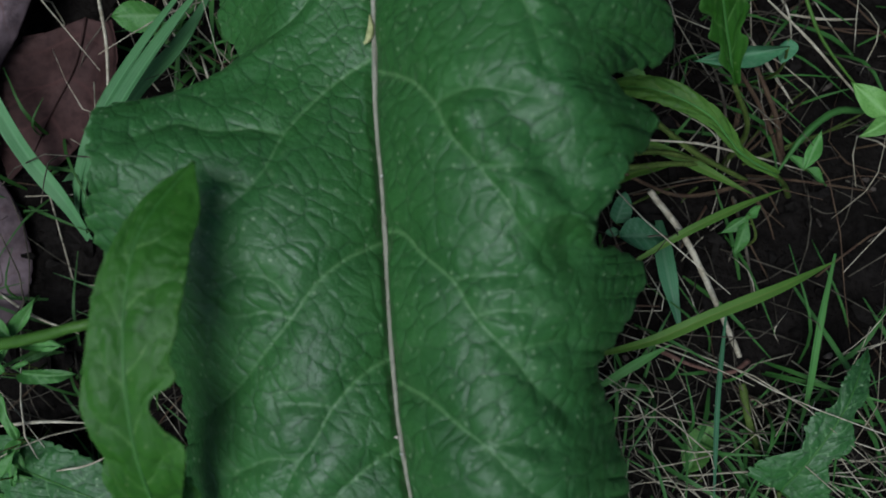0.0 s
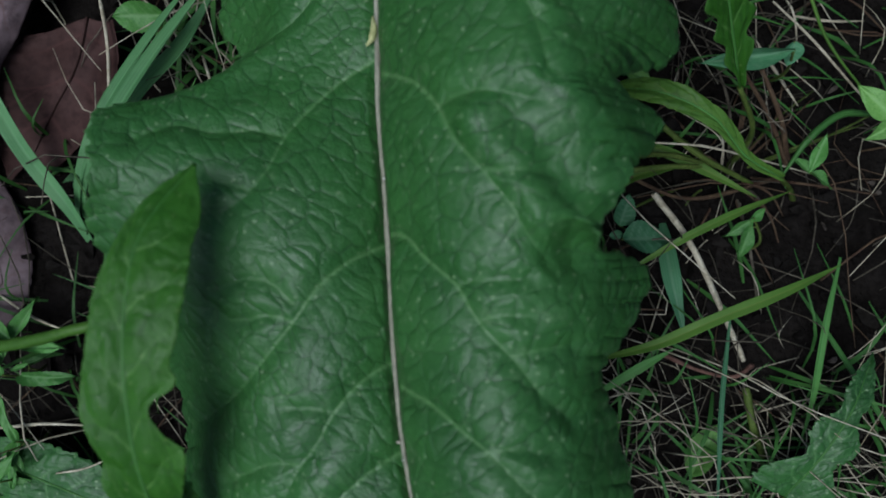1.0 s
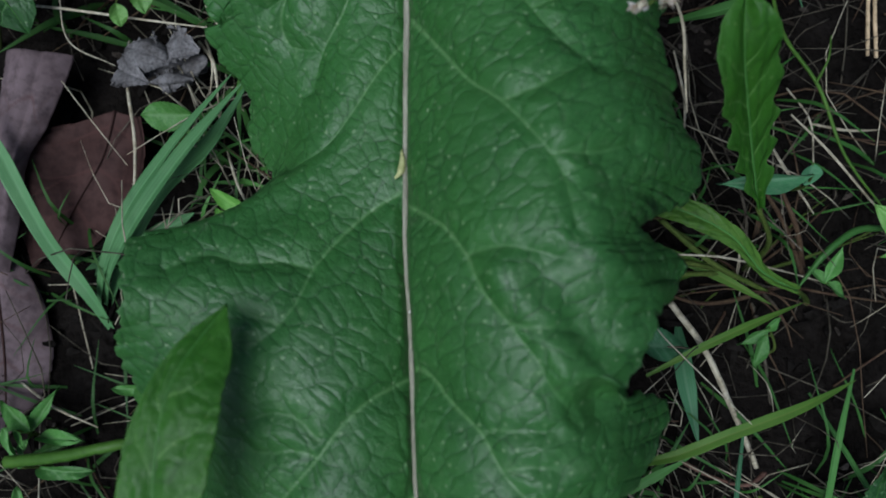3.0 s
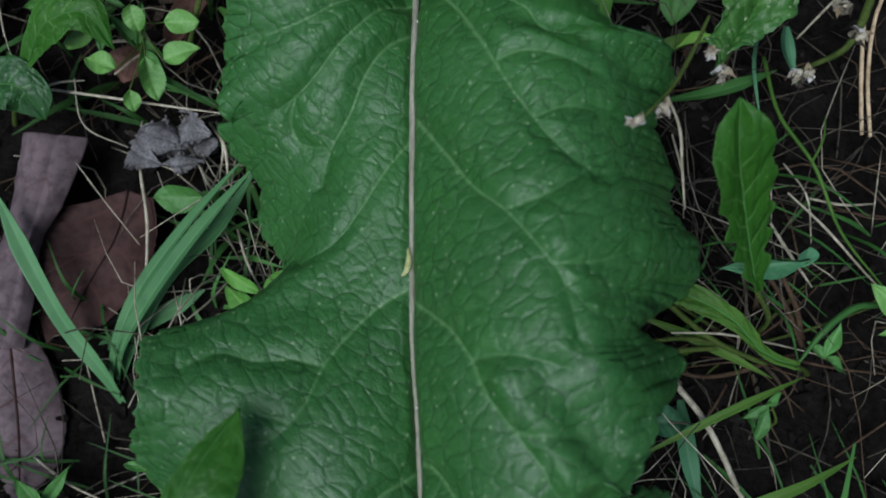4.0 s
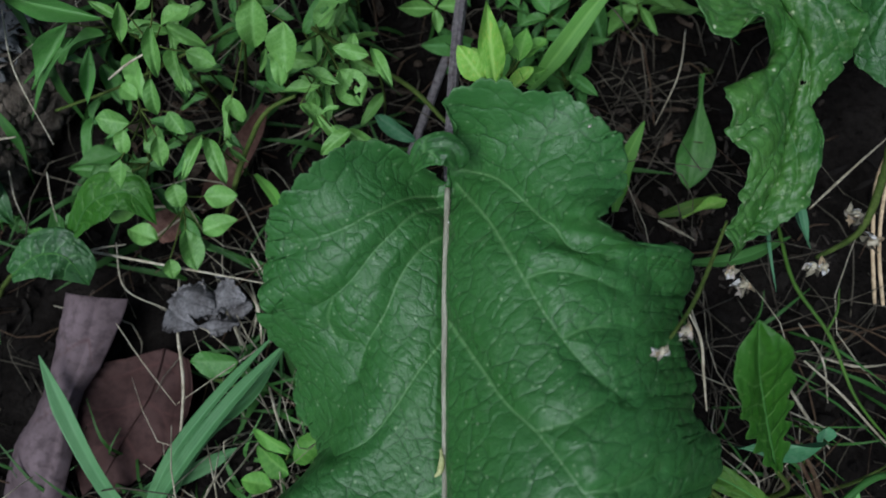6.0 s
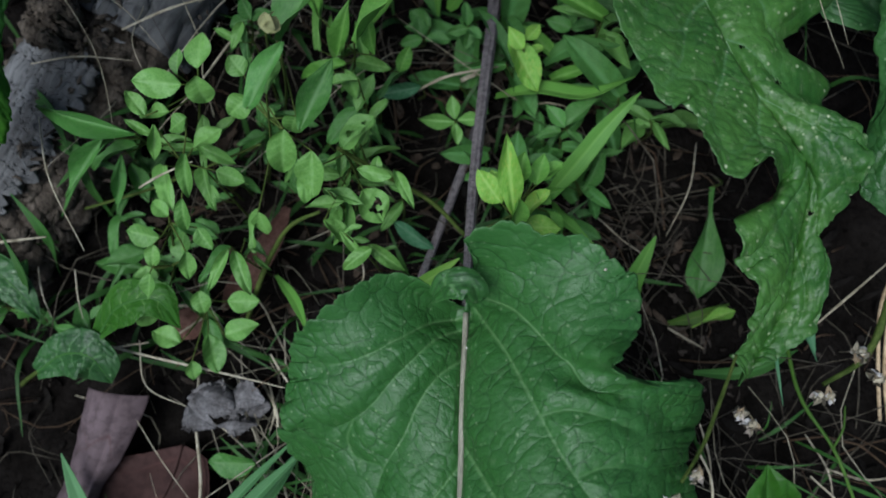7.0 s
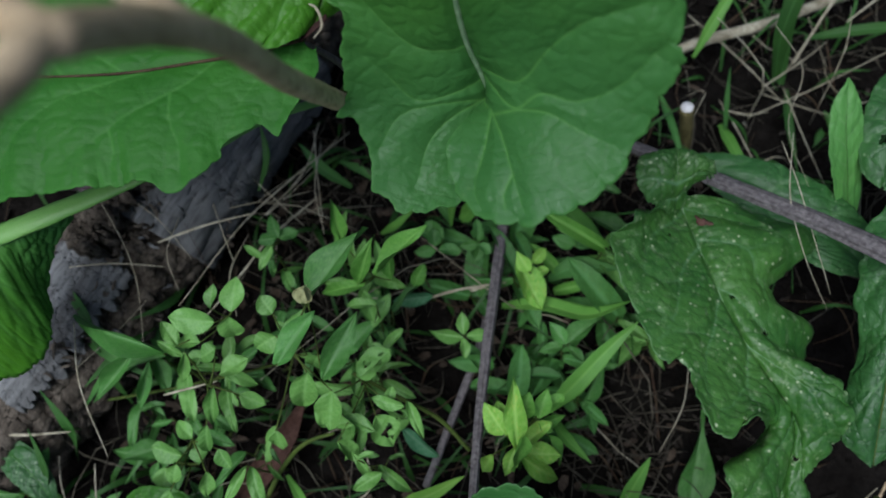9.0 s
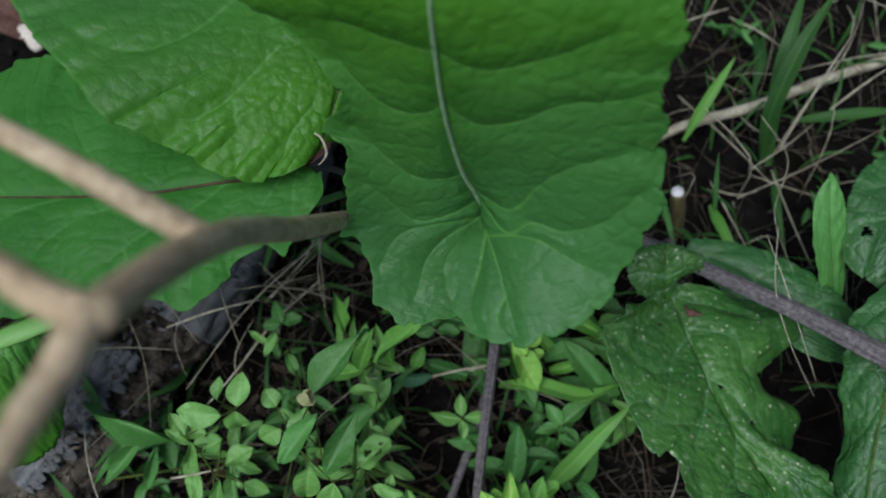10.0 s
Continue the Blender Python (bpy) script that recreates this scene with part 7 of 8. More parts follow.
def patch_of_herbs():
    lab = "light green small-leaved herb in a dense patch"
    g = "small-leaved herbs"
    herb(lab, (-0.241, 0.394, -0.070), [("oval", (-0.191, 0.370, 0.095), (-0.217, 0.369, 0.100), 0.021), ("oval", (-0.179, 0.375, 0.105), (-0.180, 0.395, 0.110), 0.018), ("oval", (-0.215, 0.357, 0.080), (-0.226, 0.370, 0.085), 0.012),
         ("oval", (-0.198, 0.380, 0.085), (-0.199, 0.394, 0.090), 0.011), ("oval", (-0.182, 0.373, 0.100), (-0.180, 0.361, 0.085), 0.02), ("oval", (-0.202, 0.360, 0.080), (-0.222, 0.360, 0.075), 0.013)], M_HERB, group=g)
    herb(lab, (-0.257, 0.362, -0.070), [("lance", (-0.212, 0.354, 0.075), (-0.215, 0.336, 0.060), 0.010), ("lance", (-0.187, 0.333, 0.090), (-0.189, 0.310, 0.075), 0.0125), ("oval", (-0.192, 0.357, 0.080), (-0.203, 0.351, 0.075), 0.016),
         ("oval", (-0.190, 0.343, 0.070), (-0.175, 0.355, 0.075), 0.018), ("oval", (-0.193, 0.313, 0.070), (-0.194, 0.295, 0.060), 0.012), ("oval", (-0.179, 0.333, 0.060), (-0.163, 0.328, 0.055), 0.014)], M_HERB, group=g)
    herb(lab, (-0.248, 0.301, -0.070), [("oval", (-0.211, 0.294, 0.050), (-0.232, 0.297, 0.050), 0.018), ("oval", (-0.212, 0.289, 0.055), (-0.214, 0.276, 0.050), 0.0125), ("oval", (-0.214, 0.274, 0.050), (-0.218, 0.259, 0.040), 0.012),
         ("oval", (-0.193, 0.286, 0.055), (-0.192, 0.270, 0.045), 0.0125), ("oval", (-0.203, 0.305, 0.060), (-0.216, 0.314, 0.060), 0.012), ("oval", (-0.188, 0.300, 0.055), (-0.180, 0.288, 0.050), 0.013)], M_HERB, group=g)
    herb(lab, (-0.219, 0.262, -0.080), [("oval", (-0.193, 0.244, 0.000), (-0.185, 0.220, -0.005), 0.019), ("oval", (-0.197, 0.269, 0.015), (-0.194, 0.255, 0.010), 0.016), ("oval", (-0.212, 0.238, -0.005), (-0.231, 0.245, -0.005), 0.018),
         ("oval", (-0.205, 0.227, -0.010), (-0.203, 0.215, -0.015), 0.013), ("oval", (-0.184, 0.244, -0.005), (-0.165, 0.252, 0.000), 0.018), ("oval", (-0.183, 0.265, 0.000), (-0.163, 0.266, 0.000), 0.018)], M_HERB, group=g)
    herb(lab, (-0.183, 0.365, -0.070), [("oval", (-0.137, 0.356, 0.120), (-0.137, 0.376, 0.125), 0.02), ("oval", (-0.132, 0.345, 0.100), (-0.135, 0.323, 0.085), 0.021), ("oval", (-0.118, 0.337, 0.090), (-0.120, 0.314, 0.075), 0.0215),
         ("oval", (-0.155, 0.366, 0.090), (-0.168, 0.357, 0.085), 0.019), ("oval", (-0.159, 0.379, 0.090), (-0.167, 0.388, 0.095), 0.016), ("oval", (-0.158, 0.314, 0.040), (-0.154, 0.302, 0.030), 0.015), ("oval", (-0.128, 0.357, 0.090), (-0.134, 0.349, 0.080), 0.016)], M_HERB, group=g)
    herb("herb with broad holed leaves eaten by insects", (-0.112, 0.358, -0.060), [("eaten", (-0.107, 0.349, 0.062), (-0.090, 0.368, 0.066), 0.026), ("eaten", (-0.095, 0.328, 0.050), (-0.082, 0.311, 0.040), 0.025), ("oval", (-0.088, 0.336, 0.055), (-0.086, 0.345, 0.060), 0.009),
         ("oval", (-0.118, 0.311, 0.040), (-0.103, 0.302, 0.030), 0.014), ("oval", (-0.126, 0.336, 0.060), (-0.129, 0.317, 0.050), 0.014)], M_HERB, group=g)
    herb("herb with long dark pointed leaves", (-0.173, 0.417, -0.060), [("lance", (-0.131, 0.380, 0.130), (-0.111, 0.420, 0.150), 0.023), ("lance", (-0.143, 0.344, 0.130), (-0.125, 0.370, 0.150), 0.019), ("lance", (-0.121, 0.341, 0.110), (-0.105, 0.375, 0.125), 0.019)], M_DARKHERB, tilt=0.5)
    bud = herb("round pale bud on a short stem", (-0.188, 0.435, -0.060), [("oval", (-0.132, 0.376, 0.150), (-0.130, 0.383, 0.155), 0.011), ("oval", (-0.130, 0.374, 0.150), (-0.131, 0.380, 0.158), 0.011), ("oval", (-0.129, 0.374, 0.150), (-0.127, 0.382, 0.152), 0.009)], M_HUSK, tilt=1.2)
    herb("herb with long dark pointed leaves beside the log", (-0.268, 0.384, -0.062), [("lance", (-0.233, 0.357, 0.050), (-0.301, 0.365, 0.060), 0.016), ("lance", (-0.255, 0.356, 0.045), (-0.284, 0.321, 0.030), 0.015), ("lance", (-0.241, 0.357, 0.030), (-0.280, 0.348, 0.020), 0.014), ("lance", (-0.254, 0.353, 0.020), (-0.262, 0.322, 0.000), 0.011)], M_DARKHERB, tilt=0.5)
    herb("yellow-green herb with upright pointed leaves", (-0.128, 0.444, -0.062), [("lance", (-0.105, 0.416, 0.060), (-0.078, 0.443, 0.090), 0.017), ("lance", (-0.116, 0.411, 0.050), (-0.110, 0.430, 0.080), 0.014), ("lance", (-0.129, 0.437, 0.050), (-0.135, 0.456, 0.080), 0.013), ("lance", (-0.095, 0.418, 0.040), (-0.101, 0.435, 0.060), 0.012), ("oval", (-0.114, 0.416, 0.030), (-0.144, 0.409, 0.030), 0.013), ("oval", (-0.083, 0.425, 0.000), (-0.076, 0.439, 0.010), 0.013)], M_GRASSLT, tilt=0.5)
    herb("light green long strap-shaped leaves between stalk and spotted leaf", (0.041, 0.465, -0.062), [("strap", (0.050, 0.459, 0.020), (0.004, 0.475, 0.040), 0.014), ("strap", (0.027, 0.447, -0.020), (0.000, 0.468, -0.010), 0.011), ("strap", (0.022, 0.437, -0.030), (0.048, 0.444, -0.020), 0.011)], M_GRASSLT, tilt=0.4)
    herb("clump of yellowish green leaves beside the leaf stalk", (0.007, 0.322, -0.062), [("oval", (-0.003, 0.317, 0.030), (0.013, 0.334, 0.045), 0.017), ("oval", (-0.001, 0.314, 0.030), (0.024, 0.316, 0.030), 0.018), ("lance", (-0.002, 0.312, 0.030), (0.026, 0.296, 0.020), 0.016), ("oval", (-0.013, 0.326, 0.040), (-0.021, 0.342, 0.050), 0.016), ("lance", (-0.006, 0.317, 0.030), (-0.011, 0.299, 0.030), 0.013)], M_YELLOW, tilt=0.6)
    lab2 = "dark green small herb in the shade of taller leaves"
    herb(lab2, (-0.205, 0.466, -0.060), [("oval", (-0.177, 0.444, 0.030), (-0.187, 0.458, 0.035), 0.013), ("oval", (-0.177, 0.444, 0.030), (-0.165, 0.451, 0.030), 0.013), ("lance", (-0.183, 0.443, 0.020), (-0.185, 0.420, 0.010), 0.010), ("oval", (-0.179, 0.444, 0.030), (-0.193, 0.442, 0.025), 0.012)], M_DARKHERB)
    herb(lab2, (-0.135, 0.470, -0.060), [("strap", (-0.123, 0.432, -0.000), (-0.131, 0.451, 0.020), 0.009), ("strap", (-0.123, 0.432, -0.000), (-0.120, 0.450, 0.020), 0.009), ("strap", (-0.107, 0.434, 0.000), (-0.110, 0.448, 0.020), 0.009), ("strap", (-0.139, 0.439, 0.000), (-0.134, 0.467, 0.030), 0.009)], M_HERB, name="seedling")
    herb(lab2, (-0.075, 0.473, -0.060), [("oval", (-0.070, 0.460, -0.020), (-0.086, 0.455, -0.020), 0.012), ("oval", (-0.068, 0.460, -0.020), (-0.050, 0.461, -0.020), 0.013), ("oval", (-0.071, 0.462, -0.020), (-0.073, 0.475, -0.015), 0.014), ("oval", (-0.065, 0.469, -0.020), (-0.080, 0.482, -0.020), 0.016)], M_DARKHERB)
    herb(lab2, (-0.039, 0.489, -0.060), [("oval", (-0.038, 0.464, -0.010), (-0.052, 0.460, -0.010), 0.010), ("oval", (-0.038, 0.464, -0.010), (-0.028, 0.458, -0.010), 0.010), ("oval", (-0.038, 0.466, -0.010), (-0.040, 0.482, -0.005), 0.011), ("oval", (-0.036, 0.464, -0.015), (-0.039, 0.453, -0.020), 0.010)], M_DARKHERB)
    herb("bright green four-leaved seedling by the leaf stalk", (-0.048, 0.410, -0.060), [("lance", (-0.044, 0.391, 0.000), (-0.069, 0.391, 0.000), 0.013), ("lance", (-0.044, 0.393, 0.000), (-0.047, 0.408, 0.005), 0.012), ("lance", (-0.042, 0.392, 0.000), (-0.023, 0.395, 0.000), 0.012), ("lance", (-0.044, 0.390, 0.000), (-0.041, 0.377, -0.005), 0.011)], M_HERB, name="seedling")
    herb("oval green leaf lying beside the stalk", (-0.063, 0.316, -0.060), [("oval", (-0.055, 0.309, -0.020), (-0.083, 0.324, -0.015), 0.014)], M_BLUE)
    herb("oval green leaf lying by dry straw", (-0.073, 0.431, -0.060), [("oval", (-0.069, 0.424, -0.020), (-0.098, 0.416, -0.020), 0.014)], M_BLUE)
    herb("yellowing herb with pointed leaves growing through the leaf base", (-0.007, 0.348, -0.050), [("oval", (-0.014, 0.323, 0.050), (-0.029, 0.338, 0.060), 0.018), ("lance", (-0.007, 0.316, 0.055), (-0.014, 0.352, 0.085), 0.018),
         ("lance", (-0.021, 0.311, 0.040), (-0.027, 0.299, 0.030), 0.013)], M_YELLOW)
    herb("bright green herb with pointed leaves by the yellowing one", (0.007, 0.349, -0.050), [("lance", (-0.006, 0.325, 0.060), (-0.002, 0.300, 0.045), 0.016), ("lance", (-0.005, 0.332, 0.060), (-0.003, 0.348, 0.070), 0.016), ("lance", (0.006, 0.332, 0.030), (0.026, 0.339, 0.030), 0.011),
         ("lance", (0.016, 0.327, 0.020), (0.030, 0.311, 0.015), 0.012), ("lance", (0.006, 0.335, 0.050), (0.010, 0.353, 0.055), 0.014), ("lance", (0.004, 0.336, 0.050), (-0.010, 0.347, 0.065), 0.013), ("oval", (0.008, 0.340, 0.045), (0.022, 0.351, 0.045), 0.014), ("lance", (0.007, 0.334, 0.040), (0.018, 0.328, 0.035), 0.012)], M_GRASSLT, tilt=0.7)
    herb("light green two-leaved seedling", (0.007, 0.449, -0.060), [("lance", (-0.001, 0.440, 0.010), (-0.011, 0.449, 0.020), 0.014), ("oval", (-0.010, 0.448, 0.010), (0.012, 0.416, 0.000), 0.025), ("oval", (0.001, 0.446, 0.010), (0.010, 0.458, 0.012), 0.012), ("oval", (0.004, 0.440, 0.005), (0.013, 0.445, 0.005), 0.012)], M_YELLOW, name="seedling")
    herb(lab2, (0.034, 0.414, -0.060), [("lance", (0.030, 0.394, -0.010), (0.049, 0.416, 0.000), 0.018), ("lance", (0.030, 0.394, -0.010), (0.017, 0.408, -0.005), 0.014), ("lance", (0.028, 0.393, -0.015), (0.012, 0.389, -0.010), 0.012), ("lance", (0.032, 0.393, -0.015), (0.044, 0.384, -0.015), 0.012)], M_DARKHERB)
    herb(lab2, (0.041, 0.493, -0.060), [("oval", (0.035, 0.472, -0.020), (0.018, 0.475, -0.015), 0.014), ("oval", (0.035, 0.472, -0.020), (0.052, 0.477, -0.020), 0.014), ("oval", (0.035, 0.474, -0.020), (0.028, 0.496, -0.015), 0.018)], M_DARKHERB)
    herb("round-leaved light green weed sprout", (0.044, 0.537, -0.060), [("oval", (0.035, 0.505, -0.020), (0.049, 0.524, -0.020), 0.018), ("oval", (0.031, 0.505, -0.020), (0.020, 0.523, -0.020), 0.016)], M_HERB)
    herb("narrow spoon-shaped leaf over bare soil", (0.131, 0.283, -0.060), [("spoon", (0.121, 0.266, -0.040), (0.149, 0.280, -0.035), 0.012)], M_YELLOW)
    herb("dark green spoon-shaped leaf hanging over bare soil", (0.147, 0.381, -0.065), [("spoon", (0.134, 0.362, -0.030), (0.128, 0.286, -0.035), 0.030)], M_DARKHERB, tilt=0.1)
    herb("oval green leaf on a thin stalk in the straw", (-0.187, 0.153, -0.060), [("oval", (-0.161, 0.165, -0.020), (-0.191, 0.163, -0.018), 0.023)], M_DARKHERB)
    herb("small round crinkled leaf by the great leaf", (0.114, 0.047, -0.060), [("oval", (0.101, 0.038, -0.030), (0.128, 0.041, -0.025), 0.026), ("oval", (0.104, 0.042, -0.040), (0.096, 0.041, -0.040), 0.007), ("oval", (0.102, 0.047, -0.040), (0.107, 0.062, -0.030), 0.017)], M_BLUE)
    herb("small yellowish green leaves by the great leaf", (0.115, 0.143, -0.060), [("oval", (0.105, 0.139, -0.020), (0.119, 0.151, -0.020), 0.016), ("oval", (0.103, 0.139, -0.030), (0.121, 0.131, -0.030), 0.015)], M_HERB)
    herb("bluish wilted narrow leaf over the rosette", (0.193, 0.136, -0.060), [("lance", (0.175, 0.129, 0.030), (0.130, 0.120, 0.030), 0.013), ("oval", (0.180, 0.137, 0.020), (0.180, 0.125, 0.015), 0.014)], M_BLUE)
    herb("ragged yellow-green leaf in the straw", (0.152, -0.103, -0.060), [("oval", (0.144, -0.100, -0.050), (0.158, -0.069, -0.045), 0.022)], M_HERB)
    herb("small lobed light green leaf", (0.183, 0.033, -0.060), [("lance", (0.177, 0.051, -0.030), (0.162, 0.038, -0.030), 0.01), ("lance", (0.175, 0.046, -0.030), (0.169, 0.028, -0.030), 0.012), ("lance", (0.175, 0.049, -0.030), (0.185, 0.056, -0.030), 0.008)], M_DARKHERB)
    herb("small lobed light green leaf", (0.230, 0.082, -0.060), [("lance", (0.210, 0.077, -0.030), (0.225, 0.070, -0.030), 0.010), ("lance", (0.210, 0.077, -0.030), (0.216, 0.098, -0.020), 0.010), ("lance", (0.210, 0.077, -0.030), (0.202, 0.087, -0.030), 0.009)], M_DARKHERB)
    herb("bright green lobed leaf over dark soil", (0.266, 0.118, -0.060), [("lance", (0.244, 0.100, 0.000), (0.222, 0.117, 0.005), 0.018), ("lance", (0.244, 0.100, 0.000), (0.229, 0.090, 0.000), 0.012)], M_HERB)
    herb("pale green leaf under the great leaf edge", (-0.149, 0.095, -0.060), [("oval", (-0.129, 0.096, -0.040), (-0.153, 0.110, -0.035), 0.02), ("oval", (-0.126, 0.103, -0.040), (-0.108, 0.124, -0.030), 0.02), ("oval", (-0.140, 0.089, -0.040), (-0.161, 0.092, -0.040), 0.018), ("lance", (-0.129, 0.110, -0.035), (-0.152, 0.123, -0.030), 0.014)], M_GRASSLT)
    herb(lab, (-0.261, 0.295, -0.060), [("oval", (-0.215, 0.290, 0.000), (-0.218, 0.309, 0.005), 0.02), ("oval", (-0.237, 0.286, 0.000), (-0.238, 0.271, -0.005), 0.018), ("oval", (-0.225, 0.255, 0.000), (-0.243, 0.253, 0.000), 0.02)], M_HERB, group=g)


patch_of_herbs()


def specks_on_leaf():
    for k, (p, r) in enumerate((((-0.029, 0.087, 0.0814), 0.0011), ((-0.028, 0.079, 0.0824), 0.0007), ((-0.026, 0.054, 0.0858), 0.0007), ((-0.019, -0.055, 0.0914), 0.0008), ((-0.017, -0.062, 0.0914), 0.0005), ((-0.031, 0.237, 0.0714), 0.0016),
                                ((0.033, 0.273, 0.1218), 0.0008), ((-0.038, 0.002, 0.0941), 0.0005), ((-0.056, 0.064, 0.0902), 0.0005), ((-0.006, -0.030, 0.0988), 0.0005))):
        t = thing("white_grain", p, "tiny whitish grain stuck on the leaf", "speck", "white grains on the leaf")
        q = Vector(p)
        part("grain", tube("grain", [q - Vector((r, r * 0.4, 0.0002)), q + Vector((0, 0, r * 0.3)), q + Vector((r * 0.8, r * 0.7, 0.0))], (r * 0.3, r * 0.8, r * 0.3), n=7, sides=7, rough=0.15, seed=k), M_WHITE if k % 3 else M_FLUFF, t)


specks_on_leaf()


def undergrowth():
    """Low sprouts that fill the green patch."""
    rng = np.random.default_rng(8)
    # Depth under the herbs comes partly from shade coloured into the lower sprouts.
    for count, mat, shape, box, lo, hi, size, lab in ((16, M_HERB, "oval", (-0.23, -0.08, 0.29, 0.43), -0.02, 0.06, 0.019, "small light green sprout under the herbs"),
                                                (9, M_DARKHERB, "oval", (-0.24, -0.07, 0.26, 0.44), -0.05, 0.01, 0.021, "sprout low under the herbs, shade coloured into its green"),
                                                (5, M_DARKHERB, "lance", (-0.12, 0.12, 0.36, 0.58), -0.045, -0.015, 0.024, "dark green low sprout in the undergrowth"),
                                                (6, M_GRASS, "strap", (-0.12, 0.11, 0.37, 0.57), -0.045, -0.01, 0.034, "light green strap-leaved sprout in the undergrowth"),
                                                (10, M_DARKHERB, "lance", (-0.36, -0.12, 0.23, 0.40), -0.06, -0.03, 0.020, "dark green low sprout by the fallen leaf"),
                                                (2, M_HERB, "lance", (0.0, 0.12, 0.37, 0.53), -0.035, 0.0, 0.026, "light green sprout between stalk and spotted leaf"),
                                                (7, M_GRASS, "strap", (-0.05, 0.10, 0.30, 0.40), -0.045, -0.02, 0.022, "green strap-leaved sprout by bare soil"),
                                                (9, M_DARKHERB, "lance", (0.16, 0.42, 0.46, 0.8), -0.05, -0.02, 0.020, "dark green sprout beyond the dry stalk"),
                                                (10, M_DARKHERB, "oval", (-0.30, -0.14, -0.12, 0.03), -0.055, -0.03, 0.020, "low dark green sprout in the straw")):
        for _ in range(count):
            x, y = rng.uniform(box[0], box[1]), rng.uniform(box[2], box[3])
            if x < -0.195 and y > 0.365:
                continue
            g = ground_z(x, y)
            leaves = []
            a0 = rng.uniform(0, 6.3)
            for k in range(int(rng.integers(3, 7))):
                a = a0 + k * 2.4 + rng.normal() * 0.3
                b = np.array([x + rng.normal() * 0.004, y + rng.normal() * 0.004, max(g + 0.006, rng.uniform(lo, hi))])
                l = size * rng.uniform(0.5, 1.6)
                leaves.append((shape, b, b + np.array([math.cos(a), math.sin(a), rng.uniform(-0.2, 0.6)]) * l, l * rng.uniform(0.32, 0.6)))
            herb(lab, (x, y, g - 0.002), leaves, mat, name="sprout", category="plant", group="undergrowth sprouts", tilt=0.6, stem_r=0.0007)


undergrowth()


# ---------------------------------------------------------------- countless litter, straw and fine grass
def bare(x, y, rng):
    """Whether this spot falls on the thinly grown soil round the rosette or beside the spotted leaf."""
    return (0.11 < x < 0.32 and -0.03 < y < 0.11 and rng.random() < 0.65) or (0.02 < x < 0.2 and 0.25 < y < 0.37 and rng.random() < 0.6)


def litter():
    rng = np.random.default_rng(5)
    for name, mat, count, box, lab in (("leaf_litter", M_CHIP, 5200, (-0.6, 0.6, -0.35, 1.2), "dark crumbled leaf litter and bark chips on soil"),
                                       ("wood_bits", M_BITS, 520, (-0.40, 0.45, -0.25, 0.9), "greyish brown bits of wood and dead leaf on soil"),
                                       ("wood_bits", M_BITS, 150, (0.03, 0.16, 0.22, 0.36), "greyish brown bits of wood on bare soil"),
                                       ("dead_flakes", M_FLAKE, 420, (-0.30, 0.14, 0.26, 0.66), "brown flakes of dead leaf under the herbs")):
        items = []
        for _ in range(count):
            x, y = rng.uniform(box[0], box[1]), rng.uniform(box[2], box[3])
            z = ground_z(x, y) + rng.uniform(0.0, 0.006)
            l, w = (rng.uniform(0.0015, 0.006), rng.uniform(0.0006, 0.0022)) if mat is M_BITS else (rng.uniform(0.002, 0.010), rng.uniform(0.001, 0.0042))
            a, tl = rng.uniform(0, 6.3), rng.normal() * 0.35
            ax = np.array([math.cos(a), math.sin(a), tl])
            sd = np.array([-math.sin(a), math.cos(a), rng.normal() * 0.3])
            c = np.array([x, y, z])
            q = rng.uniform(0.6, 1.2, 6)
            v = [c - ax * l * q[0] - sd * w * 0.4, c - sd * w * q[1], c + ax * l * q[2] - sd * w * 0.3, c + ax * l * q[3] + sd * w * 0.5, c + sd * w * q[4] + [0, 0, 0.0015], c - ax * l * q[5] + sd * w * 0.5]
            low = [p - [0, 0, 0.0012] for p in v]
            f = [[0, 1, 4, 5], [1, 2, 3, 4]] + [[i, i + 6, (i + 1) % 6 + 6, (i + 1) % 6] for i in range(6)]
            items.append((np.array(v + low), f))
        me = mesh_from(name, *join_data(items))
        me.polygons.foreach_set("use_smooth", [False] * len(me.polygons))
        me.materials.append(mat)
        tagged(new(name, me), lab, "litter", kind="stuff")


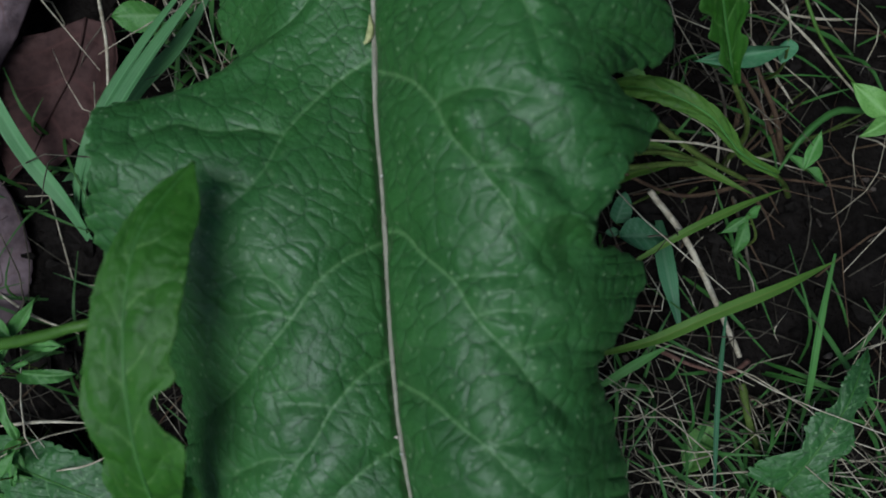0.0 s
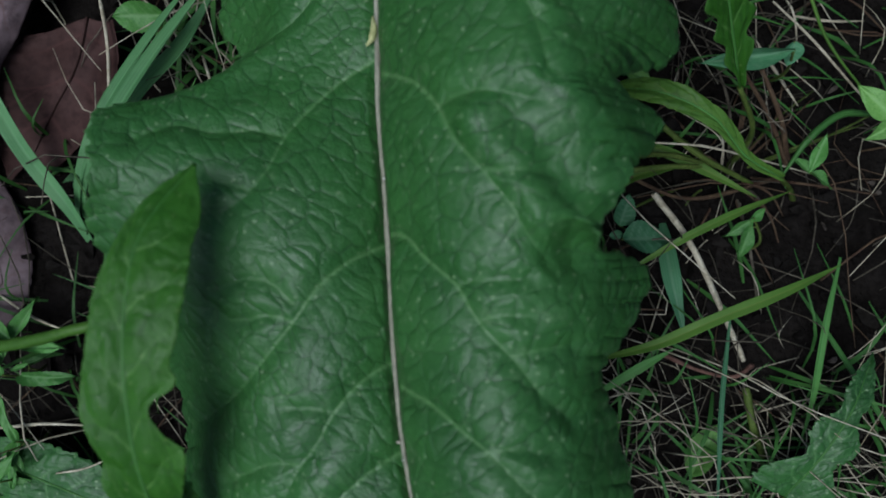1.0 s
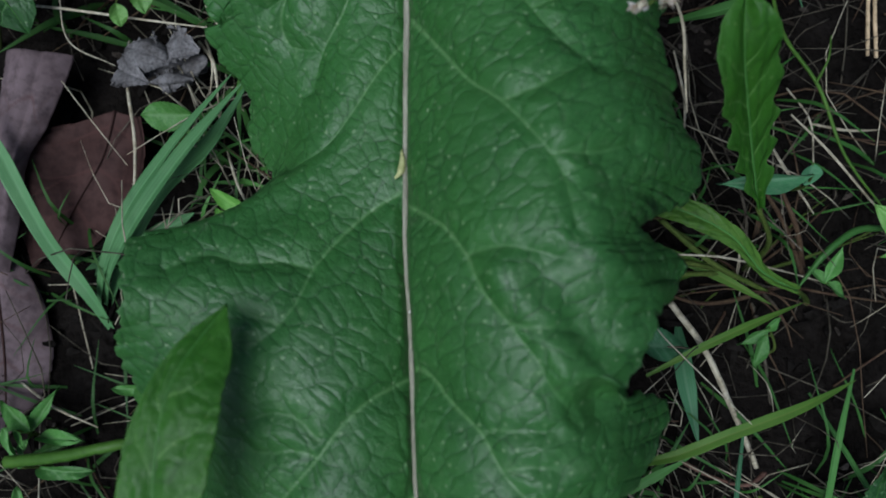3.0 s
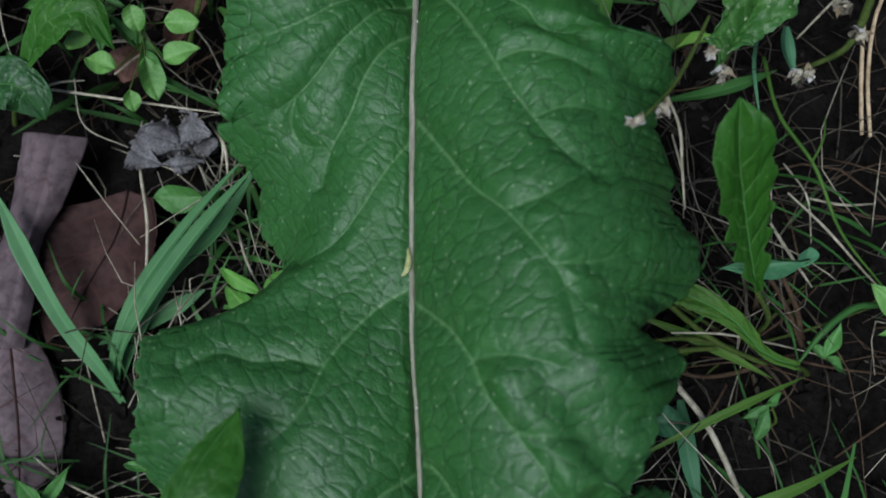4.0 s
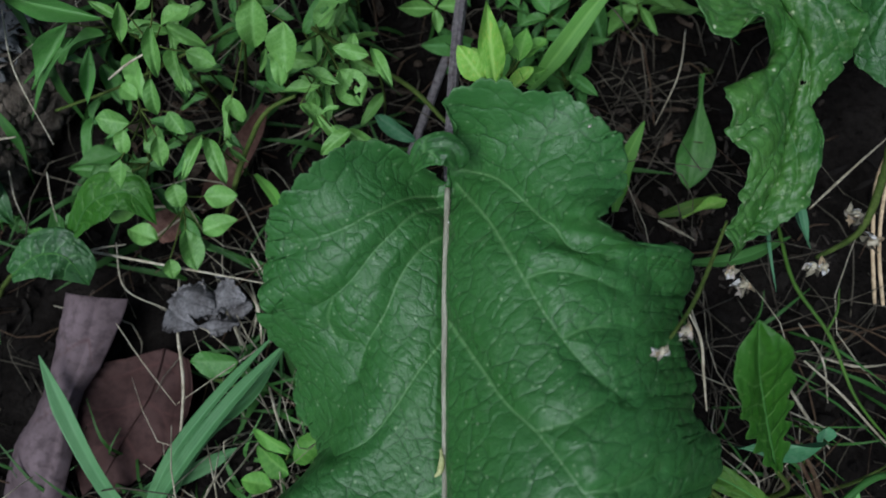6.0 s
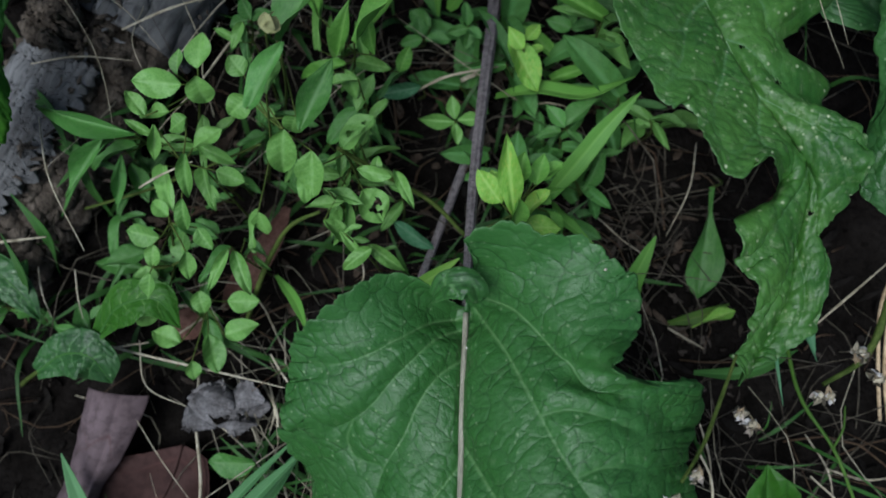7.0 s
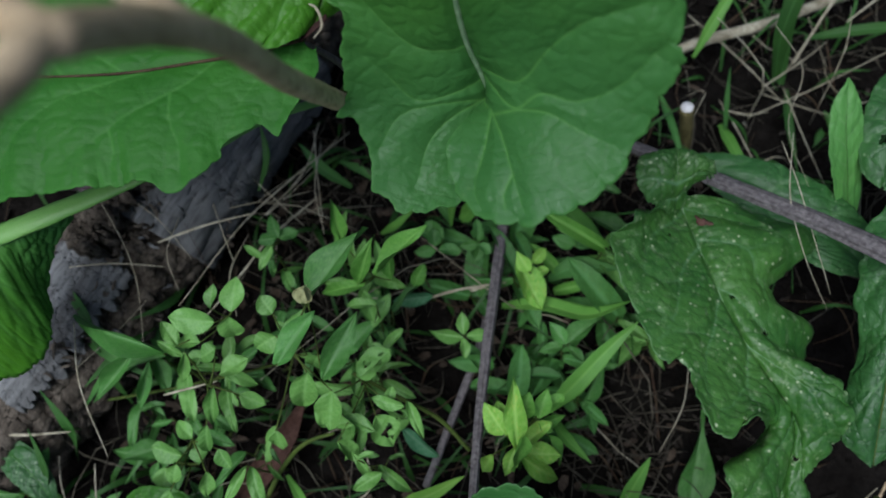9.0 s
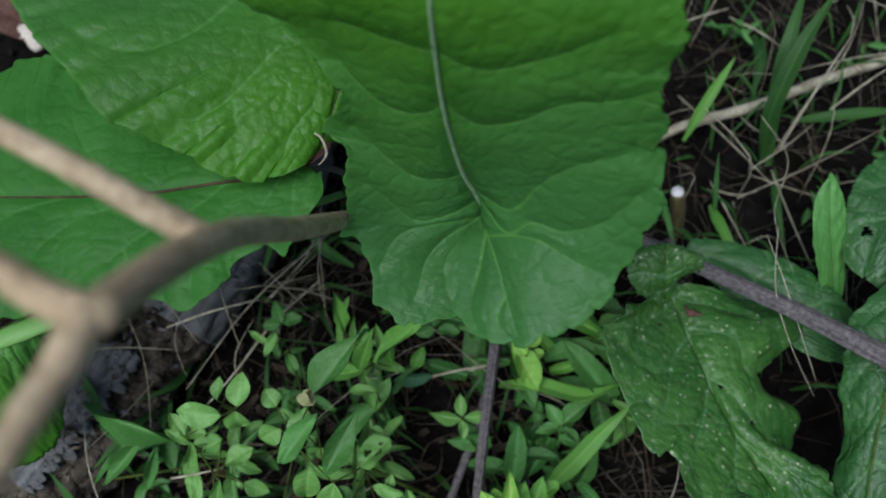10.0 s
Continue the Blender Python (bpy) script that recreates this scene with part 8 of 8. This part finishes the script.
def scatter_straws():
    rng = np.random.default_rng(6)
    for name, count, mat, box, rmax, lab in (("dry_grass", 420, M_SHADESTRAW, (0.08, 0.36, -0.25, 0.25), 0.00055, "tangle of thin pale dry grass on dark soil"),
                                             ("dry_grass", 200, M_SHADESTRAW, (-0.36, -0.10, -0.25, 0.16), 0.0006, "tangle of thin pale dry grass beside fallen leaves"),
                                             ("dry_grass", 380, M_SHADESTRAW, (0.05, 0.50, 0.45, 1.0), 0.0006, "tangle of thin pale dry grass between stalks"),
                                             ("dry_grass", 260, M_SHADESTRAW, (-0.35, 0.1, 0.17, 0.6), 0.0006, "thin dry grass stalks under the herbs"),
                                             ("pale_straw", 120, M_STRAW, (0.10, 0.33, -0.22, 0.16), 0.00048, "long bleached straws over dark soil"),
                                             ("pale_straw", 24, M_STRAW, (-0.34, -0.14, -0.16, 0.12), 0.0006, "long bleached straws beside fallen leaves"),
                                             ("pale_straw", 45, M_STRAW, (0.08, 0.40, 0.50, 0.85), 0.0007, "long bleached straws between the stalks"),
                                             ("pale_straw", 30, M_STRAW, (-0.32, 0.10, 0.18, 0.58), 0.0006, "long bleached straws among the herbs"),
                                             ("pale_straw", 50, M_STRAW, (-0.168, -0.09, -0.01, 0.16), 0.0007, "heap of bleached straws by the great leaf"),
                                             ("dry_grass", 160, M_SHADESTRAW, (-0.28, 0.12, 0.28, 0.62), 0.0007, "brown dry stalks on the soil under the herbs"),
                                             ("pale_straw", 55, M_STRAW, (0.085, 0.215, -0.13, -0.005), 0.0005, "bleached broken straws at the edge of the great leaf"),
                                             ("pale_straw", 60, M_STRAW, (-0.175, -0.105, 0.06, 0.24), 0.0006, "broken bleached straws between grass and great leaf"),
                                             ("curled_twigs", 60, M_SHADESTRAW, (0.03, 0.17, 0.24, 0.40), 0.0006, "tangle of thin curled pale twigs over bare soil"),
                                             ("dark_roots", 800, M_RSTEM, (-0.5, 0.5, -0.3, 1.0), 0.0008, "dark brown rootlets and twigs on soil")):
        items = []
        for _ in range(count):
            x, y = rng.uniform(box[0], box[1]), rng.uniform(box[2], box[3])
            if name != "curled_twigs" and bare(x, y, rng) or (-0.31 < x < -0.165 and 0.0 < y < 0.19 and rng.random() < 0.85):
                continue
            a = rng.uniform(0, 6.3)
            l = rng.uniform(0.015, 0.11) * (1.3 if name == "pale_straw" else 1.0)
            z = ground_z(x, y) + 0.002
            d = np.array([math.cos(a), math.sin(a), 0])
            e = rng.normal(size=3) * [0.2, 0.2, 0.1]
            lift = abs(rng.normal()) * (0.035 if name == "pale_straw" else 0.02)
            p = [np.array([x, y, z]), np.array([x, y, z + lift]) + (d + e) * l * 0.5, np.array([x, y, z + lift * rng.uniform(0, 1.5)]) + (d - e) * l]
            r = rng.uniform(0.0003, rmax)
            items.append(tube_data(p, (r, r, r * 0.5), n=6, sides=4))
        me = mesh_from(name, *join_data(items))
        me.materials.append(mat)
        tagged(new(name, me), lab, "dry grass", kind="stuff")


def scatter_green():
    rng = np.random.default_rng(7)
    for count, mat, box, hmax, wmax, lab in ((70, M_GRASS, (-0.18, -0.10, 0.02, 0.24), 0.04, 0.0045, "short green grass beside the great leaf"),
                                        (150, M_GRASS, (0.10, 0.32, -0.22, -0.03), 0.05, 0.0032, "green grass tuft growing through straw"),
                                        (160, M_SHADEGRASS, (0.09, 0.36, -0.25, 0.2), 0.05, 0.0028, "fine green grass growing through straw"),
                                        (160, M_SHADEGRASS, (-0.36, -0.12, -0.25, 0.12), 0.045, 0.0026, "fine green grass by the fallen leaves"),
                                        (220, M_SHADEGRASS, (-0.40, 0.06, 0.22, 0.62), 0.06, 0.0055, "dark green grass under the herbs"),
                                        (240, M_SHADEGRASS, (0.06, 0.55, 0.40, 1.0), 0.06, 0.0035, "green grass between the stalks")):
        items = []
        for _ in range(count):
            x, y = rng.uniform(box[0], box[1]), rng.uniform(box[2], box[3])
            if bare(x, y, rng) or (-0.33 < x < -0.20 and 0.36 < y < 0.52 and rng.random() < 0.85):
                continue
            a = rng.uniform(0, 6.3)
            l = rng.uniform(0.02, 0.075)
            h = rng.uniform(0.2, 1.0) * hmax
            z = ground_z(x, y) - 0.002
            d = np.array([math.cos(a), math.sin(a), 0])
            p = [np.array([x, y, z]), np.array([x, y, z + h * 0.7]) + d * l * 0.35, np.array([x, y, z + h * rng.uniform(0.5, 1.0)]) + d * l]
            items.append(strap_data(p, rng.uniform(0.4, 1) * wmax, n=8, tip=0.6))
        me = mesh_from("fine_grass", *join_data(items))
        me.materials.append(mat)
        tagged(new("fine_grass", me), lab, "grass", kind="stuff")


litter()
scatter_straws()
scatter_green()
